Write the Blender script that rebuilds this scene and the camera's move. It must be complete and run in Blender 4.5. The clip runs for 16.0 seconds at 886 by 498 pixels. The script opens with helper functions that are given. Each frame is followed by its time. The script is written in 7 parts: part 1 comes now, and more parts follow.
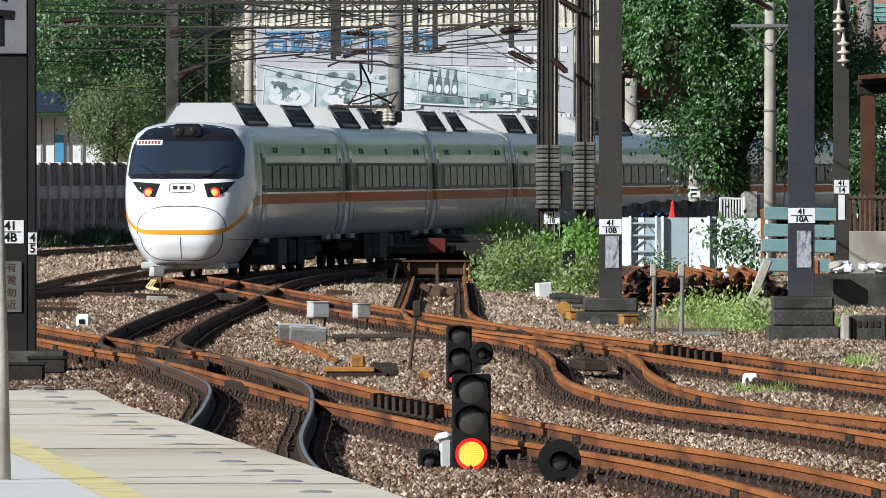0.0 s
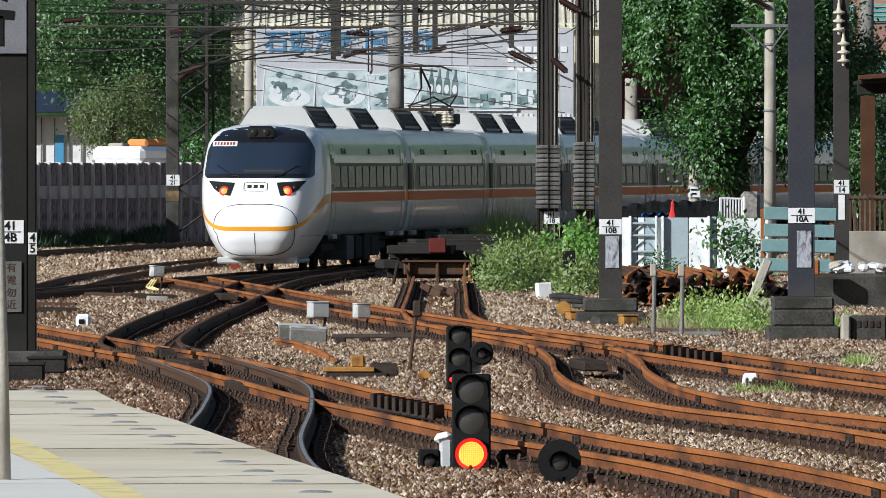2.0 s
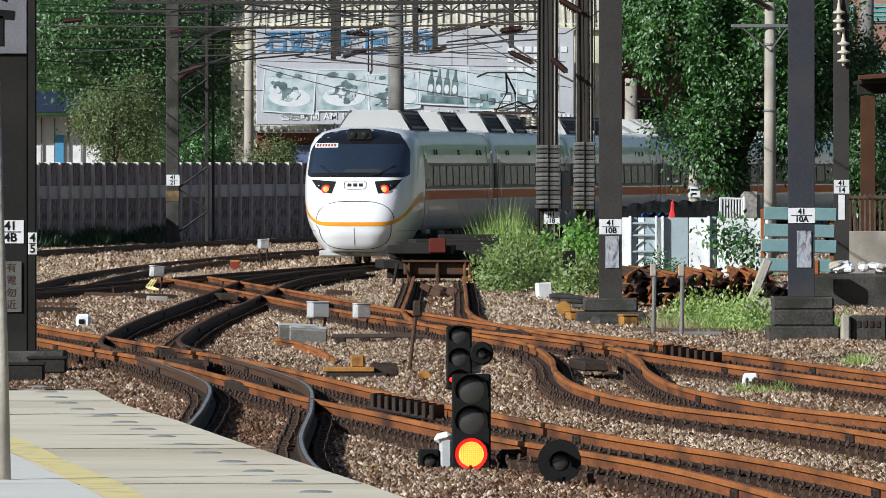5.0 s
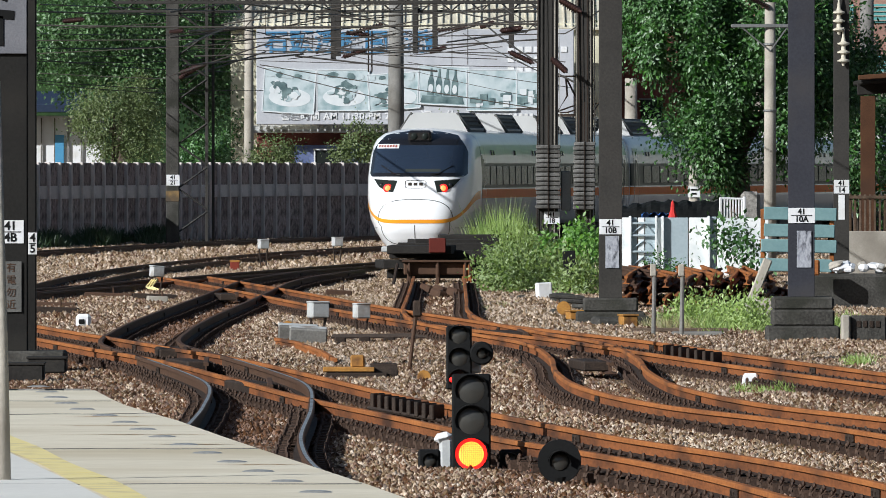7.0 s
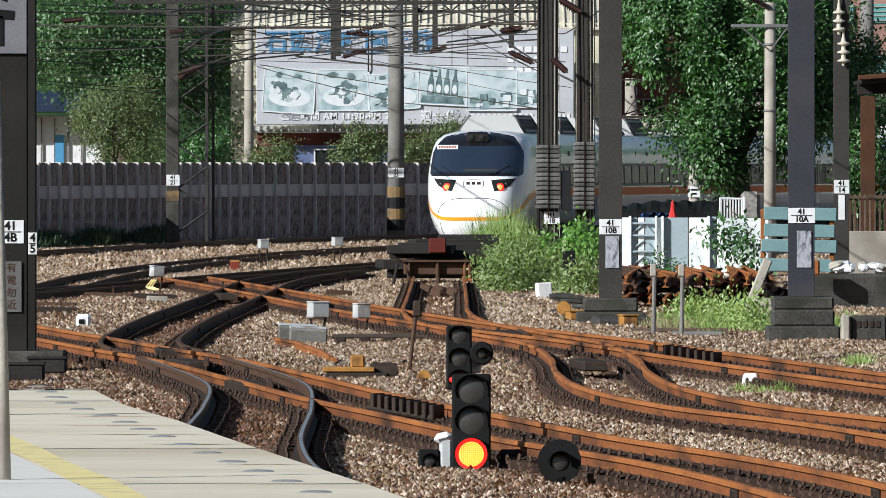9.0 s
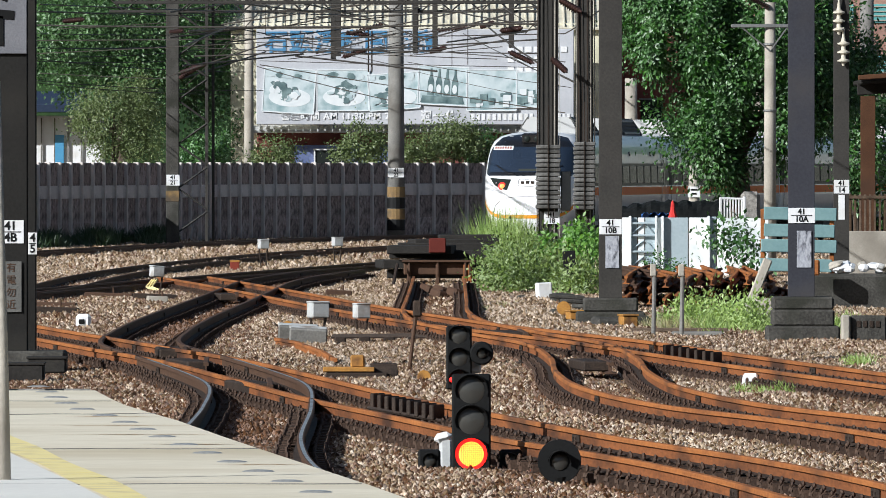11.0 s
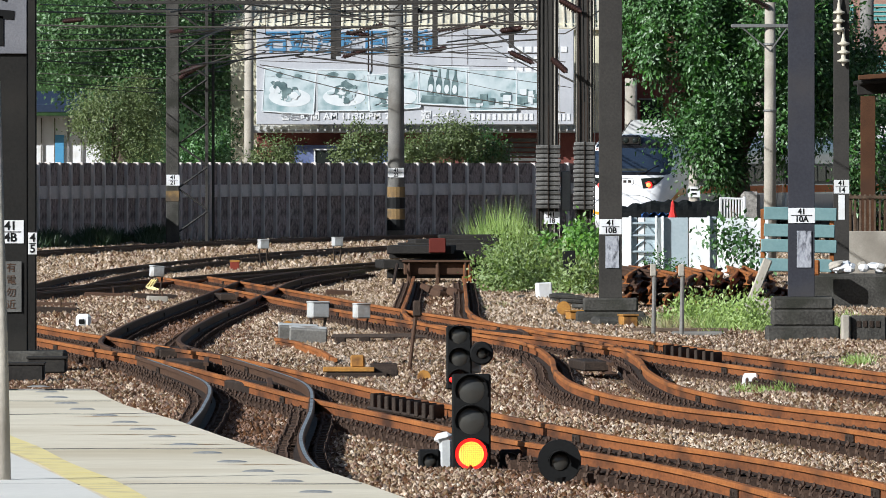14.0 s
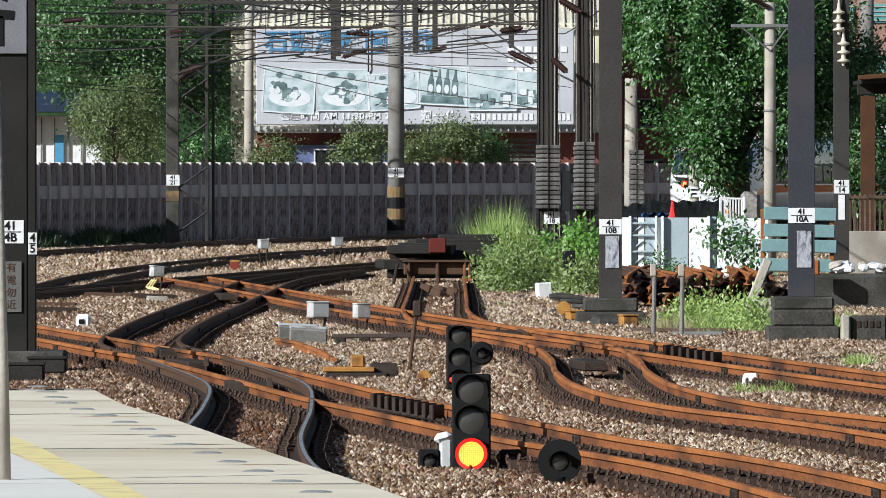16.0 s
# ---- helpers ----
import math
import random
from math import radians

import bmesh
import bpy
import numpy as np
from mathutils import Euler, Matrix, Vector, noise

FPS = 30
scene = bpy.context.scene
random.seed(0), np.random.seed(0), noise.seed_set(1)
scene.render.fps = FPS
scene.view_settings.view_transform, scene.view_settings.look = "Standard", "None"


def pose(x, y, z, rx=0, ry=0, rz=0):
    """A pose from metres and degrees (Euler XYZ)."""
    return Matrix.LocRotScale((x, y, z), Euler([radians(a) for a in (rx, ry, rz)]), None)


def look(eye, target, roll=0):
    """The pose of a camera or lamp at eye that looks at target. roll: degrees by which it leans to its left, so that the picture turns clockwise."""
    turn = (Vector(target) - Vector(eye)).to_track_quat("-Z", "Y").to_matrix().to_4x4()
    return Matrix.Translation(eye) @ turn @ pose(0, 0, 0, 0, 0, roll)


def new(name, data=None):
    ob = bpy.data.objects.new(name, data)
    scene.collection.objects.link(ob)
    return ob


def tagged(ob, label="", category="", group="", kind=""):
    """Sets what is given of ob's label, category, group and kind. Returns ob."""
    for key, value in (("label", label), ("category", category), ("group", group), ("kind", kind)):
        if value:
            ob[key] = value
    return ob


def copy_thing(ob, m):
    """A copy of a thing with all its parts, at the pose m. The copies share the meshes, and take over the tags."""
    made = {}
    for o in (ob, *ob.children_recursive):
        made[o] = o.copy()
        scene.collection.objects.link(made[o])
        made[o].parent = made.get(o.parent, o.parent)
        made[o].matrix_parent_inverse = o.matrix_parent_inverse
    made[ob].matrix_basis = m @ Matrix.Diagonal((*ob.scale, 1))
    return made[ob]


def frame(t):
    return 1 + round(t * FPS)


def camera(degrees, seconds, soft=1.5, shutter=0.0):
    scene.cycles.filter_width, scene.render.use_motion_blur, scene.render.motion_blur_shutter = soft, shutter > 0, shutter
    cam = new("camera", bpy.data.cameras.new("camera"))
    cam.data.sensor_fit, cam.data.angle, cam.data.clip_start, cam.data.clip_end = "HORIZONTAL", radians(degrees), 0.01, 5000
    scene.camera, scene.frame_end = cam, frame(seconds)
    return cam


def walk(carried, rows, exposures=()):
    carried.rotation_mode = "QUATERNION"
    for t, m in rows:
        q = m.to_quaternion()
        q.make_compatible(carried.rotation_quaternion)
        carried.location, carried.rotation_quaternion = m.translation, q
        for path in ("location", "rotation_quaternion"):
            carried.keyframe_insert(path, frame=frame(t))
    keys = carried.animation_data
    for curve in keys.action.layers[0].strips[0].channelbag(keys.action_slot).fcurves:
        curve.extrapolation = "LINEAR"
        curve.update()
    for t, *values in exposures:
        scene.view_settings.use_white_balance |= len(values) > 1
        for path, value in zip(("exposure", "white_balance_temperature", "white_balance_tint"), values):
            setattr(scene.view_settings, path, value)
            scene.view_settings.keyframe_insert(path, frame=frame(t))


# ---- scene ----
# One tele lens on the platform, 2.58 m above the rails; y runs away from it, z = 0 is the rail head.
cam = camera(4.402, 16.0, soft=0.6)
STAND = pose(0, 0, 2.58, 90 - 0.4157, 0, 0)
walk(cam, [(0.0, STAND), (16.0, STAND)], exposures=[(0.0, 0.20, 5950, 8), (2.0, 0.10, 5950, 8), (3.5, 0.07, 5950, 8), (7.0, 0.10, 5950, 8), (9.0, 0.19, 5950, 8), (14.5, 0.30, 5950, 8), (16.0, 0.29, 5950, 8)])

# ---- light ----
SUN_TO = Vector((-0.75, -0.57, 0.45)).normalized()
world = bpy.data.worlds.new("sky")
scene.world = world
world.use_nodes = True
wn = world.node_tree
sky = wn.nodes.new("ShaderNodeTexSky")
sky.sky_type, sky.sun_disc = "NISHITA", False
sky.sun_elevation = math.asin(SUN_TO.z)
sky.sun_rotation = math.atan2(SUN_TO.x, SUN_TO.y)
sky.air_density, sky.dust_density = 1.0, 1.5
wn.links.new(sky.outputs[0], wn.nodes["Background"].inputs[0])
wn.nodes["Background"].inputs[1].default_value = 0.05
sun = new("sun", bpy.data.lights.new("sun", "SUN"))
sun.data.energy, sun.data.angle, sun.data.color = 5.0, radians(0.5), (1.0, 0.965, 0.91)
sun.matrix_basis = look((0, 0, 60), Vector((0, 0, 60)) - SUN_TO)


# ---- mesh helpers ----
class Geo:
    """Collects vertices and faces; one Geo becomes one mesh."""

    def __init__(self):
        self.v, self.f, self.m = [], [], []

    def add(self, vs, fs, mi=0):
        n = len(self.v)
        self.v += [tuple(p) for p in vs]
        self.f += [tuple(i + n for i in q) for q in fs]
        self.m += [mi] * len(fs)
        return self

    def box(self, c, s, b=0.0, rot=None, mi=0, taper=1.0):
        """Box with centre c, size s and chamfer b; taper narrows its top."""
        hx, hy, hz = s[0] / 2, s[1] / 2, s[2] / 2
        if b <= 0:
            vs = [(x * hx, y * hy, z * hz) for z in (-1, 1) for y in (-1, 1) for x in (-1, 1)]
            fs = [(0, 2, 3, 1), (4, 5, 7, 6), (0, 1, 5, 4), (2, 6, 7, 3), (0, 4, 6, 2), (1, 3, 7, 5)]
        else:
            b = min(b, hx * 0.9, hy * 0.9, hz * 0.9)
            vs, idx = [], {}
            for x in (-1, 1):
                for y in (-1, 1):
                    for z in (-1, 1):
                        for a in range(3):
                            p = [x * (hx - b), y * (hy - b), z * (hz - b)]
                            p[a] = (x * hx, y * hy, z * hz)[a]
                            idx[x, y, z, a] = len(vs)
                            vs.append(tuple(p))
            fs = []
            for a in range(3):
                u, w = (a + 1) % 3, (a + 2) % 3
                for d in (-1, 1):
                    q = []
                    for i, j in ((-1, -1), (1, -1), (1, 1), (-1, 1)):
                        k = [0, 0, 0]
                        k[a], k[u], k[w] = d, i, j
                        q.append(idx[k[0], k[1], k[2], a])
                    fs.append(tuple(q if d > 0 else q[::-1]))
                for i in (-1, 1):
                    for j in (-1, 1):
                        k0, k1 = [0, 0, 0], [0, 0, 0]
                        k0[a], k1[a] = -1, 1
                        k0[u] = k1[u] = i
                        k0[w] = k1[w] = j
                        q = [idx[(*k0, u)], idx[(*k1, u)], idx[(*k1, w)], idx[(*k0, w)]]
                        fs.append(tuple(q if i * j < 0 else q[::-1]))
            for x in (-1, 1):
                for y in (-1, 1):
                    for z in (-1, 1):
                        q = [idx[x, y, z, a] for a in range(3)]
                        fs.append(tuple(q if x * y * z > 0 else q[::-1]))
        if taper != 1.0:
            vs = [(x * (1 + (taper - 1) * (z + hz) / (2 * hz)), y * (1 + (taper - 1) * (z + hz) / (2 * hz)), z) for x, y, z in vs]
        r = Euler([radians(a) for a in rot]).to_matrix() if rot else None
        return self.add([(r @ Vector(p) if r else Vector(p)) + Vector(c) for p in vs], fs, mi)

    def tube(self, pts, r, n=8, mi=0, caps=True):
        """Round tube through pts; r one radius or one for each point."""
        pts = [Vector(p) for p in pts]
        rs = r if isinstance(r, (list, tuple)) else [r] * len(pts)
        vs, fs = [], []
        for i, p in enumerate(pts):
            d = (pts[min(i + 1, len(pts) - 1)] - pts[max(i - 1, 0)]).normalized()
            a = d.cross(Vector((0, 0, 1)) if abs(d.z) < 0.9 else Vector((0, 1, 0))).normalized()
            b = d.cross(a)
            vs += [p + (a * math.cos(k * math.tau / n) + b * math.sin(k * math.tau / n)) * rs[i] for k in range(n)]
        for i in range(len(pts) - 1):
            for k in range(n):
                k1 = (k + 1) % n
                fs.append((i * n + k, i * n + k1, (i + 1) * n + k1, (i + 1) * n + k))
        if caps:
            fs += [tuple(range(n))[::-1], tuple((len(pts) - 1) * n + k for k in range(n))]
        return self.add(vs, fs, mi)

    def sweep(self, prof, pts, mi=0, closed=True):
        """Profile of (side, up) points carried level along pts."""
        pts = [Vector(p) for p in pts]
        n, vs, fs = len(prof), [], []
        for i, p in enumerate(pts):
            d = pts[min(i + 1, len(pts) - 1)] - pts[max(i - 1, 0)]
            a = Vector((d.y, -d.x, 0)).normalized()
            vs += [p + a * s + Vector((0, 0, u)) for s, u in prof]
        m = n if closed else n - 1
        for i in range(len(pts) - 1):
            fs += [(i * n + k, i * n + (k + 1) % n, (i + 1) * n + (k + 1) % n, (i + 1) * n + k) for k in range(m)]
        if closed:
            fs += [tuple(range(n))[::-1], tuple((len(pts) - 1) * n + k for k in range(n))]
        return self.add(vs, fs, mi)

    def lathe(self, prof, base, axis=(0, 0, 1), n=16, mi=0):
        """Turned form: (radius, along) points round an axis from base."""
        ax = Vector(axis).normalized()
        a = ax.cross(Vector((0, 0, 1)) if abs(ax.z) < 0.9 else Vector((1, 0, 0))).normalized()
        b = ax.cross(a)
        vs, fs = [], []
        for r, s in prof:
            vs += [Vector(base) + ax * s + (a * math.cos(k * math.tau / n) + b * math.sin(k * math.tau / n)) * r for k in range(n)]
        for i in range(len(prof) - 1):
            fs += [(i * n + k, i * n + (k + 1) % n, (i + 1) * n + (k + 1) % n, (i + 1) * n + k) for k in range(n)]
        return self.add(vs, fs, mi)

    def mesh(self, name, mats, smooth=False):
        me = bpy.data.meshes.new(name)
        me.from_pydata(self.v, [], self.f)
        for m in mats if isinstance(mats, (list, tuple)) else [mats]:
            me.materials.append(m)
        if any(self.m):
            me.polygons.foreach_set("material_index", self.m)
        if smooth:
            me.polygons.foreach_set("use_smooth", [True] * len(self.f))
        me.update()
        return me


def part(name, geo, material, parent, label="", at=None, smooth=False):
    """Links a Geo as one mesh object under a thing or a part."""
    ob = new(name, geo.mesh(name, material, smooth) if isinstance(geo, Geo) else geo)
    ob.parent = parent
    if at is not None:
        ob.matrix_basis = at
    return tagged(ob, label)


def thing(name, label, category, geo=None, material=None, at=None, group="", kind="", smooth=False):
    """A top-level thing: a mesh, or an Empty that parents its parts."""
    ob = new(name, geo.mesh(name, material, smooth) if isinstance(geo, Geo) else geo)
    if at is not None:
        ob.matrix_basis = at
    return tagged(ob, label, category, group, kind)


def curve_points(ctrl, step):
    """Points at even steps on a smooth plan curve through (x, y) points."""
    c = np.array(ctrl, float)
    c = np.vstack([2 * c[0] - c[1], c, 2 * c[-1] - c[-2]])
    out = []
    for i in range(1, len(c) - 2):
        for t in np.linspace(0, 1, 24, endpoint=False):
            p0, p1, p2, p3 = c[i - 1], c[i], c[i + 1], c[i + 2]
            out.append(0.5 * (2 * p1 + (p2 - p0) * t + (2 * p0 - 5 * p1 + 4 * p2 - p3) * t * t + (3 * p1 - p0 - 3 * p2 + p3) * t ** 3))
    out = np.array(out + [c[-2]])
    s = np.concatenate([[0], np.cumsum(np.hypot(*np.diff(out, axis=0).T))])
    q = np.arange(0, s[-1], step)
    return np.column_stack([np.interp(q, s, out[:, 0]), np.interp(q, s, out[:, 1])])


# ---- materials ----
def surface(name, c1, c2, rough=0.7, scale=3.0, bump=0.2, fine=40.0, metal=0.0, island=0.0, rand=0.0, stain=None, stretch=(1, 1, 1), stain_scale=0.7, coat=0.0, spec=None):
    """Two tones of grain at two scales, fine relief, optional stains and a tone for each island or object."""
    m = bpy.data.materials.new(name)
    m.use_nodes = True
    nt = m.node_tree
    n, ln = nt.nodes, nt.links
    p = n["Principled BSDF"]
    p.inputs["Roughness"].default_value, p.inputs["Metallic"].default_value = rough, metal
    p.inputs["Coat Weight"].default_value = coat
    p.inputs["Specular IOR Level"].default_value = spec if spec is not None else 0.2 if rough > 0.5 else 0.5
    tc, mp = n.new("ShaderNodeTexCoord"), n.new("ShaderNodeMapping")
    mp.inputs["Scale"].default_value = stretch
    ln.new(tc.outputs["Object"], mp.inputs[0])
    big, small = n.new("ShaderNodeTexNoise"), n.new("ShaderNodeTexNoise")
    big.inputs["Scale"].default_value, big.inputs["Detail"].default_value = scale, 6
    small.inputs["Scale"].default_value, small.inputs["Detail"].default_value = fine, 3
    for x in (big, small):
        ln.new(mp.outputs[0], x.inputs[0])
    add = n.new("ShaderNodeMath")
    add.operation = "ADD"
    ln.new(big.outputs[0], add.inputs[0])
    ln.new(small.outputs[0], add.inputs[1])
    ramp = n.new("ShaderNodeMapRange")
    ramp.inputs[1].default_value, ramp.inputs[2].default_value = 0.7, 1.3
    ln.new(add.outputs[0], ramp.inputs[0])
    mix = n.new("ShaderNodeMix")
    mix.data_type = "RGBA"
    mix.inputs[6].default_value, mix.inputs[7].default_value = (*c1, 1), (*c2, 1)
    ln.new(ramp.outputs[0], mix.inputs[0])
    col = mix.outputs[2]
    if stain:
        st, sr, sm = n.new("ShaderNodeTexNoise"), n.new("ShaderNodeMapRange"), n.new("ShaderNodeMix")
        st.inputs["Scale"].default_value, st.inputs["Detail"].default_value = stain_scale, 8
        sr.inputs[1].default_value, sr.inputs[2].default_value = 0.5, 0.68
        sm.data_type = "RGBA"
        sm.inputs[7].default_value = (*stain, 1)
        ln.new(mp.outputs[0], st.inputs[0])
        ln.new(st.outputs[0], sr.inputs[0])
        ln.new(sr.outputs[0], sm.inputs[0])
        ln.new(col, sm.inputs[6])
        col = sm.outputs[2]
    if island or rand:
        src = n.new("ShaderNodeNewGeometry").outputs["Random Per Island"] if island else n.new("ShaderNodeObjectInfo").outputs["Random"]
        vr, hs = n.new("ShaderNodeMapRange"), n.new("ShaderNodeHueSaturation")
        k = island or rand
        vr.inputs[3].default_value, vr.inputs[4].default_value = 1 - k, 1 + k
        ln.new(src, vr.inputs[0])
        ln.new(vr.outputs[0], hs.inputs["Value"])
        sr2 = n.new("ShaderNodeMapRange")
        sr2.inputs[3].default_value, sr2.inputs[4].default_value = 1 + 0.4 * k, 1 - 0.5 * k
        ln.new(src, sr2.inputs[0])
        ln.new(sr2.outputs[0], hs.inputs["Saturation"])
        ln.new(col, hs.inputs["Color"])
        col = hs.outputs[0]
    ln.new(col, p.inputs["Base Color"])
    if bump:
        b = n.new("ShaderNodeBump")
        b.inputs["Strength"].default_value, b.inputs["Distance"].default_value = bump, 0.02
        ln.new(small.outputs[0], b.inputs["Height"])
        ln.new(b.outputs[0], p.inputs["Normal"])
    return m


def leaves(name, c1, c2, vary=0.35, through_light=0.3):
    """Leaf with a tone of its own for each island, some light passing through."""
    m = surface(name, c1, c2, rough=0.42, scale=1.2, bump=0.0, fine=9.0, island=vary)
    nt = m.node_tree
    p = nt.nodes["Principled BSDF"]
    tr, mx = nt.nodes.new("ShaderNodeBsdfTranslucent"), nt.nodes.new("ShaderNodeMixShader")
    src = p.inputs["Base Color"].links[0].from_socket
    nt.links.new(src, tr.inputs[0])
    mx.inputs[0].default_value = through_light
    nt.links.new(p.outputs[0], mx.inputs[1])
    nt.links.new(tr.outputs[0], mx.inputs[2])
    nt.links.new(mx.outputs[0], nt.nodes["Material Output"].inputs[0])
    return m


def glowing(name, colour, strength):
    m = bpy.data.materials.new(name)
    m.use_nodes = True
    p = m.node_tree.nodes["Principled BSDF"]
    p.inputs["Base Color"].default_value = (*colour, 1)
    p.inputs["Emission Color"].default_value = (*colour, 1)
    p.inputs["Emission Strength"].default_value = strength
    return m


BALLAST = surface("ballast bed", (0.035, 0.024, 0.017), (0.13, 0.095, 0.068), 0.9, 6.0, 1.0, 22.0, stain=(0.10, 0.06, 0.04), stain_scale=0.25)
STONE = surface("ballast stone", (0.27, 0.168, 0.094), (0.60, 0.455, 0.30), 0.85, 5.0, 0.3, 60.0, island=0.78, stain=(0.17, 0.095, 0.055), stain_scale=1.6)
STONE_RUSTY = surface("rust-stained ballast stone", (0.12, 0.056, 0.03), (0.26, 0.138, 0.075), 0.85, 5.0, 0.3, 60.0, island=0.7, stain=(0.075, 0.045, 0.03), stain_scale=1.6)
RUST = surface("rusty rail steel", (0.40, 0.15, 0.043), (0.23, 0.082, 0.027), 0.7, 1.2, 0.3, 14.0, stain=(0.10, 0.045, 0.024), stain_scale=0.8, stretch=(1, 0.5, 2))
RUST_BROWN = surface("brown rusted column steel", (0.055, 0.025, 0.013), (0.10, 0.045, 0.021), 0.75, 2.0, 0.25, 40.0, stain=(0.06, 0.03, 0.018))
# copy of RUST for the web, darkened to stand for shade under the head
RUST_WEB = surface("grimy shade-darkened rail web steel", (0.28, 0.10, 0.034), (0.14, 0.052, 0.022), 0.8, 1.2, 0.3, 14.0, stain=(0.055, 0.028, 0.018), stain_scale=0.8, stretch=(1, 0.5, 2))
RUST_DARK = surface("brown worn rail steel", (0.06, 0.034, 0.023), (0.10, 0.056, 0.034), 0.7, 2.0, 0.25, 50.0)
CLIP = surface("brown rusted clip iron", (0.04, 0.026, 0.02), (0.095, 0.06, 0.042), 0.75, 5.0, 0.3, 50.0)
SHINE = surface("polished rail head", (0.42, 0.42, 0.43), (0.72, 0.72, 0.72), 0.3, 3.0, 0.05, 60.0, metal=0.8, stain=(0.2, 0.16, 0.13), stain_scale=2.5)
IRON = surface("dark iron", (0.022, 0.016, 0.013), (0.055, 0.038, 0.028), 0.7, 5.0, 0.3, 50.0)
TIMBER = surface("weathered sleeper timber", (0.08, 0.055, 0.038), (0.15, 0.105, 0.072), 0.9, 3.0, 0.6, 30.0, rand=0.3, stretch=(1, 6, 6))
CONCRETE = surface("grey concrete", (0.15, 0.145, 0.135), (0.26, 0.25, 0.23), 0.9, 2.0, 0.4, 30.0, stain=(0.11, 0.10, 0.085), rand=0.12)
WEIGHT = surface("sooty weight concrete", (0.10, 0.097, 0.09), (0.23, 0.22, 0.205), 0.9, 5.0, 0.4, 30.0, stain=(0.045, 0.043, 0.04), stain_scale=3.0, rand=0.35)
FOOT = surface("mossy dark concrete", (0.032, 0.03, 0.027), (0.095, 0.09, 0.08), 0.9, 2.5, 0.5, 25.0, stain=(0.035, 0.035, 0.028), stain_scale=1.5)
CONCRETE_L = surface("pale pole concrete", (0.34, 0.31, 0.26), (0.46, 0.42, 0.36), 0.85, 2.0, 0.25, 25.0, stain=(0.24, 0.215, 0.18))
PLATFORM = surface("platform paving concrete", (0.68, 0.61, 0.47), (0.82, 0.75, 0.60), 0.85, 0.9, 0.2, 14.0, stain=(0.58, 0.50, 0.36), stain_scale=0.5, stretch=(0.45, 1, 1))
STUD = surface("worn stud metal", (0.40, 0.38, 0.34), (0.62, 0.60, 0.56), 0.35, 6.0, 0.1, 40.0, metal=0.5)
RUST_STAIN = surface("rust-stained concrete", (0.52, 0.33, 0.17), (0.60, 0.46, 0.30), 0.85, 3.0, 0.1, 20.0)
YELLOW = surface("worn yellow line paint", (0.84, 0.70, 0.28), (0.88, 0.77, 0.40), 0.7, 4.0, 0.15, 30.0, stain=(0.62, 0.52, 0.32), stain_scale=3.0)
PALE = surface("pale tactile paving", (0.72, 0.70, 0.65), (0.80, 0.78, 0.72), 0.8, 1.0, 0.1, 15.0)
MAST = surface("dark blue-grey mast paint", (0.033, 0.034, 0.043), (0.048, 0.049, 0.06), 0.6, 1.5, 0.1, 30.0, stain=(0.06, 0.055, 0.055))
# platform-end mast paint, darkened in colour to stand for the shade on it
MAST_SHADED = surface("mast paint darkened for shade", (0.011, 0.010, 0.009), (0.020, 0.019, 0.017), 0.65, 1.5, 0.15, 30.0, stain=(0.028, 0.025, 0.021))
MAST_DIM = surface("brown-grey mast paint", (0.034, 0.032, 0.029), (0.056, 0.051, 0.046), 0.65, 1.5, 0.15, 30.0)
STEEL = surface("galvanised steel", (0.20, 0.20, 0.20), (0.30, 0.30, 0.29), 0.5, 3.0, 0.1, 40.0, metal=0.6)
WHITE = surface("white enamel", (0.74, 0.74, 0.75), (0.82, 0.82, 0.82), 0.4, 2.0, 0.03, 30.0, stain=(0.66, 0.65, 0.62), stain_scale=2.0)
BLACK = surface("black paint", (0.006, 0.006, 0.006), (0.011, 0.011, 0.011), 0.6, 3.0, 0.05, 40.0)
GREYBOX = surface("pale grey equipment paint", (0.42, 0.43, 0.43), (0.52, 0.53, 0.52), 0.55, 4.0, 0.1, 40.0, stain=(0.28, 0.25, 0.22), stain_scale=3.0)
OCHRE = surface("ochre machine paint", (0.33, 0.15, 0.036), (0.46, 0.235, 0.055), 0.6, 5.0, 0.2, 40.0, stain=(0.13, 0.065, 0.03), stain_scale=4.0)
FADED = surface("faded ochre band paint", (0.17, 0.11, 0.05), (0.26, 0.17, 0.075), 0.8, 3.0, 0.2, 30.0, stain=(0.09, 0.07, 0.05), stain_scale=2.0)
RED_PAINT = surface("dull red paint", (0.17, 0.03, 0.018), (0.24, 0.048, 0.03), 0.6, 4.0, 0.1, 40.0)
WIRE = surface("overhead wire", (0.05, 0.045, 0.04), (0.10, 0.085, 0.07), 0.55, 3.0, 0.0, 20.0, metal=0.3)
PORCELAIN = surface("brown insulator glaze", (0.03, 0.015, 0.013), (0.055, 0.026, 0.021), 0.3, 4.0, 0.0, 20.0)
PORCELAIN_W = surface("cream insulator glaze", (0.55, 0.50, 0.40), (0.66, 0.61, 0.50), 0.25, 4.0, 0.0, 20.0)
WALL_DARK = surface("pebble-dash concrete", (0.17, 0.13, 0.115), (0.46, 0.37, 0.335), 0.95, 5.0, 0.8, 9.0, stain=(0.085, 0.066, 0.06), stain_scale=3.2, rand=0.2)
WALL_POST = surface("pale fence post concrete", (0.58, 0.52, 0.48), (0.72, 0.66, 0.62), 0.9, 2.0, 0.3, 20.0, stain=(0.2, 0.18, 0.17), rand=0.1)
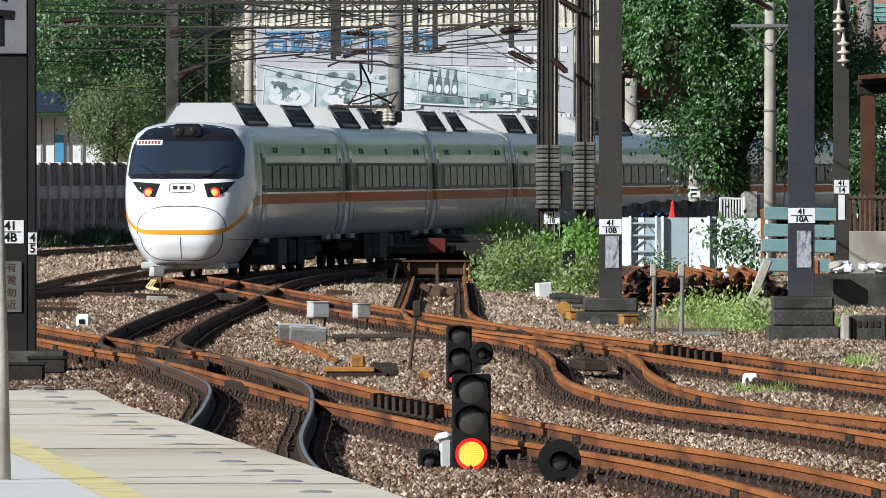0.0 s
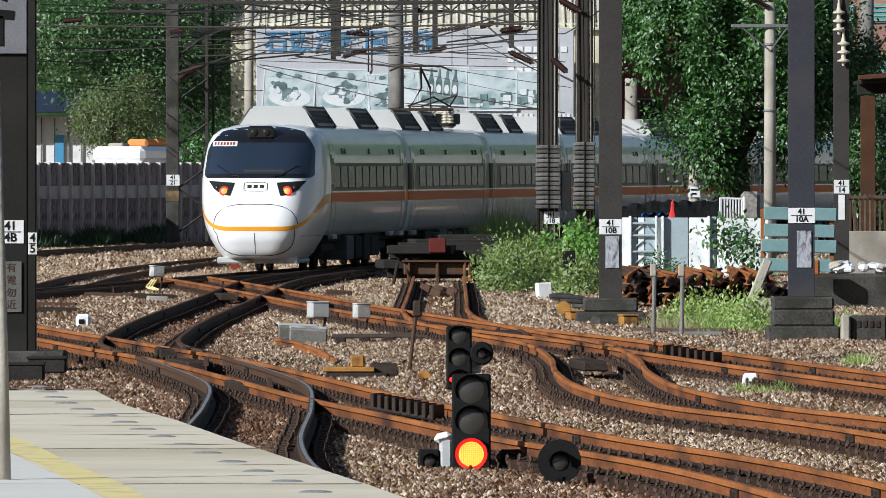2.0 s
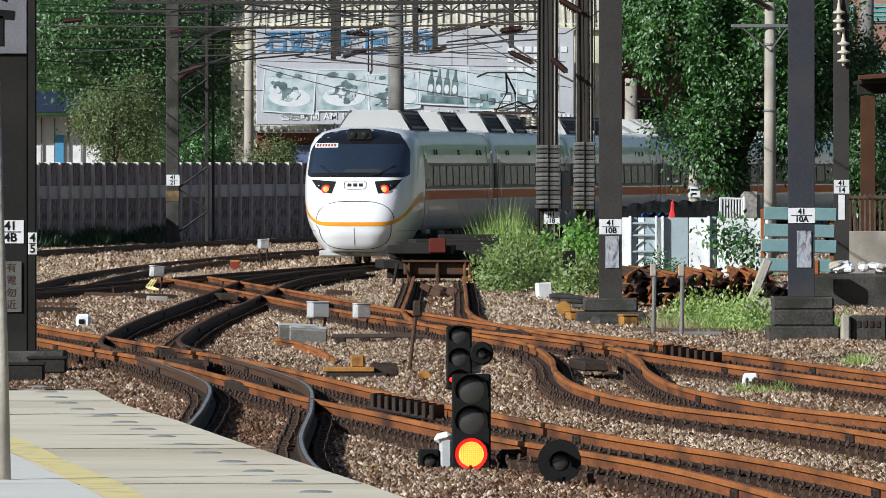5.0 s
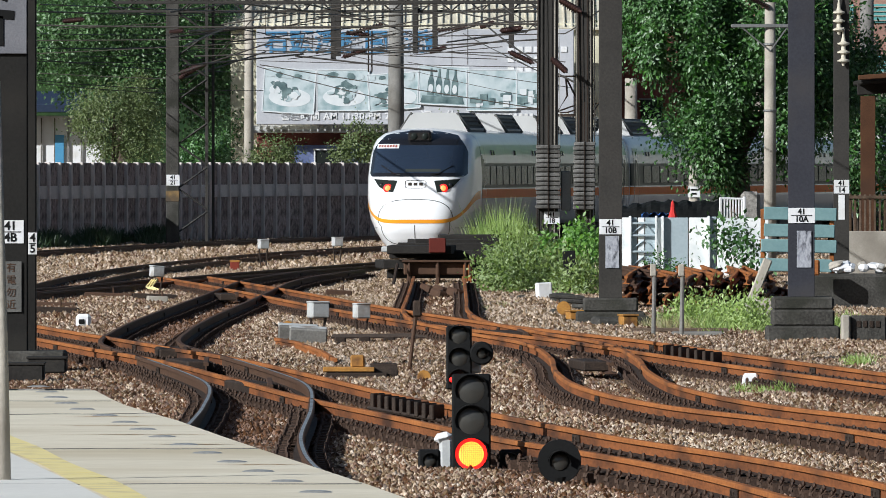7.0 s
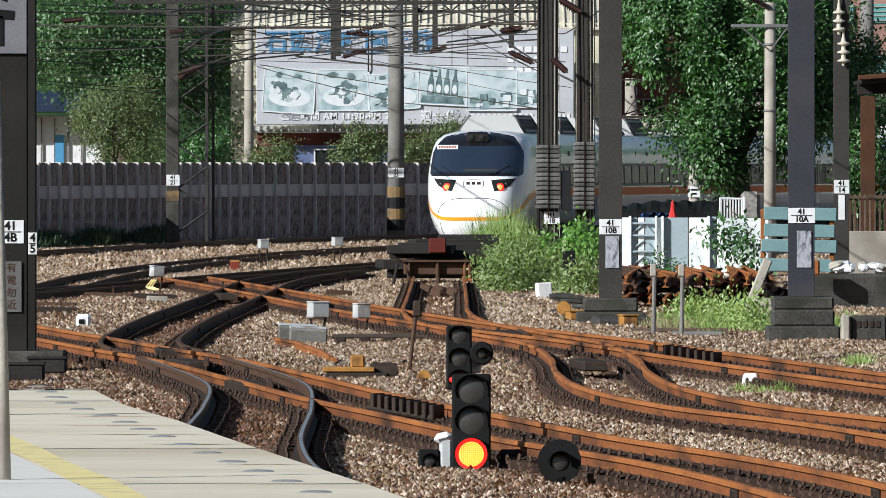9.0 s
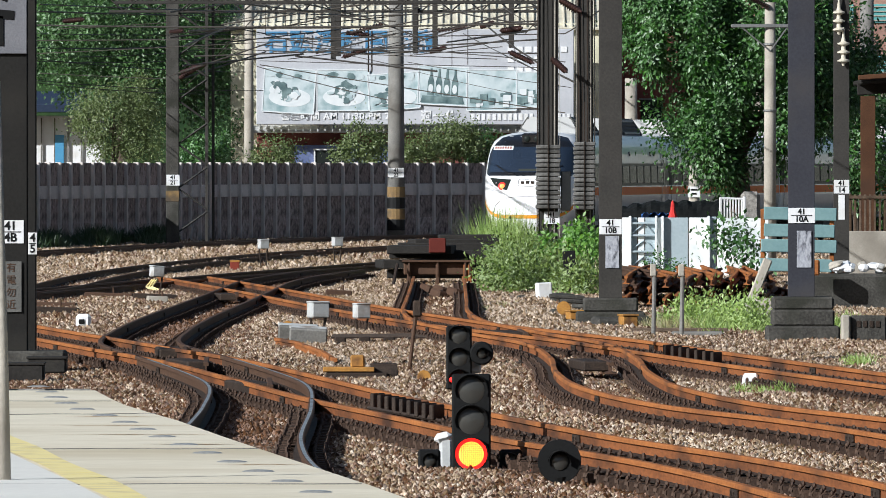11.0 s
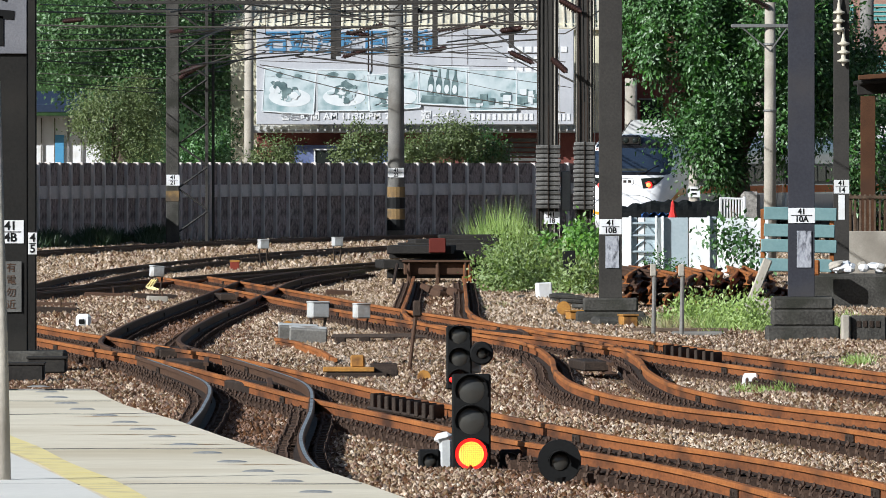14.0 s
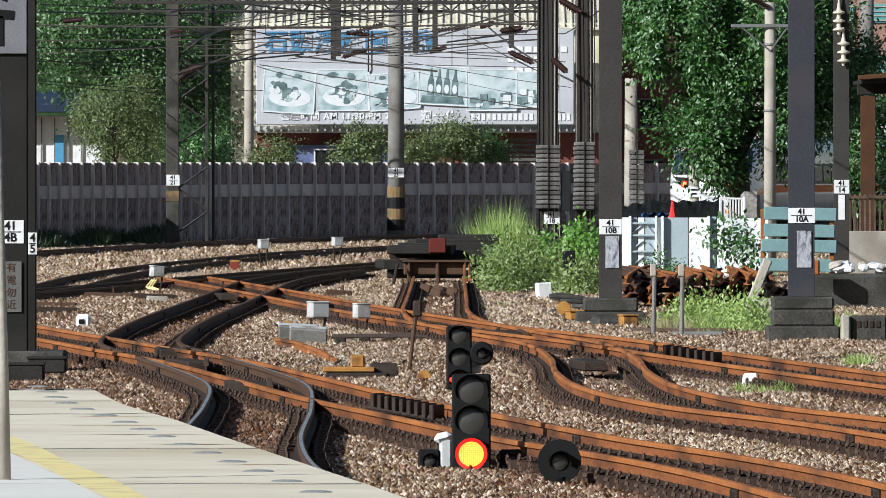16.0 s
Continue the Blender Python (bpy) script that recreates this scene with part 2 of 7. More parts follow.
LEAF = leaves("broad leaf", (0.026, 0.084, 0.018), (0.078, 0.20, 0.034), 0.7, 0.1)
LEAF_DULL = leaves("dull shrub leaf", (0.10, 0.145, 0.048), (0.19, 0.24, 0.085))
LEAF_DARK = leaves("dark tree leaf", (0.05, 0.115, 0.035), (0.105, 0.21, 0.06), 0.5, 0.2)
GRASS = leaves("grass blade", (0.21, 0.33, 0.07), (0.40, 0.52, 0.15))
GRASS_DRY = leaves("dry grass blade", (0.30, 0.27, 0.12), (0.42, 0.38, 0.19))
BARK = surface("tree bark", (0.06, 0.045, 0.035), (0.12, 0.09, 0.07), 0.95, 4.0, 0.8, 25.0, stretch=(1, 1, 0.25))
SIGN_BLUE = surface("faded blue sign letters", (0.06, 0.19, 0.36), (0.11, 0.26, 0.42), 0.6, 1.0, 0.0, 10.0)

# ---- ground ----
def ground_sheet():
    g = Geo()
    xs = [-2500, -300, -60, -25] + list(np.arange(-16, 22, 1.0)) + [30, 60, 300, 2500]
    ys = [-2500, -50, 40] + list(np.arange(60, 300, 2.0)) + list(np.arange(300, 560, 8.0)) + [700, 1200, 2600]
    for y in ys:
        for x in xs:
            z = -0.235 + (0.035 * noise.noise((x * 0.6, y * 0.25, 0)) if abs(x) < 30 else 0)
            g.v.append((x, y, z))
    w = len(xs)
    g.f = [(j * w + i, j * w + i + 1, (j + 1) * w + i + 1, (j + 1) * w + i) for j in range(len(ys) - 1) for i in range(w - 1)]
    g.m = [0] * len(g.f)
    tagged(thing("ground", "brown and grey crushed-stone ballast ground of the rail yard", "ground", g, BALLAST), kind="structure")


ground_sheet()

# ---- tracks ----
RAIL = [(-.033, -.006), (-.027, 0), (-.017, .0008), (.017, .0008), (.027, 0), (.033, -.006), (.036, -.042), (.008, -.05), (.008, -.125), (.066, -.142), (.066, -.153), (-.066, -.153), (-.066, -.142), (-.008, -.125), (-.008, -.05), (-.036, -.042)]
HALF = 0.566
LIFT = 0.058


def offset_line(pts, d):
    t = np.gradient(pts, axis=0)
    t /= np.linalg.norm(t, axis=1)[:, None]
    return pts + np.column_stack([t[:, 1], -t[:, 0]]) * d


SLEEPER = Geo().box((0, 0, -0.075), (2.1, 0.22, 0.15), 0.012).mesh("sleeper", TIMBER)


FISHPLATE = Geo().box((-0.022, 0, -0.088), (0.02, 0.5, 0.07), 0.006).box((0.022, 0, -0.088), (0.02, 0.5, 0.07), 0.006).box((-0.034, 0.1, -0.088), (0.02, 0.03, 0.03)).box((-0.034, -0.1, -0.088), (0.02, 0.03, 0.03)).mesh("fishplate", IRON)


def rail_mesh(name, pts, side, polished):
    g = Geo()
    line = offset_line(pts, side)
    g.sweep(RAIL, [(x, y, 0) for x, y in line])
    n = len(RAIL)
    if polished:
        for i in range(len(line) - 1):
            if line[i][1] < polished:
                g.m[i * n + 2] = 1
    # shade under the head put into the colour: dark foot, darker grimy web
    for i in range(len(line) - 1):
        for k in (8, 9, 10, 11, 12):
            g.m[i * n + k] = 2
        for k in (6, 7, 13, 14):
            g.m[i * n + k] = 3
    return g


def track(ctrl, steel, polished, label, near=0.66, clips=True, lift=0.0):
    """Rails, sleepers and spring clips along one plan curve."""
    pts = curve_points(ctrl, 0.33)
    root = thing("railway_track", label, "railway track", at=pose(0, 0, lift))
    for side in (-HALF, HALF):
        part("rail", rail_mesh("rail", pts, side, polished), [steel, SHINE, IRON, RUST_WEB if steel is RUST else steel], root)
    beds = curve_points(ctrl, near)
    d = np.gradient(beds, axis=0)
    g = Geo()
    for (x, y), (dx, dy) in zip(beds, d):
        a = math.atan2(-dx, dy)
        part("sleeper", SLEEPER, None, root, at=pose(x, y, -0.178 - LIFT * (lift > 0), 0, 0, math.degrees(a) + random.uniform(-1.5, 1.5)))
        if clips:
            for s in (-HALF, HALF):
                for e in (-0.125, 0.125):
                    # spring clip: an upright hoop beside the rail foot
                    for away, up, wide in ((1.0, 0.06, 0.075), (1.8, 0.05, 0.06)):
                        cx, cy = x + math.cos(a) * (s + e * away), y + math.sin(a) * (s + e * away)
                        tip = random.uniform(-0.015, 0.015)
                        hoop = [(cx - math.sin(a) * wide * math.cos(q) + tip * math.sin(q), cy + math.cos(a) * wide * math.cos(q), -0.165 + up * math.sin(q)) for q in np.linspace(-0.5, 3.6, 8)]
                        g.tube(hoop, 0.016, 4, caps=False)
                    g.box((x + math.cos(a) * (s + e * 0.4), y + math.sin(a) * (s + e * 0.4), -0.192), (0.34, 0.18, 0.08), rot=(0, 0, math.degrees(a)))
        if clips and int(y * 10) % 183 < 6:
            for s in (-HALF, HALF):
                part("fishplate", FISHPLATE, None, root, at=pose(x + math.cos(a) * s, y + math.sin(a) * s, 0, 0, 0, math.degrees(a)))
    if clips:
        part("fastening", g, CLIP, root, "dark rusty spring clips and base plates")["kind"] = "stuff"
    return pts


# plan curves (x to the right, y away), track centres
WAY = [(-13.6, 190), (-11.4, 210), (-8.9, 232), (-5.97, 262), (-3.06, 290.6), (-0.79, 312), (0.82, 326.4), (3.20, 346), (6.35, 365.7), (8.55, 376.4), (13.6, 400), (20.2, 428), (31.5, 470)]
T1 = [(4.6, 66), (2.75, 93.5), (1.02, 107.5), (0.04, 116.5), (-0.98, 126), (-2.0, 137.5), (-3.05, 149), (-4.25, 159), (-5.3, 168), (-6.4, 177), (-8.6, 196)]
D1 = [(1.2, 60), (-0.35, 80), (-1.45, 93), (-1.86, 105), (-1.94, 120), (-2.12, 132), (-2.62, 141), (-3.5, 153), (-4.3, 164), (-4.46, 176), (-4.42, 192), (-4.28, 206), (-4.12, 222), (-3.98, 238), (-3.85, 252), (-3.35, 266), (-2.45, 281)]
T2 = [(9.0, 102), (5.25, 136), (3.55, 153), (2.35, 166), (1.2, 176), (0.0, 187), (-1.6, 206), (-3.3, 229), (-4.6, 246), (-5.9, 262)]
T3 = [(6.8, 86), (4.4, 111), (2.9, 121.5), (2.18, 131), (1.96, 141), (1.98, 152), (1.75, 164), (1.0, 174), (0.2, 186), (-0.12, 200), (-0.12, 218), (-0.1, 245), (-0.1, 262)]
TB = [(-9.6, 225), (-8.45, 244), (-8.1, 272), (-7.4, 295), (-6.2, 318), (-4.2, 346), (-1.8, 366), (1.5, 386), (7, 412)]
TC = [(-16, 305), (-12.2, 344), (-10.2, 366), (-7.2, 393), (-3.5, 415), (1.0, 434), (7, 456)]
tr_t1 = track(T1, RUST, False, "rust-orange rails on timber sleepers in brown ballast", lift=LIFT)
tr_d1 = track(D1, RUST_DARK, 150, "crossover track with polished rail heads and brown sides", lift=LIFT)
tr_t2 = track(T2, RUST, False, "rust-orange siding rails on timber sleepers", lift=LIFT)
tr_t3 = track(T3, RUST, False, "rust-orange curving siding that ends at a buffer stop", lift=LIFT)
tr_way = track(WAY, RUST_DARK, 0, "main track of dark brown rails in a long curve", near=0.7, clips=False)
tr_tb = track(TB, RUST_DARK, False, "dark brown track beside the main line", near=0.9, clips=False)
tr_tc = track(TC, RUST_DARK, False, "dark brown track along the concrete fence", near=0.9, clips=False)


def ballast_stones():
    """Loose stones, denser near the platform; rust-stained and thinner between the rails."""
    rng = np.random.default_rng(4)
    ring = np.array([(1, 0.2), (-0.1, 1), (-1, -0.15), (0.15, -1)])
    ridge = np.array([(0, 1, 5), (0, 5, 4), (1, 2, 5), (2, 3, 4), (2, 4, 5), (3, 0, 4)])
    peak = np.array([(0, 1, 4), (1, 2, 4), (2, 3, 4), (3, 0, 4)])
    paths = [t[np.argsort(t[:, 1])] for t in (tr_t1, tr_d1, tr_t2, tr_t3)]
    for y0, y1, count, size in ((80, 125, 185000, 0.030), (125, 190, 185000, 0.035), (190, 300, 140000, 0.045), (300, 430, 45000, 0.075)):
        y = y0 + (y1 - y0) * rng.random(count)
        x = (rng.random(count) * 2 - 1) * (0.0395 * y + 0.4)
        near = np.full(count, 9.0)
        for t in paths:
            d = np.abs(np.interp(y, t[:, 1], t[:, 0], left=99, right=99) - x)
            near = np.minimum(near, d)
        keep = (rng.random(count) > 0.45 * (near < 0.5) * (x < 1.2) * (y < 128)) & ~((y < 84) & (x < -2.2))
        x, y, near = x[keep], y[keep], near[keep]
        count = len(x)
        tri = ridge if y0 < 100 else peak
        s = size * (0.5 + 1.1 * rng.random(count) ** 1.8)
        v = np.zeros((count, 6, 3))
        v[:, :4, :2] = ring[None] * (0.65 + 0.6 * rng.random((count, 4, 2))) + 0.15 * rng.standard_normal((count, 4, 2))
        v[:, :4, 2] = -0.5 + 0.25 * rng.random((count, 4))
        tx, ty = rng.standard_normal((2, count)) * 0.28
        v[:, 4] = np.stack([tx + 0.2, ty - 0.4 * rng.random(count), 0.55 + 0.55 * rng.random(count)], -1)
        v[:, 5] = np.stack([tx - 0.1, ty + 0.45 * rng.random(count), 0.45 + 0.6 * rng.random(count)], -1)
        v *= s[:, None, None]
        a = rng.random(count) * math.tau
        ca, sa = np.cos(a)[:, None], np.sin(a)[:, None]
        vx, vy = v[..., 0] * ca - v[..., 1] * sa, v[..., 0] * sa + v[..., 1] * ca
        heap = (0.05 - 0.03 * (y < 118)) * np.sin(x * 1.9 + 0.13 * y) * np.sin(y * 0.21 + x)
        z = -0.178 - 0.032 * np.clip((125 - y) / 14, 0, 1) + heap * 0.6 + 0.03 * rng.random(count) - 0.01 * (near < 0.9)
        co = np.stack([vx + x[:, None], vy + y[:, None], v[..., 2] * 0.95 + z[:, None]], -1)
        if tri is peak:
            co = co[:, :5]
        n = co.shape[1]
        co = co.reshape(-1, 3)
        fs = (tri[None] + n * np.arange(count)[:, None, None]).reshape(-1, 3)
        patch = np.sin(x * 1.3 + y * 0.11 + 1.0) * np.sin(y * 0.083 - x * 0.4)
        share = np.where(near < 0.85, np.where(x < 1.2, 0.82, 0.62), 0.36) + 0.2 * patch + np.clip((112 - y) / 60, 0, 0.4) - np.clip((y - 150) / 200, 0, 0.3) + 0.34 * np.clip((-2.0 - x) / 2.0, 0, 1) * (y < 280)
        rusty = (rng.random(count) < share).astype(np.int32)
        me = bpy.data.meshes.new("ballast")
        me.vertices.add(len(co))
        me.vertices.foreach_set("co", co.ravel())
        me.loops.add(fs.size)
        me.loops.foreach_set("vertex_index", fs.ravel())
        me.polygons.add(len(fs))
        me.polygons.foreach_set("loop_start", np.arange(0, fs.size, 3))
        me.materials.append(STONE)
        me.materials.append(STONE_RUSTY)
        me.polygons.foreach_set("material_index", np.repeat(rusty, len(tri)))
        me.update(calc_edges=True)
        thing("ballast_stones", "loose brown, grey and pale crushed stones between the rails", "ballast", me, kind="stuff")


ballast_stones()

# ---- platform ----
def platform():
    edge = [(4.9, -22), (4.0, 0), (2.9, 18), (1.9, 30), (0.62, 45), (-0.23, 55.4), (-0.73, 61), (-1.26, 66.9), (-1.7, 72), (-2.1, 76), (-2.6, 83.3)]
    pts = curve_points(edge, 2.4)
    root = tagged(thing("platform", "pale concrete station platform with a curved edge", "platform"), kind="structure")
    g = Geo()
    for i in range(len(pts)):
        x, y = pts[i]
        g.v += [(x, y, 1.0), (x, y, -0.25), (-14, y, 1.0), (-14, y, -0.25)]
    for i in range(len(pts) - 1):
        a, b = i * 4, i * 4 + 4
        g.f += [(a, b, b + 2, a + 2), (a, a + 1, b + 1, b), (a + 2, b + 2, b + 3, a + 3)]
    e = (len(pts) - 1) * 4
    g.f += [(e, e + 1, e + 3, e + 2), (0, 2, 3, 1)]
    g.m = [0] * len(g.f)
    part("slab", g, PLATFORM, root)
    g = Geo()
    for (x, y) in offset_line(curve_points(edge, 1.0), -1.32):
        w = 0.1 + 0.012 * math.sin(y * 0.9)
        g.v += [(x - w, y, 1.004), (x + w, y, 1.004)]
    g.f = [(2 * i, 2 * i + 1, 2 * i + 3, 2 * i + 2) for i in range(len(g.v) // 2 - 1)]
    g.m = [0] * len(g.f)
    part("yellow_line", g, YELLOW, root, "worn yellow safety line")
    g = Geo()
    for (x, y) in offset_line(curve_points(edge, 1.0), -1.44):
        if y < 66:
            g.v += [(x, y, 1.004), (-13.9, y, 1.004)]
    g.f = [(2 * i, 2 * i + 2, 2 * i + 3, 2 * i + 1) for i in range(len(g.v) // 2 - 1)]
    g.m = [0] * len(g.f)
    part("inner_paving", g, PALE, root, "pale grey inner paving")
    stud = Geo().lathe([(0.001, 0.011), (0.045, 0.010), (0.072, 0.006), (0.085, 0.0)], (0, 0, 0), n=16).mesh("stud", STUD, True)
    for i, (x, y) in enumerate(offset_line(curve_points(edge, 1.9), -0.36)):
        if y > 10:
            part("stud", stud, None, root, at=pose(x, y, 1.0))
    edge_x = lambda y: float(np.interp(y, [p[1] for p in edge], [p[0] for p in edge]))
    # dark strips laid on the slab as painted shadows of overhead wires
    for y, x0, tw in ((81.2, -3.4, 0.6), (77.4, -5.0, -0.8), (73.0, -3.3, 0.9), (64.0, -4.2, 0.8), (57.0, -3.8, 0.5)):
        x1 = edge_x(y) - 0.03
        pts = [(x0 + (x1 - x0) * k / 14, y + 0.05 * math.sin(k * 1.3 + y) + tw * 0.02 * k, 1.001) for k in range(15)]
        part("joint", Geo().sweep([(-0.014, 0.003), (0.014, 0.003), (0.014, -0.02), (-0.014, -0.02)], pts), CONCRETE, root, "thin dark strip painted as an overhead wire shadow")
    for y, ln in ((72.4, 0.7), (69.9, 0.9), (67.6, 1.0), (65.2, 0.6), (60.8, 0.5)):
        x1 = edge_x(y) - 0.02
        g = Geo()
        for k in range(9):
            w = 0.05 * math.sin(math.pi * min(1, (k + 0.4) / 8)) * (1 + 0.3 * math.sin(k * 2.1 + y))
            g.v += [(x1 - ln * k / 8, y - w, 1.003), (x1 - ln * k / 8, y + w, 1.003)]
        g.f = [(2 * i, 2 * i + 1, 2 * i + 3, 2 * i + 2) for i in range(8)]
        g.m = [0] * 8
        part("rust_streak", g, RUST_STAIN, root, "faint rust streak at the edge")
    return root



# ---- train ----
def paint(name, colour, rough, coat=0.6, stain=None, spec=0.5):
    return surface(name, colour, tuple(min(1, c * 1.05) for c in colour), rough, 1.5, 0.0, 30.0, coat=coat, stain=stain, stain_scale=0.6, spec=spec)


def rippled(m):
    """Slightly wavy sheet, so that mirror images in it break into upright streaks."""
    n, ln = m.node_tree.nodes, m.node_tree.links
    tc, mp, nz, b = n.new("ShaderNodeTexCoord"), n.new("ShaderNodeMapping"), n.new("ShaderNodeTexNoise"), n.new("ShaderNodeBump")
    mp.inputs["Scale"].default_value = (1, 2.2, 0.25)
    nz.inputs["Scale"].default_value, nz.inputs["Detail"].default_value = 1.6, 2
    b.inputs["Strength"].default_value, b.inputs["Distance"].default_value = 0.4, 0.015
    ln.new(tc.outputs["Object"], mp.inputs[0])
    ln.new(mp.outputs[0], nz.inputs[0])
    ln.new(nz.outputs[0], b.inputs["Height"])
    ln.new(b.outputs[0], n["Principled BSDF"].inputs["Normal"])
    return m


CAR_WHITE = paint("white train gloss", (0.91, 0.915, 0.925), 0.28)
CAR_GREY = rippled(paint("light grey train paint", (0.84, 0.845, 0.835), 0.22, 0.45, (0.79, 0.80, 0.78), 0.5))
CAR_ORANGE = rippled(paint("orange train stripe", (0.82, 0.20, 0.042), 0.4, 0.0, None, 0.05))
CAR_AMBER = paint("amber nose stripe", (0.90, 0.36, 0.02), 0.3)
CAR_BAND = rippled(paint("dark window band", (0.045, 0.05, 0.045), 0.3, 0.0, None, 0.03))
CAR_GLASS = rippled(paint("dark tinted glass", (0.02, 0.024, 0.022), 0.2, 0.0, None, 0.06))
SCREEN = paint("windscreen glass", (0.02, 0.03, 0.05), 0.07, 1.0)
CAR_BLACK = paint("black mask paint", (0.012, 0.012, 0.014), 0.2, 0.6)
ROOF_GREY = paint("roof unit grey", (0.40, 0.40, 0.39), 0.55, 0.0, (0.35, 0.34, 0.32))
UNDER = surface("underframe grime", (0.018, 0.016, 0.015), (0.035, 0.032, 0.028), 0.8, 3.0, 0.2, 30.0)
UNDER_L = surface("grey underframe box", (0.085, 0.085, 0.08), (0.13, 0.127, 0.12), 0.7, 3.0, 0.1, 30.0)
SECTION = [(1.28, 0.88), (1.36, 1.02), (1.42, 1.3), (1.445, 1.68), (1.45, 1.92), (1.45, 1.955), (1.448, 2.2), (1.43, 2.64), (1.40, 2.9), (1.35, 3.15), (1.25, 3.34), (1.05, 3.48), (0.7, 3.56), (0.0, 3.60)]


def half_width(z):
    zs, ws = [-1] + [p[1] for p in SECTION], [1.28] + [p[0] for p in SECTION]
    return float(np.interp(z, zs, ws))


def band_of(z):
    return 1 if 1.68 <= z < 1.92 else 2 if 1.95 <= z < 2.64 else 0


def car_shell(y0, y1):
    prof = [(-w, z) for w, z in SECTION] + [(w, z) for w, z in SECTION[-2::-1]]
    g = Geo()
    n = len(prof)
    ys = [y0, y0 + 0.12] + list(np.linspace(y0 + 1, y1 - 1, 8)) + [y1 - 0.12, y1]
    for y in ys:
        k = 0.97 if y in (y0, y1) else 1.0
        g.v += [(w * k, y, z if z < 3 else 3 + (z - 3) * (0.96 if k < 1 else 1)) for w, z in prof]
    for j in range(len(ys) - 1):
        for i in range(n - 1):
            g.f.append((j * n + i, j * n + i + 1, (j + 1) * n + i + 1, (j + 1) * n + i))
            g.m.append(band_of((prof[i][1] + prof[i + 1][1]) / 2))
        g.f.append((j * n + n - 1, j * n, (j + 1) * n, (j + 1) * n + n - 1))
        g.m.append(0)
    g.f += [tuple(range(n))[::-1], tuple((len(ys) - 1) * n + i for i in range(n))]
    g.m += [0, 0]
    return g


def roof_unit(y, length):
    """Grey trapezoid roof equipment with dark sloping ends."""
    g = Geo()
    b, t = 0.95, 0.62
    zb, zt = 3.5, 4.03
    s = 0.22
    g.add([(-b, y, zb), (b, y, zb), (b, y + length, zb), (-b, y + length, zb), (-t, y + s, zt), (t, y + s, zt), (t, y + length - s, zt), (-t, y + length - s, zt)],
          [(4, 5, 6, 7), (0, 1, 5, 4), (1, 2, 6, 5), (2, 3, 7, 6), (3, 0, 4, 7)])
    g.m[2] = g.m[4] = 1
    return g


def roof_slat(sx, y, length, k):
    """One bar of the louvre on a unit's sloping side."""
    u = 0.15 + 0.23 * k
    return Geo().box((sx * (0.95 - 0.33 * u + 0.02), y + length / 2, 3.5 + 0.53 * u), (0.05, length - 0.5, 0.06), 0.01)


def side_panel(sx, y0, y1, z0, z1, lift):
    """Panel that follows the curved body side."""
    zs = sorted({z0, z1, *[z for _, z in SECTION if z0 < z < z1]})
    g = Geo()
    for z in zs:
        x = sx * (half_width(z) + lift)
        g.v += [(x, y0, z), (x, y1, z)]
    for i in range(len(zs) - 1):
        q = (2 * i, 2 * i + 1, 2 * i + 3, 2 * i + 2)
        g.f.append(q if sx > 0 else q[::-1])
        g.m.append(band_of((zs[i] + zs[i + 1]) / 2) if z0 < 1 else 0)
    return g


def bogie(y, root):
    b = part("bogie", Geo().box((0, y, 0.5), (1.9, 2.6, 0.22), 0.04).box((-0.95, y, 0.58), (0.16, 2.9, 0.26), 0.04).box((0.95, y, 0.58), (0.16, 2.9, 0.26), 0.04), UNDER, root, "dark bogie frame")
    for dy in (-1.05, 1.05):
        for sx in (-1, 1):
            part("wheel", Geo().lathe([(0.1, -0.07), (0.40, -0.065), (0.43, -0.03), (0.43, 0.05), (0.46, 0.06), (0.46, 0.08), (0.1, 0.08)], (sx * 0.55, y + dy, 0.43), (-sx, 0, 0), 20), UNDER, b, "worn steel wheel")


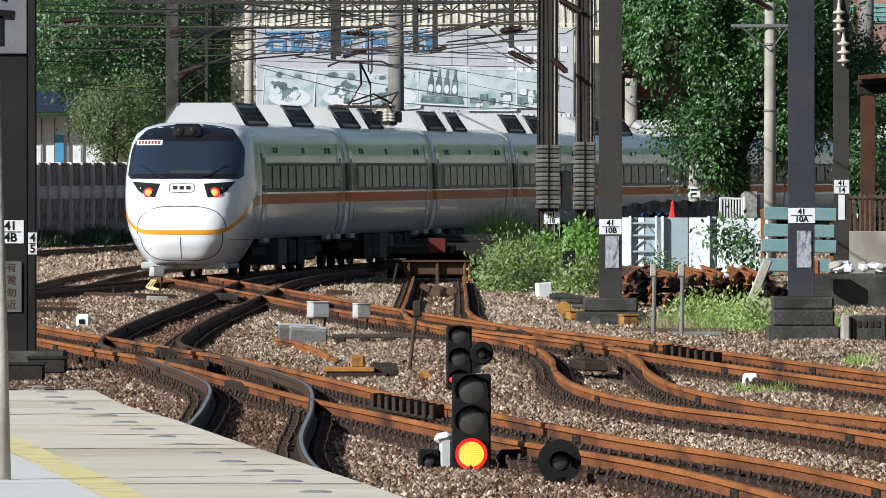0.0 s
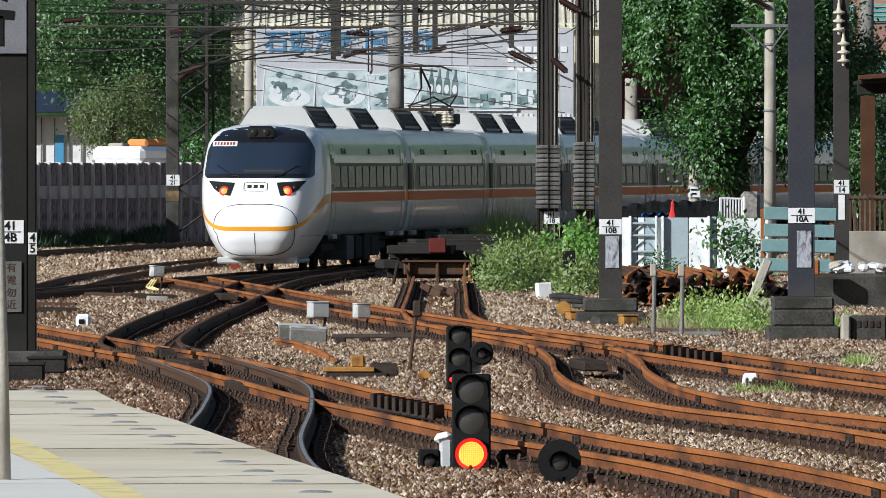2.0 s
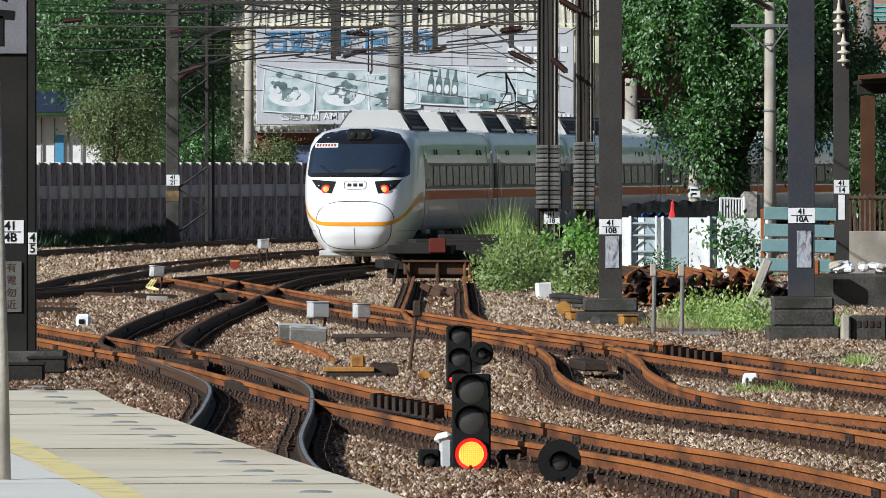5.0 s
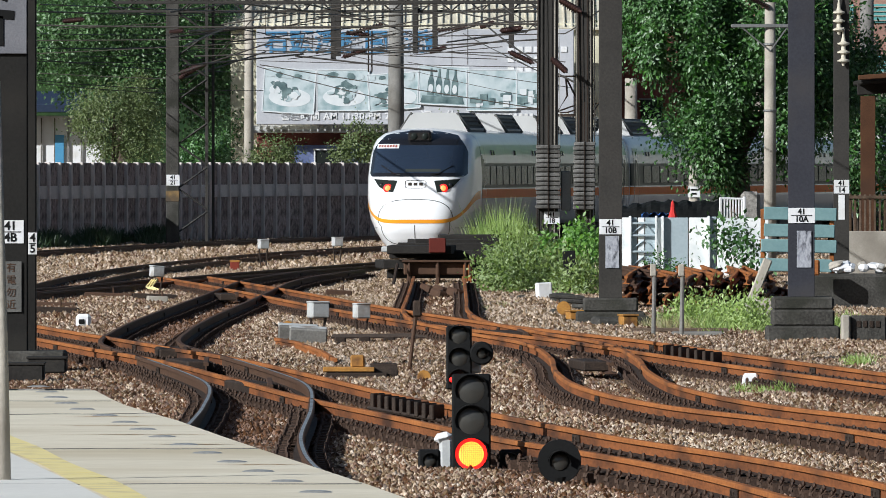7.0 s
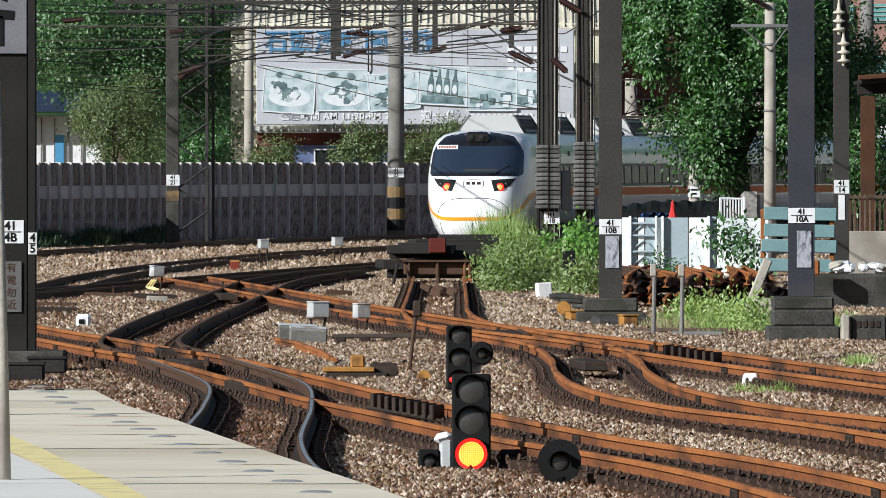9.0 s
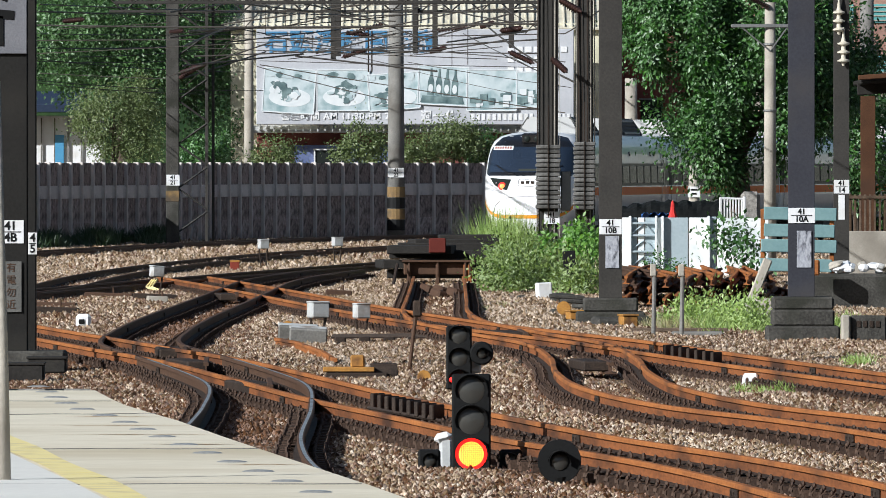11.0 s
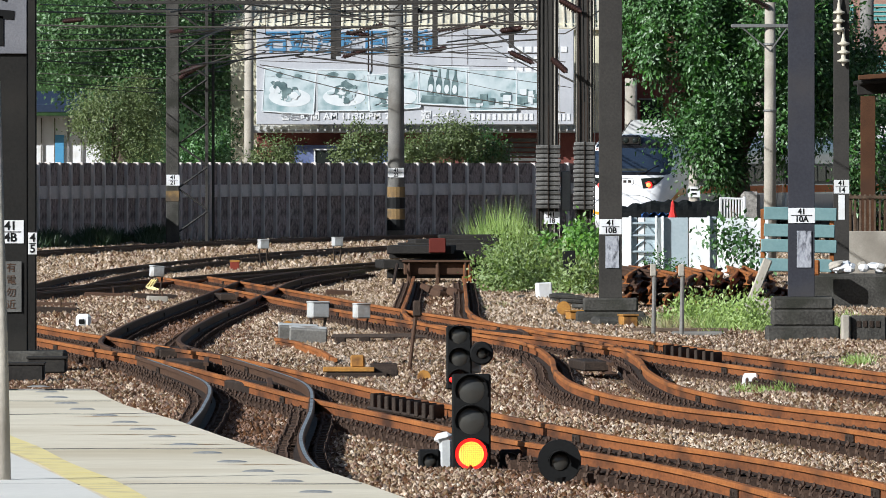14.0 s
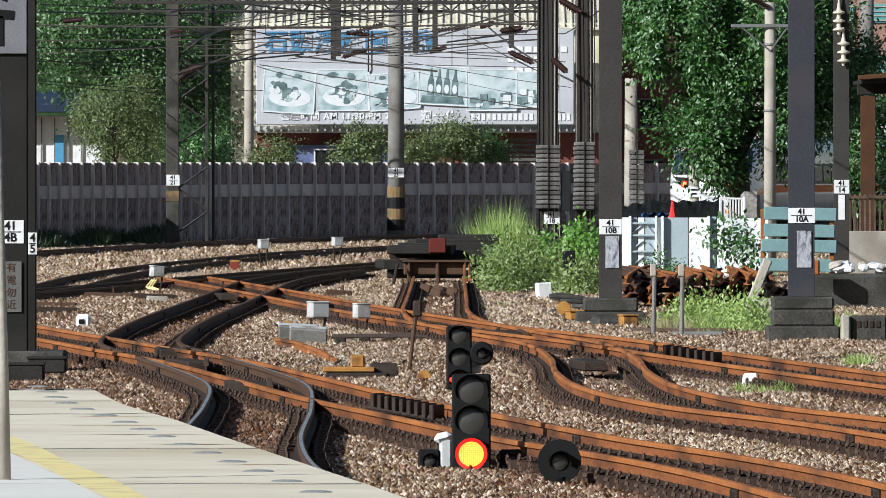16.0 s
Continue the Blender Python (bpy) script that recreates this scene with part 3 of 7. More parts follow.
def car_common(root, y0, y1, units, skip_wheels=False):
    part("body", car_shell(y0, y1), [CAR_GREY, CAR_ORANGE, CAR_BAND], root, "light grey body with dark window band and orange stripe", smooth=True)
    for y, ln in units:
        u = part("roof_unit", roof_unit(y, ln), [ROOF_GREY, UNDER_L], root, "grey roof equipment housing with dark sloping ends")
        for sx in (-1, 1):
            for k in range(4):
                part("slat", roof_slat(sx, y, ln, k), ROOF_GREY if k in (0, 3) else UNDER_L, u)
            for dy in (0.3, ln - 0.3):
                part("frame_bar", Geo().box((sx * 0.80, y + dy, 3.77), (0.07, 0.22, 0.62), 0.01, rot=(0, -sx * 34, 0)), UNDER_L, u)
    pane = Geo().box((0, 0, 0), (0.02, 1.35, 0.52), 0.006).mesh("window_pane", CAR_GLASS)
    for sx in (-1, 1):
        y = y0 + 2.4 if y0 < 2 else y0 + 0.9
        while y < y1 - 2.6:
            part("window_pane", pane, None, root, at=pose(sx * 1.447, y + 0.7, 2.3, 0, -sx * 1.5, 0))
            y += 1.62
        for dy in (y0 + 1.0 if y0 < 2 else y0 + 0.9, y1 - 1.3):
            d = part("door", side_panel(sx, dy - 0.42, dy + 0.42, 0.95, 3.1, 0.012), [CAR_GREY, CAR_ORANGE, CAR_BAND], root)
            part("door_glass", side_panel(sx, dy - 0.14, dy + 0.14, 1.98, 2.75, 0.018), CAR_GLASS, d)
            for e in (-0.44, 0.44):
                part("door_seam", side_panel(sx, dy + e - 0.02, dy + e + 0.02, 0.95, 3.1, 0.014), [CAR_BLACK] * 3, d)
        # small vents and lamps above the windows, steps at the skirt
        for vy in (y0 + 3.2, y0 + 3.7, y0 + 9.2, y1 - 4.2, y1 - 3.4):
            part("vent", Geo().box((sx * 1.405, vy, 2.93), (0.05, 0.24, 0.14), 0.01, rot=(0, -sx * 9, 0)), CAR_BLACK, root)
        for vy in (y0 + 2.0, y1 - 3.2, y1 - 0.9):
            part("step", Geo().box((sx * 1.3, vy, 0.84), (0.14, 0.9, 0.12), 0.02), GREYBOX, root, "pale grey step")
    rng = random.Random(int(y0 * 10) + 5)
    y = y0 + 5.2
    while y < y1 - 5.2:
        ln = rng.uniform(0.8, 2.0)
        for sx in (-1, 1):
            part("equipment_box", Geo().box((sx * 0.92, y + ln / 2, 0.55), (0.75, ln, rng.uniform(0.45, 0.68)), 0.03), rng.choice([UNDER, UNDER, UNDER_L]), root)
        y += ln + rng.uniform(0.1, 0.5)
    part("underframe", Geo().box((0, (y0 + y1) / 2, 0.8), (2.3, y1 - y0 - 0.6, 0.2), 0.03), UNDER, root)
    bogie(y0 + 3.4, root)
    bogie(y1 - 3.1, root)


# nose: front face as height and width grow
NZ = [0.34, 0.5, 0.8, 1.1, 1.4, 1.7, 2.0, 2.25, 2.5, 2.8, 3.1, 3.3, 3.45, 3.55, 3.60]
NY = [0.40, 0.22, 0.05, 0.0, 0.04, 0.12, 0.24, 0.38, 0.56, 0.82, 1.12, 1.42, 1.8, 2.3, 2.9]
NW = [0.93, 1.08, 1.26, 1.385, 1.46, 1.49, 1.50, 1.50, 1.485, 1.455, 1.40, 1.31, 1.13, 0.8, 0.15]
NOSE_LEN, NEXP = 3.2, 3.8


def nose_y(x, z):
    yf, w = float(np.interp(z, NZ, NY)), float(np.interp(z, NZ, NW))
    t = min(0.9999, abs(x) / w)
    return yf + (NOSE_LEN - yf) * (1 - (1 - t ** NEXP) ** (1 / NEXP))


def nose_shell():
    g = Geo()
    zs = np.interp(np.linspace(0, len(NZ) - 1, 43), range(len(NZ)), NZ)
    na = 40
    for z in zs:
        yf, w = float(np.interp(z, NZ, NY)), float(np.interp(z, NZ, NW))
        for k in range(na + 1):
            th = math.pi * (k / na - 0.5)
            s, c = math.sin(th), math.cos(th)
            g.v.append((w * math.copysign(abs(s) ** (2 / NEXP), s), yf + (NOSE_LEN - yf) * (1 - max(c, 0) ** (2 / NEXP)), z))
    for j in range(len(zs) - 1):
        for k in range(na):
            g.f.append((j * (na + 1) + k, j * (na + 1) + k + 1, (j + 1) * (na + 1) + k + 1, (j + 1) * (na + 1) + k))
            g.m.append(0)
    top = (len(zs) - 1) * (na + 1)
    g.f += [tuple(top + k for k in range(na + 1)), tuple(range(na + 1))[::-1]]
    g.m += [0, 0]
    return g


def nose_patch(point, nu, nv, lift):
    """Panel that follows the nose; point(u, v) gives (x, z)."""
    g = Geo()
    for j in range(nv + 1):
        for i in range(nu + 1):
            x, z = point(i / nu, j / nv)
            e = 0.01
            n = Vector((nose_y(x + e, z) - nose_y(x - e, z), -2 * e, nose_y(x, z + e) - nose_y(x, z - e)))
            n = n.normalized() * lift
            g.v.append((x + n.x, nose_y(x, z) + n.y, z + n.z))
    g.f = [(j * (nu + 1) + i, j * (nu + 1) + i + 1, (j + 1) * (nu + 1) + i + 1, (j + 1) * (nu + 1) + i) for j in range(nv) for i in range(nu)]
    g.m = [0] * len(g.f)
    return g


def ring_patch(outline, width, lift):
    """Narrow closed seam on the nose along (x, z) points."""
    g = Geo()
    c = sum((Vector(p) for p in outline), Vector((0, 0))) / len(outline)
    for p in outline:
        p = Vector(p)
        q = p + (c - p).normalized() * width
        for x, z in (p, q):
            g.v.append((x, nose_y(x, z) - lift, z))
    m = len(outline)
    g.f = [(2 * i, 2 * i + 1, 2 * ((i + 1) % m) + 1, 2 * ((i + 1) % m)) for i in range(m)]
    g.m = [0] * m
    return g


RED_LAMP = glowing("red tail light", (1.0, 0.16, 0.035), 2.6)
RED_RING = glowing("red tail light rim", (1.0, 0.02, 0.015), 0.9)


def cab_car():
    root = thing("train_car", "white-nosed express train end car with red tail lights", "train car", group="train cars")
    car_common(root, NOSE_LEN, 21.4, [(4.6, 4.5), (14.2, 4.5)])
    nose = part("nose", nose_shell(), CAR_WHITE, root, "glossy white rounded nose", smooth=True)
    mask = lambda u, v: ((2 * u - 1) * (1.335 - 0.06 * v - 0.30 * max(0, v - 0.55) ** 1.6 / 0.28 - 0.10 * max(0, 0.06 - v) / 0.06), 2.27 + 1.26 * v - 0.13 * (2 * u - 1) ** 2 * v)
    part("windscreen_mask", nose_patch(mask, 34, 26, 0.006), CAR_BLACK, nose, "black windscreen surround", smooth=True)
    part("windscreen", nose_patch(lambda u, v: ((2 * u - 1) * (1.22 - 0.05 * v), 2.37 + 0.75 * v), 30, 16, 0.012), SCREEN, nose, "dark blue windscreen", smooth=True)
    part("roof_lamp_box", Geo().box((0, 1.62, 3.37), (0.64, 0.75, 0.33), 0.06), CAR_BLACK, nose, "black lamp housing at the roof edge")
    for sx in (-1, 1):
        part("roof_lamp", Geo().lathe([(0.001, 0.03), (0.07, 0.025), (0.095, 0.0), (0.10, -0.02)], (sx * 0.15, 1.24, 3.37), (0, -1, 0), 16), CAR_GLASS, nose, smooth=True)
        # slanted lamp lens: outer corner high
        lens = lambda u, v, k=sx: (k * (0.60 + (0.52 + 0.06 * v) * u - 0.10 * v * (1 - u) - 0.10 * (1 - v) * u), 1.85 + 0.36 * v - 0.12 * v * (1 - u) * 0.4 + 0.16 * (1 - v) * u ** 2)
        lp = part("tail_light", nose_patch(lens, 10, 8, 0.008), CAR_GLASS, nose, "dark wedge-shaped lamp glass", smooth=True)
        cx, cz = sx * 0.755, 1.96
        part("lamp_bulb", Geo().lathe([(0.001, 0.035), (0.05, 0.03), (0.078, 0.01)], (cx, nose_y(cx, cz) - 0.01, cz), (0, -1, 0.2), 14), RED_LAMP, lp, "glowing red tail lamp", smooth=True)
        part("lamp_rim", Geo().lathe([(0.08, 0.012), (0.115, 0.006), (0.125, -0.02)], (cx, nose_y(cx, cz) - 0.01, cz), (0, -1, 0.2), 16), RED_RING, lp, "red glow round the lamp", smooth=True)
        cx2, cz2 = sx * 0.93, 2.05
        part("lamp_bulb", Geo().lathe([(0.001, 0.02), (0.05, 0.015), (0.065, 0.0)], (cx2, nose_y(cx2, cz2) - 0.006, cz2), (0, -1, 0.2), 14), CAR_BLACK, lp, "unlit lamp", smooth=True)
        # wiper
        part("wiper", Geo().tube([(sx * 0.62, nose_y(0.62, 2.36) - 0.04, 2.36), (sx * 0.98, nose_y(0.98, 2.56) - 0.03, 2.58)], 0.014, 5).tube([(sx * 0.62, nose_y(0.62, 2.36) - 0.05, 2.36), (sx * 0.42, nose_y(0.42, 2.33) - 0.03, 2.33)], 0.02, 5), CAR_BLACK, nose)
        part("side_window", side_panel(sx, NOSE_LEN + 0.1, NOSE_LEN + 0.62, 2.12, 2.86, 0.03), CAR_GLASS, nose)
    part("lower_screen_panel", nose_patch(lambda u, v: (-0.3 + 0.95 * u, 2.40 + 0.07 * v), 12, 2, 0.017), CAR_BAND, nose)
    def stripe(u, v):
        th = radians(89) * (2 * u - 1)
        z = 1.06 + 0.72 * abs(math.sin(th)) ** 4 + (0.10 + 0.13 * abs(math.sin(th)) ** 6) * (v - 0.5)
        return math.copysign(abs(math.sin(th)) ** (2 / NEXP), th) * float(np.interp(z, NZ, NW)), z

    part("nose_stripe", nose_patch(stripe, 90, 2, 0.006), CAR_AMBER, nose, "amber stripe round the nose", smooth=True)
    hatch = [(1.03 * math.copysign(abs(math.cos(a)) ** 0.62, math.cos(a)) * (1.0 if math.sin(a) > 0 else 0.92), 1.03 + 0.63 * math.copysign(abs(math.sin(a)) ** 0.75, math.sin(a))) for a in np.linspace(0, math.tau, 72, endpoint=False)]
    part("hatch_seam", ring_patch(hatch, 0.016, 0.008), CAR_BLACK, nose, "dark seam of the coupler hatch")
    part("hatch_split", nose_patch(lambda u, v: (0.006 * (2 * u - 1), 0.46 + 0.5 * v), 1, 8, 0.008), CAR_BLACK, nose)
    for sx in (-1, 1):
        part("skirt_seam", nose_patch(lambda u, v, k=sx: (k * (1.05 + 0.26 * u), 0.88 + 0.012 * v), 8, 1, 0.008), CAR_BLACK, nose)
    # badge outline: plain rounded frame with bars in place of the operator's letters
    badge = [(0.29 * math.copysign(abs(math.cos(a)) ** 0.4, math.cos(a)), 2.07 + 0.11 * math.copysign(abs(math.sin(a)) ** 0.4, math.sin(a))) for a in np.linspace(0, math.tau, 48, endpoint=False)]
    part("badge", ring_patch(badge, 0.013, 0.012), IRON, nose, "dark outline badge")
    for x0, w in ((-0.15, 0.10), (0.0, 0.10), (0.15, 0.10)):
        part("badge_bar", nose_patch(lambda u, v, a=x0, b=w: (a + b * (u - 0.5), 2.03 + 0.08 * v), 2, 2, 0.01), IRON, nose)
    plate = part("number_plate", nose_patch(lambda u, v: (-1.16 + 0.62 * u, 3.03 + 0.115 * v), 6, 2, 0.02), WHITE, nose, "small white number plate with dark bars")
    for k in range(7):
        part("plate_bar", nose_patch(lambda u, v, a=k: (-1.11 + 0.078 * a + 0.048 * u, 3.055 + 0.065 * v), 1, 1, 0.026), RED_PAINT, plate)
    part("plough", Geo().box((0, 0.75, 0.30), (1.95, 0.25, 0.16), 0.03).box((0, 1.9, 0.28), (2.0, 2.2, 0.1), 0.03), GREYBOX, root, "pale grey skirt under the nose")
    # coupling between cars
    part("gangway", Geo().box((0, 21.5, 2.1), (1.6, 0.7, 2.3), 0.05), UNDER, root, "dark gangway bellows")
    return root


def middle_car():
    root = thing("train_car", "light grey express train car with dark window band and orange stripe", "train car", group="train cars")
    car_common(root, 0.1, 20.3, [(3.0, 4.5), (9.4, 3.4)])
    part("gangway", Geo().box((0, 20.4, 2.1), (1.6, 0.7, 2.3), 0.05), UNDER, root, "dark gangway bellows")
    return root


def pantograph(root, y):
    b = part("pantograph", Geo().box((0, y, 3.68), (1.7, 1.6, 0.08), 0.02), UNDER, root, "pantograph on white insulators")
    for sx in (-0.7, 0.7):
        for dy in (-0.6, 0.6):
            part("insulator", Geo().lathe([(0.05, 0)] + [(0.05 + 0.05 * (i % 2), 0.04 * i) for i in range(9)] + [(0.03, 0.36)], (sx, y + dy, 3.7), n=12), PORCELAIN_W, b)
    part("arm", Geo().tube([(-0.3, y - 0.5, 4.1), (-0.12, y + 1.0, 4.7), (0, y - 0.3, 5.25)], 0.03, 6).tube([(0.3, y - 0.5, 4.1), (0.12, y + 1.0, 4.7), (0, y - 0.3, 5.25)], 0.03, 6), IRON, b)
    part("frame_bar", Geo().box((0, y - 0.6, 4.1), (1.6, 0.08, 0.08)).box((0, y + 0.6, 4.1), (1.6, 0.08, 0.08)).box((-0.6, y, 4.12), (0.08, 1.3, 0.08)).box((0.6, y, 4.12), (0.08, 1.3, 0.08)), IRON, b)
    for sx, dy in ((-0.55, 1.5), (0.1, 1.6), (0.6, 1.5), (-0.3, 2.5), (0.5, 2.6), (-0.6, 3.2), (0.2, 3.3)):
        part("insulator", Geo().lathe([(0.06, 0)] + [(0.07 + 0.06 * (i % 2), 0.05 * i) for i in range(11)] + [(0.04, 0.58)], (sx, y + dy, 3.6), n=12), PORCELAIN_W, b)
    part("bus_bar", Geo().tube([(-0.55, y + 1.5, 4.2), (0.1, y + 2.0, 4.45), (0.5, y + 2.6, 4.2), (0.2, y + 3.3, 4.2)], 0.025, 6).tube([(0.6, y + 1.5, 4.2), (0.7, y + 2.4, 4.5), (-0.3, y + 2.5, 4.2), (-0.6, y + 3.2, 4.2)], 0.025, 6), IRON, b, "dark bent bus bars")
    part("switch_box", Geo().box((0.35, y + 2.05, 3.85), (0.9, 0.7, 0.3), 0.03).box((-0.5, y + 2.0, 3.75), (0.5, 0.6, 0.2), 0.03), UNDER_L, b, "dark grey switch housing")
    part("pan_head", Geo().tube([(-0.85, y - 0.3, 5.15), (-0.55, y - 0.3, 5.28), (0.55, y - 0.3, 5.28), (0.85, y - 0.3, 5.15)], 0.03, 6), IRON, b)


def train():
    cars = [cab_car(), middle_car()]
    pan_car = copy_thing(cars[1], pose(0, 0, 0))
    pan_car["label"] = "light grey express train car with a raised pantograph"
    cars[1], spare = pan_car, cars[1]
    pantograph(pan_car, 16.3)
    cars.append(spare)
    for k in range(5):
        cars.append(copy_thing(spare, pose(0, 0, 0)))
    return cars


CARS = train()
way_pts = curve_points(WAY, 0.5)
way_s = np.arange(len(way_pts)) * 0.5


def on_way(s):
    return Vector((np.interp(s, way_s, way_pts[:, 0]), np.interp(s, way_s, way_pts[:, 1]), 0))


START_S = float(np.interp(262.0, way_pts[:, 1], way_s))


def run_along(t):
    """Metres that the train has gone after t seconds."""
    return 7.22 * t


platform()


# ---- masts ----
def h_mast(x, y, z0, h, w, mat, label, depth=0.4, plate=None):
    root = thing("catenary_mast", label, "catenary mast", at=pose(x, y, z0))
    t = 0.03
    g = Geo().box((0, -depth / 2, h / 2), (w, t, h), 0.004).box((0, depth / 2, h / 2), (w, t, h), 0.004).box((0, 0, h / 2), (t, depth - t, h))
    part("column", g, mat, root)
    return root


def number_board(root, zc, w, h, top, low, y, x=0.0):
    """White board with the mast's number in two lines."""
    b = part("number_board", Geo().box((x, y, zc), (w, 0.012, h), 0.003), WHITE, root, "white number board")
    part("rule", Geo().box((x, y - 0.009, zc), (w * 0.78, 0.004, 0.012)), BLACK, b)
    for txt, dz in ((top, h * 0.25), (low, -h * 0.25)):
        c = bpy.data.curves.new("number", "FONT")
        c.body, c.size, c.align_x, c.align_y, c.extrude, c.offset = txt, h * 0.52, "CENTER", "CENTER", 0.002, 0.004
        c.materials.append(BLACK)
        ob = new("number", c)
        ob.parent = b
        ob.matrix_basis = pose(x, y - 0.010, zc + dz, 90, 0, 0)
    return b


def footing(x, y, z, steps, label="weathered grey concrete mast footing"):
    root = thing("mast_footing", label, "footing")
    zz = z
    for w, d, h in steps:
        part("footing_step", Geo().box((x, y, zz + h / 2), (w, d, h), 0.03), FOOT, root)
        zz += h
    return zz


z = footing(5.67, 181.8, -0.25, [(1.15, 1.3, 0.3), (0.98, 1.1, 0.26), (0.96, 1.0, 0.2)])
m = h_mast(5.65, 181.8, z, 9.0, 0.41, MAST, "blue-grey steel catenary mast on a stepped concrete footing")
number_board(m, 1.79 - z, 0.42, 0.24, "41", "10A", -0.225)
z = footing(2.92, 201.1, -0.25, [(1.2, 1.2, 0.28), (0.95, 1.0, 0.24)])
m = h_mast(2.92, 201.1, z, 9.0, 0.40, MAST_DIM, "dark grey steel catenary mast with a white number board")
number_board(m, 1.51 - z, 0.39, 0.265, "41", "10B", -0.225)
z = footing(-5.8, 154.5, -0.25, [(1.5, 1.2, 0.35)], "dark concrete mast footing beside the track")
m = h_mast(-5.79, 154.5, z, 9.0, 0.44, MAST_SHADED, "dark brown-grey steel mast at the platform's end")
number_board(m, 1.69 - z, 0.36, 0.31, "41", "4B", -0.225)


# ---- fence wall ----
FENCE = [(-24, 345), (-18.5, 372), (-13.4, 400), (-10, 417), (-7.0, 432), (-2.5, 447), (2.6, 460), (8.5, 473), (16, 486)]


def fence_wall():
    root = tagged(thing("concrete_fence", "tall dark pebble-dash concrete panel fence with pale posts", "fence"), kind="structure")
    pts = curve_points(FENCE, 1.75)
    d = np.gradient(pts, axis=0)
    for i in range(len(pts) - 1):
        (x, y), (x1, y1) = pts[i], pts[i + 1]
        a = math.degrees(math.atan2(y1 - y, x1 - x))
        ln = math.hypot(x1 - x, y1 - y)
        mid = pose((x + x1) / 2, (y + y1) / 2, 0, 0, 0, a)
        for z0, z1, th in ((-0.3, 0.555, 0.085), (0.553, 1.43, 0.08), (1.85, 2.66, 0.08)):
            part("panel", Geo().box((0, 0, (z0 + z1) / 2), (ln - 0.1, th, z1 - z0), 0.006), WALL_DARK, root, at=mid)
        part("rail_beam", Geo().box((0, -0.03, 1.64), (ln - 0.1, 0.14, 0.46), 0.015), WALL_POST, root, at=mid)
        part("post", Geo().box((0, -0.06, 1.19), (0.125, 0.2, 3.0), 0.015), WALL_POST, root, at=pose(x, y, 0, 0, 0, a))


fence_wall()


# ---- plants ----
def blade_mesh(name, base, tip, wide, mat, out=None):
    """Leaves or blades: each a folded four-cornered strip from base to tip."""
    n = len(base)
    axis = tip - base
    rng = np.random.default_rng(n)
    side = np.cross(axis, rng.standard_normal((n, 3)) if out is None else out)
    side /= np.linalg.norm(side, axis=1)[:, None] + 1e-9
    up = np.cross(side, axis)
    up /= np.linalg.norm(up, axis=1)[:, None] + 1e-9
    mid = base + axis * 0.45
    w = np.asarray(wide).reshape(-1, 1)
    co = np.stack([base, mid + side * w + up * w * 0.25, tip, mid - side * w + up * w * 0.25], 1).reshape(-1, 3)
    me = bpy.data.meshes.new(name)
    me.vertices.add(len(co))
    me.vertices.foreach_set("co", co.ravel())
    fs = (np.array([(0, 1, 2), (0, 2, 3)])[None] + 4 * np.arange(n)[:, None, None]).reshape(-1, 3)
    me.loops.add(fs.size)
    me.loops.foreach_set("vertex_index", fs.ravel())
    me.polygons.add(len(fs))
    me.polygons.foreach_set("loop_start", np.arange(0, fs.size, 3))
    me.materials.append(mat)
    me.update(calc_edges=True)
    return me


def crown(name, blobs, clumps, per, spread, leaf, mat, seed, droop=0.5, hollow=0.45):
    """Leaves in clumps over the shells of ellipsoids (x, y, z, rx, ry, rz)."""
    rng = np.random.default_rng(seed)
    b = np.array(blobs, float)
    vol = b[:, 3] * b[:, 5]
    pick = rng.choice(len(b), clumps, p=vol / vol.sum())
    d = rng.standard_normal((clumps, 3))
    d /= np.linalg.norm(d, axis=1)[:, None]
    d[:, 1] -= 0.25
    rad = hollow + (1.05 - hollow) * rng.random(clumps) ** 0.5
    c = b[pick, :3] + d * b[pick, 3:] * rad[:, None]
    k = np.repeat(np.arange(clumps), per)
    g = rng.standard_normal((clumps * per, 3)) * spread * (0.5 + rng.random(clumps))[k][:, None]
    g[:, 2] *= 1.35
    p = c[k] + g
    v = rng.standard_normal((clumps * per, 3)) * 0.7 + g / spread * 0.4
    v[:, 2] -= droop
    v /= np.linalg.norm(v, axis=1)[:, None]
    ln = leaf * (0.6 + 0.8 * rng.random(clumps * per))
    out = d[k] + 0.45 * rng.standard_normal((clumps * per, 3)) + np.array([0, 0, 0.35])
    return blade_mesh(name, p, p + v * ln[:, None], ln * 0.26, mat, out)


def tree(label, base, height, r, limbs, crown_mesh, name="tree", category="tree"):
    root = thing(name, label, category)
    g = Geo()
    x, y, z = base
    g.tube([(x, y, z), (x + 0.05, y, z + height * 0.3), (x - 0.05, y, z + height * 0.6), (x, y, z + height)], [r * 1.25, r, r * 0.8, r * 0.4], 10)
    for (h0, dx, dy, dz) in limbs:
        p = Vector((x, y, z + height * h0))
        g.tube([p, p + Vector((dx * 0.5, dy * 0.5, dz * 0.7)), p + Vector((dx, dy, dz))], [r * 0.5, r * 0.35, r * 0.12], 7)
    part("trunk", g, BARK, root, "dark brown trunk and limbs", smooth=True)
    part("crown", crown_mesh, None, root, "crown of many small leaves")
    return root


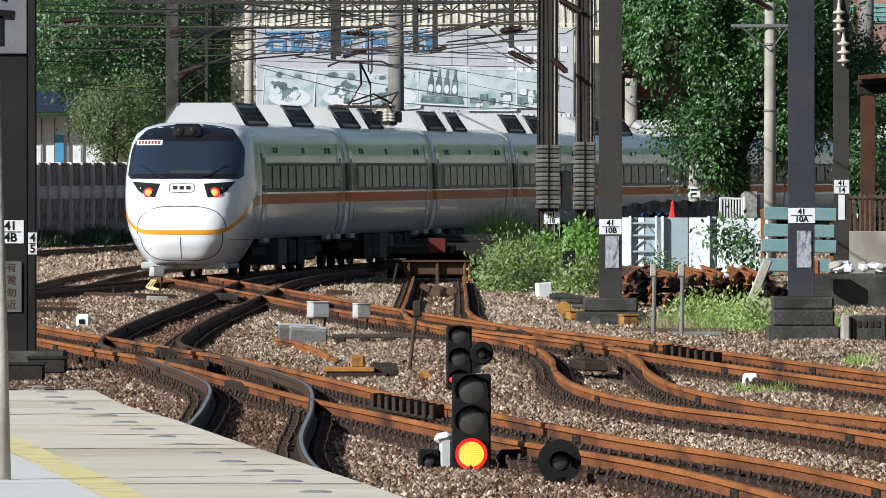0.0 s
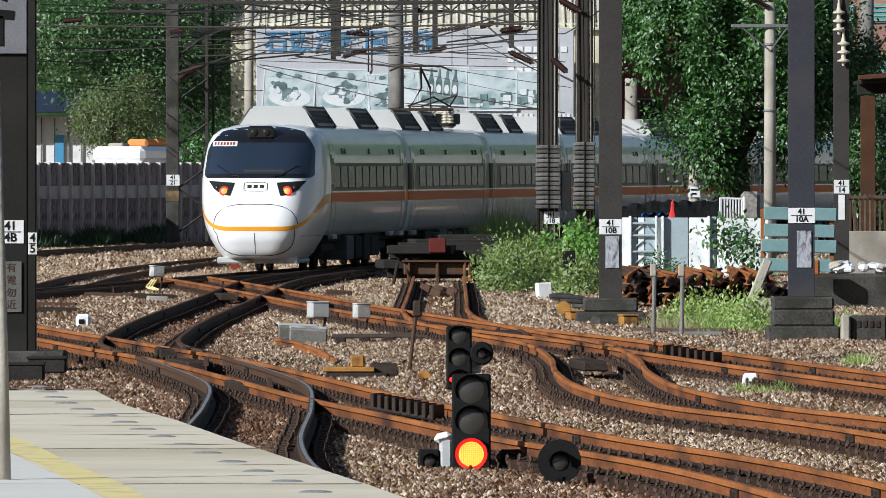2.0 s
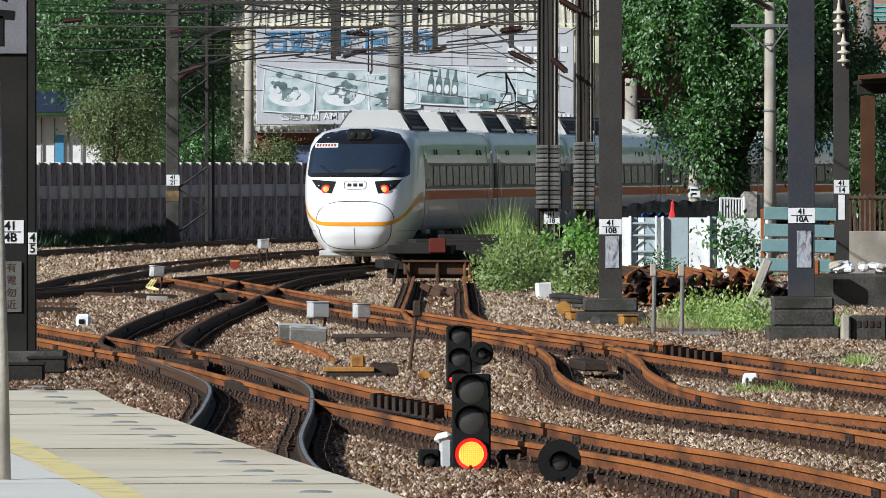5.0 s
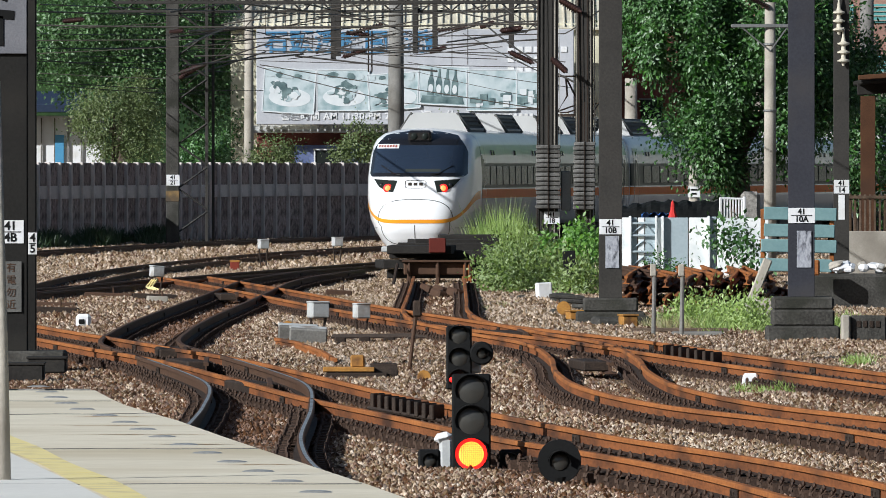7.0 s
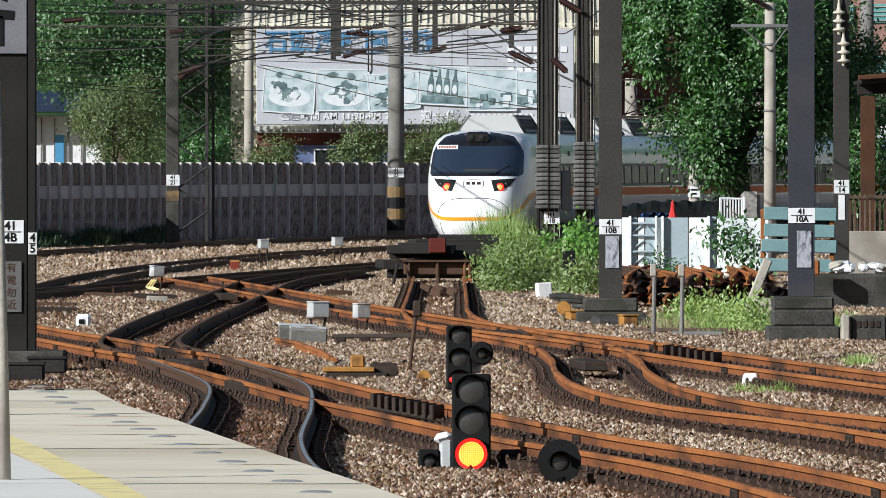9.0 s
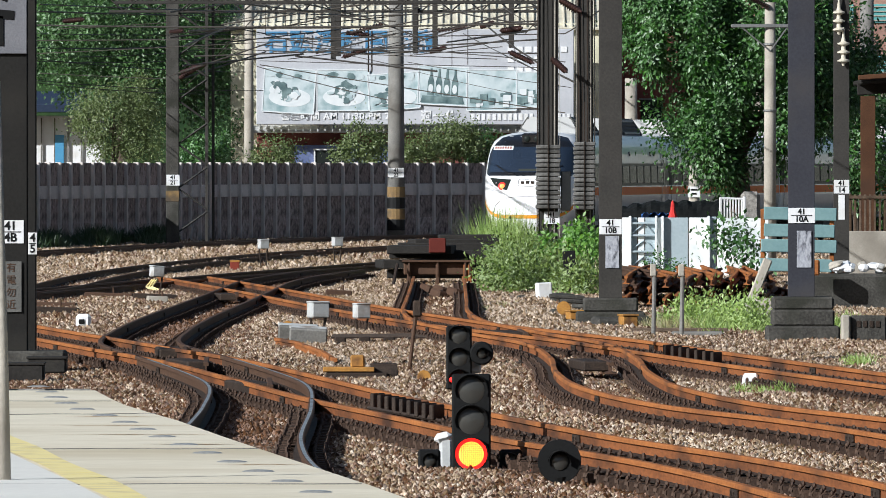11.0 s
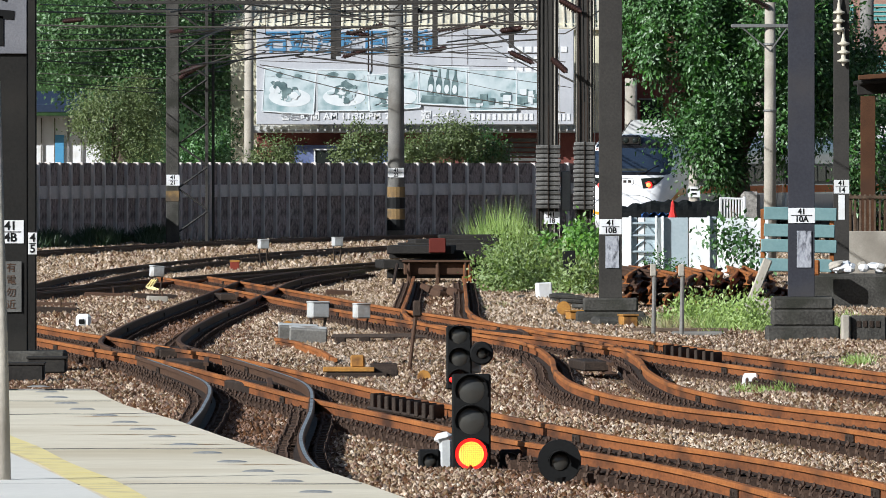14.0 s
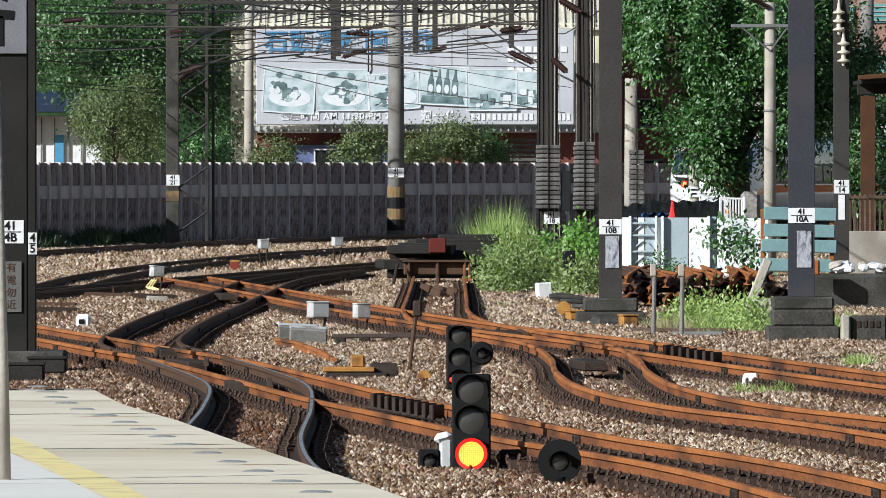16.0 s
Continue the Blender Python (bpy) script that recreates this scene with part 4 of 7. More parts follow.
def tuft(name, label, cx, cy, rx, ry, n, h, mat, seed, z=-0.23, lean=0.35, category="grass", w=0.012):
    """Blades in many uneven bunches over an ellipse."""
    rng = np.random.default_rng(seed)
    m = max(8, n // 60)
    a, q = rng.random(m) * math.tau, rng.random(m) ** 0.55
    bx, by = cx + rx * q * np.cos(a), cy + ry * q * np.sin(a)
    bh = h * (0.35 + 0.7 * rng.random(m)) * (1 - 0.4 * q ** 2)
    bl = rng.standard_normal((m, 3)) * lean * 0.6
    k = rng.integers(0, m, n)
    base = np.column_stack([bx[k] + rng.standard_normal(n) * rx * 0.09, by[k] + rng.standard_normal(n) * ry * 0.09, np.full(n, z)])
    hh = bh[k] * (0.3 + 0.8 * rng.random(n))
    v = rng.standard_normal((n, 3)) * lean + bl[k]
    v[:, 2] = 1
    tip = base + v * hh[:, None]
    return thing(name, label, category, blade_mesh(name, base, tip, w * (0.6 + 0.8 * rng.random(n)), mat), kind="stuff")


big = crown("crown", [(6.6, 310, 6.2, 1.5, 1.6, 1.6), (8.3, 310, 6.8, 1.8, 1.8, 1.6), (6.6, 309.5, 4.4, 1.3, 1.3, 1.0), (7.4, 309, 3.3, 0.8, 0.9, 0.9), (8.4, 310, 4.8, 1.4, 1.5, 1.4), (9.6, 310.5, 6.0, 1.3, 1.3, 1.8), (9.3, 310, 3.7, 0.9, 1.0, 0.8), (7.6, 310, 2.7, 0.45, 0.6, 0.5), (5.6, 310, 6.9, 0.9, 1, 1.2), (10.4, 311, 4.7, 0.8, 0.9, 1.1), (7.15, 309.5, 2.55, 0.6, 0.6, 0.5), (6.7, 309.5, 3.3, 0.5, 0.6, 0.5), (10.9, 311, 5.6, 0.75, 0.9, 1.0), (11.4, 311, 4.9, 0.5, 0.8, 0.6)], 210, 480, 0.225, 0.12, LEAF, 11, hollow=0.66)
tree("large broad-leaved tree with a dense glossy green crown", (7.95, 310, -0.25), 6.0, 0.3, [(0.45, -1.2, -0.4, 1.6), (0.5, 1.3, 0.2, 1.8), (0.65, -0.8, 0.4, 1.8), (0.7, 0.9, -0.4, 1.5)], big)
# trees and shrubs behind the fence
tree("dark broad-leaved tree behind the yard shelter", (14.5, 420, -0.25), 5.0, 0.15, [(0.5, -0.8, 0, 1.2), (0.55, 0.8, 0, 1.2)],
     crown("crown", [(14.4, 420, 5.6, 1.2, 1.2, 1.3), (13.6, 420, 7.0, 0.9, 1, 1.0), (15.6, 420, 4.8, 1.0, 1, 1.0)], 150, 60, 0.2, 0.17, LEAF_DARK, 77))
tree("tall dark green tree behind the concrete fence", (-14.5, 520, -0.25), 9.0, 0.3, [(0.4, -2, 0, 2.5), (0.5, 2, 0, 2.5), (0.7, 1.2, -0.6, 2)],
     crown("crown", [(-16.5, 520, 8.4, 2.6, 2.5, 2.4), (-13.6, 521, 8.5, 2.6, 2.5, 2.6), (-11.2, 523, 8.2, 2.0, 2.2, 3.0), (-15.2, 519, 5.7, 0.9, 1.0, 0.7), (-13.6, 520, 6.0, 2.2, 2.0, 1.6), (-10.4, 522, 5.0, 1.2, 1.6, 2.4)], 330, 130, 0.36, 0.17, LEAF_DARK, 21, hollow=0.6))
tree("pale olive shrub tree rising over the fence", (-13.4, 470, -0.25), 5.0, 0.12, [(0.3, -0.8, 0, 1.6), (0.35, 0.9, 0, 1.7), (0.5, 0.4, -0.5, 1.6)],
     crown("crown", [(-13.4, 470, 4.4, 1.5, 1.5, 1.4), (-12.5, 470, 5.0, 0.9, 1.0, 1.1), (-14.5, 470, 4.7, 0.6, 0.9, 0.7), (-12.2, 469, 3.4, 0.8, 1, 0.9)], 170, 110, 0.19, 0.10, LEAF_DULL, 22, hollow=0.55))
for i, (x, y, h, w, mat, n) in enumerate([(-9.6, 466, 3.6, 0.9, LEAF, 90), (-6.9, 472, 3.5, 0.95, LEAF_DULL, 90), (-3.4, 478, 4.1, 0.9, LEAF_DULL, 90), (-1.2, 482, 3.9, 1.0, LEAF_DULL, 90), (0.5, 484, 4.4, 1.0, LEAF_DULL, 110), (1.8, 486, 3.7, 0.7, LEAF, 60), (2.2, 486, 3.4, 0.6, LEAF_DULL, 50)]):
    tree("leafy shrub with thin stems behind the concrete fence", (x, y, -0.25), h, 0.06, [(0.5, -0.5, 0, 0.9), (0.55, 0.5, 0, 0.9)],
         crown("crown", [(x, y, h - 0.5, w, 0.8, 0.8), (x + 0.4, y, h - 0.9, w * 0.8, 0.8, 0.7), (x - 0.5, y, h - 1.0, w * 0.8, 0.8, 0.6)], n, 44, 0.15, 0.12, mat, 30 + i), "shrub", "shrub")
# weeds between the tracks
tuft("tall_grass", "tall bright green grass clump beside the buffer stop", 1.62, 301, 0.85, 3, 15000, 1.95, GRASS, 41, lean=0.15, w=0.008)
tuft("tall_grass", "tall bright green grass clump beside the buffer stop", 1.55, 283, 0.8, 4, 6000, 1.15, GRASS, 42, lean=0.25, w=0.010)
thing("weeds", "low leafy weeds with small pale flowers on the ballast", "weeds", crown("weeds", [(1.4, 250, 0.15, 0.75, 3, 0.5), (2.3, 252, 0.1, 0.8, 3, 0.5), (2.9, 246, 0.0, 0.55, 3, 0.5), (1.9, 256, 0.4, 0.9, 3, 0.5)], 330, 46, 0.12, 0.085, leaves("weed leaf", (0.13, 0.215, 0.05), (0.25, 0.33, 0.09), 0.5), 43, droop=-0.3), kind="stuff")
thing("weeds", "bright green vine weeds at the foot of the masts", "weeds", crown("weeds", [(2.9, 254, 1.0, 0.35, 1, 0.4), (2.35, 255, 0.75, 0.3, 1, 0.3), (3.25, 253, 0.7, 0.3, 1, 0.4)], 60, 30, 0.1, 0.12, leaves("vine leaf", (0.12, 0.28, 0.04), (0.2, 0.38, 0.07)), 44), kind="stuff")
tuft("grass", "sunlit grass and dry stalks below the rail stack", 4.7, 197, 0.95, 9, 5200, 0.48, GRASS, 45, lean=0.5, w=0.007)
thing("weeds", "leafy low weeds below the rail stack", "weeds", crown("weeds", [(5.0, 196, -0.05, 0.5, 5, 0.3), (4.4, 199, -0.05, 0.5, 5, 0.25)], 150, 40, 0.1, 0.07, GRASS, 55, droop=-0.3), kind="stuff")
tuft("grass", "dry yellowish grass among the green", 4.0, 195, 0.6, 8, 2600, 0.4, GRASS_DRY, 46, w=0.007)
tuft("grass", "low weeds between the siding rails", 4.2, 140.5, 0.75, 2.5, 2600, 0.2, GRASS, 47, z=-0.2, w=0.009)
tuft("grass", "low weeds between the siding rails", 5.85, 160, 0.4, 4, 1500, 0.24, GRASS, 48, w=0.009)
tuft("grass", "sparse grass on the pale ballast", 1.1, 226, 0.6, 9, 700, 0.2, GRASS_DRY, 49)
tuft("grass", "weeds beside the concrete footing", 6.5, 189, 0.4, 3, 1300, 0.5, GRASS, 50)
# fence-side grass gets a darkened blade colour that stands for shade there
SHADE_GRASS = leaves("shaded grass blade", (0.02, 0.042, 0.015), (0.036, 0.068, 0.022))
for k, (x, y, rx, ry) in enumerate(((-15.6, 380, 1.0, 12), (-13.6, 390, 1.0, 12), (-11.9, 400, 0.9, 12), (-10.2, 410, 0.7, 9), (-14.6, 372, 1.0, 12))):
    tuft("grass", "green grass strip along the concrete fence, coloured dark for shade", x, y, rx, ry, 5000, 0.85, SHADE_GRASS, 60 + k, w=0.016)
thing("shrub", "leafy shrub growing before the white wall", "shrub", crown("shrub", [(6.75, 268, 0.75, 0.45, 0.6, 0.55), (7.15, 268, 0.5, 0.4, 0.6, 0.5), (6.4, 268, 1.0, 0.25, 0.5, 0.35)], 30, 22, 0.12, 0.13, LEAF, 52))
thing("weeds", "small weeds at the foot of the white wall", "weeds", crown("weeds", [(4.85, 268, 0.25, 0.35, 0.6, 0.2), (5.4, 268, 0.15, 0.4, 0.6, 0.15)], 26, 20, 0.09, 0.08, LEAF, 53), kind="stuff")
tree("dense green garden tree beside the rusty shelter", (11.8, 330, -0.25), 3.6, 0.1, [(0.5, -0.5, 0, 0.9), (0.55, 0.5, 0, 0.9)],
     crown("crown", [(12.2, 330, 3.0, 0.9, 0.9, 1.3), (11.2, 330, 4.5, 1.4, 1.2, 0.9), (12.4, 330, 1.9, 0.8, 0.8, 0.6)], 200, 46, 0.16, 0.13, LEAF, 54))


# ---- more masts ----
def weight_stack(root, x, y, z0, z1, w, n):
    blk = Geo().box((0, 0, 0), (w, 0.3, (z1 - z0) / n * 0.86), 0.018).mesh("weight", WEIGHT)
    for k in range(n):
        part("weight", blk, None, root, at=pose(x + random.uniform(-0.012, 0.012), y, z0 + (k + 0.5) * (z1 - z0) / n))
    part("hanger_rod", Geo().tube([(x, y - 0.16, z0 - 0.2), (x, y - 0.16, z1 + 0.9)], 0.012, 5), IRON, root)


def conduit_mast(x, y, w, label, zw0, zw1, n, seed):
    m = h_mast(x, y, -0.25, 9.5, w * 0.9, MAST_DIM, label)
    rng = random.Random(seed)
    for k in range(6):
        cx = -w * 0.48 + w * 0.96 * k / 5 + rng.uniform(-0.02, 0.02)
        part("conduit", Geo().tube([(cx, -0.25, 0.2), (cx + 0.01, -0.25, 4), (cx + rng.uniform(-0.05, 0.05), -0.24, 9.3)], rng.uniform(0.007, 0.016), 5), rng.choice([CONCRETE_L, IRON, IRON, MAST_DIM]), m, "thin conduit")
    weight_stack(m, 0.0, -0.42, zw0 + 0.25, zw1 + 0.25, w * 1.12, n)
    return m


m = conduit_mast(2.39, 262, 0.5, "brown-grey mast with stacked concrete tension weights and conduits", 1.59, 3.05, 14, 1)
number_board(m, 1.64, 0.36, 0.28, "41", "18", -0.29, 0.08)
m = conduit_mast(3.21, 262, 0.44, "second brown-grey mast with stacked concrete tension weights", 1.57, 3.12, 15, 2)
number_board(m, 0.94, 0.36, 0.26, "41", "18", -0.29, 0.03)
part("equipment_case", Geo().box((-0.42, -0.1, 2.25), (0.22, 0.3, 0.9), 0.02), STEEL, m, "grey equipment case")

m = h_mast(9.33, 270, -0.25, 8, 0.36, MAST_DIM, "grey concrete-coloured mast with cream insulators")
number_board(m, 2.33, 0.36, 0.32, "41", "14", -0.225)
part("notice", Geo().box((0, -0.225, 1.85), (0.15, 0.012, 0.58), 0.003), WHITE, m, "pale notice strip")
for ix, iz in ((-0.066, 5.89), (0.04, 5.16)):
    part("insulator", Geo().lathe([(0.03, 0)] + [q for i in range(3) for q in ((0.05, 0.06 + 0.2 * i), (0.145, 0.10 + 0.2 * i), (0.145, 0.13 + 0.2 * i), (0.06, 0.17 + 0.2 * i))] + [(0.04, 0.66), (0.015, 0.9)], (ix, -0.3, iz), n=14), PORCELAIN_W, m, "cream ribbed insulator")


def round_pole(x, y, z0, h, r0, r1, label, mat=CONCRETE_L):
    root = thing("concrete_pole", label, "utility pole", at=pose(x, y, z0))
    part("shaft", Geo().tube([(0, 0, 0), (0, 0, h * 0.5), (0, 0, h)], [r0, (r0 + r1) / 2, r1], 14), mat, root, smooth=True)
    return root


m = round_pole(8.37, 295, -0.25, 7.0, 0.17, 0.135, "pale round concrete utility pole with steel bands")
part("cross_arm", Geo().box((-0.25, -0.16, 6.4), (1.5, 0.08, 0.09), 0.01), STEEL, m)
part("brace", Geo().tube([(-0.75, -0.15, 6.38), (0, -0.15, 5.75)], 0.02, 5).tube([(0.45, -0.15, 6.38), (0, -0.15, 5.75)], 0.02, 5), STEEL, m)
for zb in (1.55, 4.2, 5.9):
    part("band", Geo().lathe([(0.165, 0), (0.18, 0.01), (0.18, 0.05), (0.165, 0.06)], (0, 0, zb), n=14), STEEL, m)
round_pole(12.5, 340, -0.25, 8.5, 0.23, 0.2, "thick round concrete pole behind the garden tree", CONCRETE)
m = round_pole(6.85, 420, -0.25, 6.0, 0.26, 0.22, "short round concrete pole by the fence")
weight_stack(m, 0.2, -0.3, 1.2, 3.4, 0.55, 12)
m = round_pole(-8.25, 490, -0.25, 10.0, 0.22, 0.18, "round concrete utility pole before the restaurant")
m = round_pole(6.90, 317, -0.25, 2.9, 0.15, 0.14, "round concrete post with a white plate behind the yard wall")
part("plate", Geo().box((0, -0.17, 2.1), (0.34, 0.02, 0.3), 0.004), WHITE, m, "white plate with dark marks")
part("plate_bar", Geo().box((0, -0.184, 2.16), (0.18, 0.006, 0.05)), BLACK, m)
part("plate_bar", Geo().box((0, -0.184, 2.05), (0.14, 0.006, 0.05)), BLACK, m)
m = round_pole(-1.79, 440, -0.25, 10.0, 0.34, 0.27, "thick round concrete mast with warning bands at its foot", CONCRETE)
number_board(m, 2.55, 0.6, 0.36, "41", "23", -0.35)
for k in range(4):
    part("warning_band", Geo().lathe([(0.34, 0), (0.347, 0.005), (0.347, 0.395), (0.34, 0.4)], (0, 0, 0.35 + 0.42 * k), n=16), FADED if k % 2 else BLACK, m, "faded warning band")


def lattice_mast(x, y, h, w, label, mat=MAST_DIM):
    root = thing("lattice_mast", label, "catenary mast", at=pose(x, y, -0.25))
    part("column", Geo().box((-w / 2, 0, h / 2), (0.46, 0.4, h), 0.02), FOOT, root, "weathered square concrete column")
    part("chord", Geo().box((w / 2 + 0.1, 0, h / 2), (0.12, 0.12, h), 0.01), mat, root)
    part("chord", Geo().box((w / 2 + 0.32, 0.2, h / 2), (0.1, 0.1, h), 0.01), mat, root)
    zz = 0.5
    while zz < h - 0.9:
        part("brace", Geo().tube([(-w / 2 + 0.22, -0.1, zz), (w / 2 + 0.1, -0.05, zz + 0.7)], 0.035, 5), MAST_DIM, root)
        part("brace", Geo().tube([(-w / 2 + 0.22, -0.1, zz + 1.5), (w / 2 + 0.1, -0.05, zz + 0.8)], 0.035, 5), MAST_DIM, root)
        zz += 1.55
    return root


m = lattice_mast(-8.95, 405, 9.6, 1.1, "paired concrete and steel lattice mast with insulators")
number_board(m, 2.31, 0.46, 0.38, "41", "21", -0.215, -0.53)
part("warning_band", Geo().box((-0.55, 0, 1.75), (0.48, 0.42, 0.4), 0.02), FADED, m, "faded ochre band")


def insulator(p, q, r=0.07, n=9, mat=PORCELAIN, name="insulator"):
    """Ribbed insulator between two points."""
    p, q = Vector(p), Vector(q)
    ln = (q - p).length
    prof = [(0.02, 0)]
    for i in range(n):
        s = ln * (0.12 + 0.76 * i / (n - 1))
        prof += [(r * 0.45, s - ln * 0.03), (r, s), (r * 0.5, s + ln * 0.02)]
    prof += [(0.02, ln)]
    root = thing(name, "brown ribbed porcelain insulator on the overhead line", "insulator", Geo().lathe(prof, p, q - p, 12), mat)
    return root


# ---- overhead line ----
def wire(a, b, r=0.012, sag=0.0, n=8, label="thin dark overhead wire"):
    a, b = Vector(a), Vector(b)
    pts = [a.lerp(b, t) - Vector((0, 0, sag * 4 * t * (1 - t))) for t in np.linspace(0, 1, n)]
    thing("overhead_wire", label, "overhead wire", Geo().tube(pts, r, 5), WIRE, group="overhead wires")


def gantry(y, x0, x1, z0, z1, label):
    root = thing("gantry_beam", label, "gantry")
    part("chord", Geo().box(((x0 + x1) / 2, y, z0), (x1 - x0, 0.1, 0.1), 0.01), MAST_DIM, root)
    part("chord", Geo().box(((x0 + x1) / 2, y, z1), (x1 - x0, 0.1, 0.1), 0.01), MAST_DIM, root)
    n = int((x1 - x0) / 0.55)
    brace = {}
    for k in range(n):
        a, b = x0 + (x1 - x0) * k / n, x0 + (x1 - x0) * (k + 1) / n
        za, zb = (z0, z1) if k % 2 else (z1, z0)
        part("brace", Geo().tube([(a, y - 0.03, za), (b, y - 0.03, zb)], 0.03, 4), MAST_DIM, root)
    return root


gantry(432, -12.5, 4.2, 8.35, 8.85, "dark steel lattice gantry beam over the tracks")
gantry(330, -9.4, 3.3, 7.25, 7.6, "dark steel lattice gantry beam over the main line")
for x, z in ((-4.11, 6.50), (-3.92, 6.67), (-1.04, 6.77), (-0.30, 6.84), (2.56, 6.98)):
    thing("drop_arm", "square steel drop arm hanging from the gantry", "drop arm", Geo().box((x, 431.88, (z + 8.9) / 2), (0.2, 0.16, 8.9 - z), 0.015), MAST_DIM)
rng = random.Random(7)
wire((-13.37, 380, 6.70), (3.49, 330, 6.35), 0.0168, sag=rng.uniform(0.0, 0.12))
wire((-14.08, 400, 6.46), (-1.56, 380, 6.88), 0.0144, sag=rng.uniform(0.0, 0.12))
wire((-12.67, 360, 6.96), (2.59, 300, 6.27), 0.0240, sag=rng.uniform(0.0, 0.12))
wire((-9.37, 395, 5.64), (-5.66, 380, 6.64), 0.0264, sag=rng.uniform(0.0, 0.12))
wire((-9.37, 395, 7.09), (-0.08, 400, 7.93), 0.0168, sag=rng.uniform(0.0, 0.12))
wire((-8.50, 395, 6.32), (2.85, 330, 6.19), 0.0240, sag=rng.uniform(0.0, 0.12))
wire((-8.50, 395, 6.61), (1.74, 370, 5.99), 0.0144, sag=rng.uniform(0.0, 0.12))
wire((-6.77, 420, 7.58), (2.69, 330, 6.71), 0.0240, sag=rng.uniform(0.0, 0.12))
wire((-7.53, 400, 6.85), (-3.38, 420, 7.58), 0.0240, sag=rng.uniform(0.0, 0.12))
wire((-6.77, 420, 6.97), (2.69, 330, 5.78), 0.0168, sag=rng.uniform(0.0, 0.12))
wire((-6.67, 420, 6.39), (2.85, 330, 5.38), 0.0120, sag=rng.uniform(0.0, 0.12))
wire((-7.62, 480, 6.77), (4.98, 470, 4.72), 0.0216, sag=rng.uniform(0.0, 0.12))
wire((-7.74, 480, 6.70), (-2.17, 470, 5.23), 0.0192, sag=rng.uniform(0.0, 0.12))
wire((-2.17, 470, 5.18), (4.01, 465, 4.88), 0.0144, sag=rng.uniform(0.0, 0.12))
wire((-12.60, 360, 7.40), (-7.14, 400, 7.74), 0.0144, sag=rng.uniform(0.0, 0.12))
wire((-11.90, 340, 7.33), (-2.82, 400, 7.78), 0.0168, sag=rng.uniform(0.0, 0.12))
wire((-3.61, 400, 7.15), (1.42, 380, 7.85), 0.0240, sag=rng.uniform(0.0, 0.12))
wire((-2.82, 400, 6.46), (2.16, 380, 6.73), 0.0240, sag=rng.uniform(0.0, 0.12))
wire((-4.39, 400, 7.74), (2.69, 330, 7.13), 0.0240, sag=rng.uniform(0.0, 0.12))
wire((-0.07, 380, 7.76), (2.44, 300, 6.23), 0.0216, sag=rng.uniform(0.0, 0.12))
wire((1.23, 330, 6.59), (3.10, 262, 4.42), 0.0240, sag=rng.uniform(0.0, 0.12))
wire((-1.65, 400, 6.66), (3.18, 300, 5.27), 0.0144, sag=rng.uniform(0.0, 0.12))
wire((-6.46, 420, 7.34), (-1.84, 400, 6.52), 0.0216, sag=rng.uniform(0.0, 0.12))
wire((-1.35, 430, 6.44), (4.65, 420, 5.42), 0.0120, sag=rng.uniform(0.0, 0.12))
wire((-13.41, 400, 7.31), (-9.49, 400, 7.54), 0.0168, sag=rng.uniform(0.0, 0.12))
wire((-16.10, 460, 6.26), (-10.44, 440, 5.88), 0.0120, sag=rng.uniform(0.0, 0.12))
wire((-2.82, 400, 6.56), (2.59, 300, 6.74), 0.0144, sag=rng.uniform(0.0, 0.12))
wire((-5.44, 420, 7.07), (-0.49, 420, 7.58), 0.0144, sag=rng.uniform(0.0, 0.12))
wire((3.18, 300, 6.01), (3.54, 262, 6.09), 0.0144, sag=rng.uniform(0.0, 0.12))
wire((-7.71, 432, 8.62), (2.85, 330, 7.29), 0.0192, sag=rng.uniform(0.0, 0.12))
wire((-10.46, 470, 5.87), (-6.83, 430, 8.33), 0.0168, sag=rng.uniform(0.0, 0.12))
wire((-1.01, 470, 6.38), (4.01, 465, 5.27), 0.0096, sag=rng.uniform(0.0, 0.12))
wire((-13.37, 380, 6.92), (-4.61, 420, 7.42), 0.0120, sag=rng.uniform(0.0, 0.12))
wire((-9.21, 405, 5.62), (-6.46, 420, 6.72), 0.0288, sag=rng.uniform(0.0, 0.12))
wire((-4.61, 420, 6.66), (-1.65, 400, 7.15), 0.0288, sag=rng.uniform(0.0, 0.12))
wire((0.71, 400, 7.15), (2.59, 300, 4.98), 0.0144, sag=rng.uniform(0.0, 0.12))
wire((-4.90, 410, 8.11), (-1.65, 400, 7.58), 0.0240, sag=rng.uniform(0.0, 0.12))
wire((-0.86, 400, 7.15), (2.16, 380, 7.57), 0.0240, sag=rng.uniform(0.0, 0.12))
wire((-9.61, 405, 7.90), (-6.46, 420, 7.38), 0.0192, sag=rng.uniform(0.0, 0.12))
insulator((-9.29, 405, 5.62), (-8.51, 402, 6.03), r=0.085)
insulator((-9.25, 404, 5.81), (-8.14, 399, 6.12), r=0.085)
insulator((-3.51, 400, 6.33), (-2.62, 399, 6.59), r=0.085)
insulator((-3.22, 400, 7.15), (-2.03, 399, 7.49), r=0.085)
insulator((-3.43, 402, 7.21), (-2.54, 401, 7.12), r=0.085)
insulator((1.71, 300, 5.54), (2.36, 299, 5.23), r=0.075)
insulator((2.41, 262, 5.06), (2.81, 261, 4.69), r=0.075)
insulator((2.65, 262, 6.32), (3.16, 261.8, 5.98), r=0.075)
insulator((2.58, 262, 6.39), (3.15, 261, 6.05), r=0.075)
insulator((1.23, 380, 7.14), (1.69, 379, 7.28), r=0.085)
insulator((-0.27, 400, 7.25), (0.90, 399, 7.37), r=0.085)
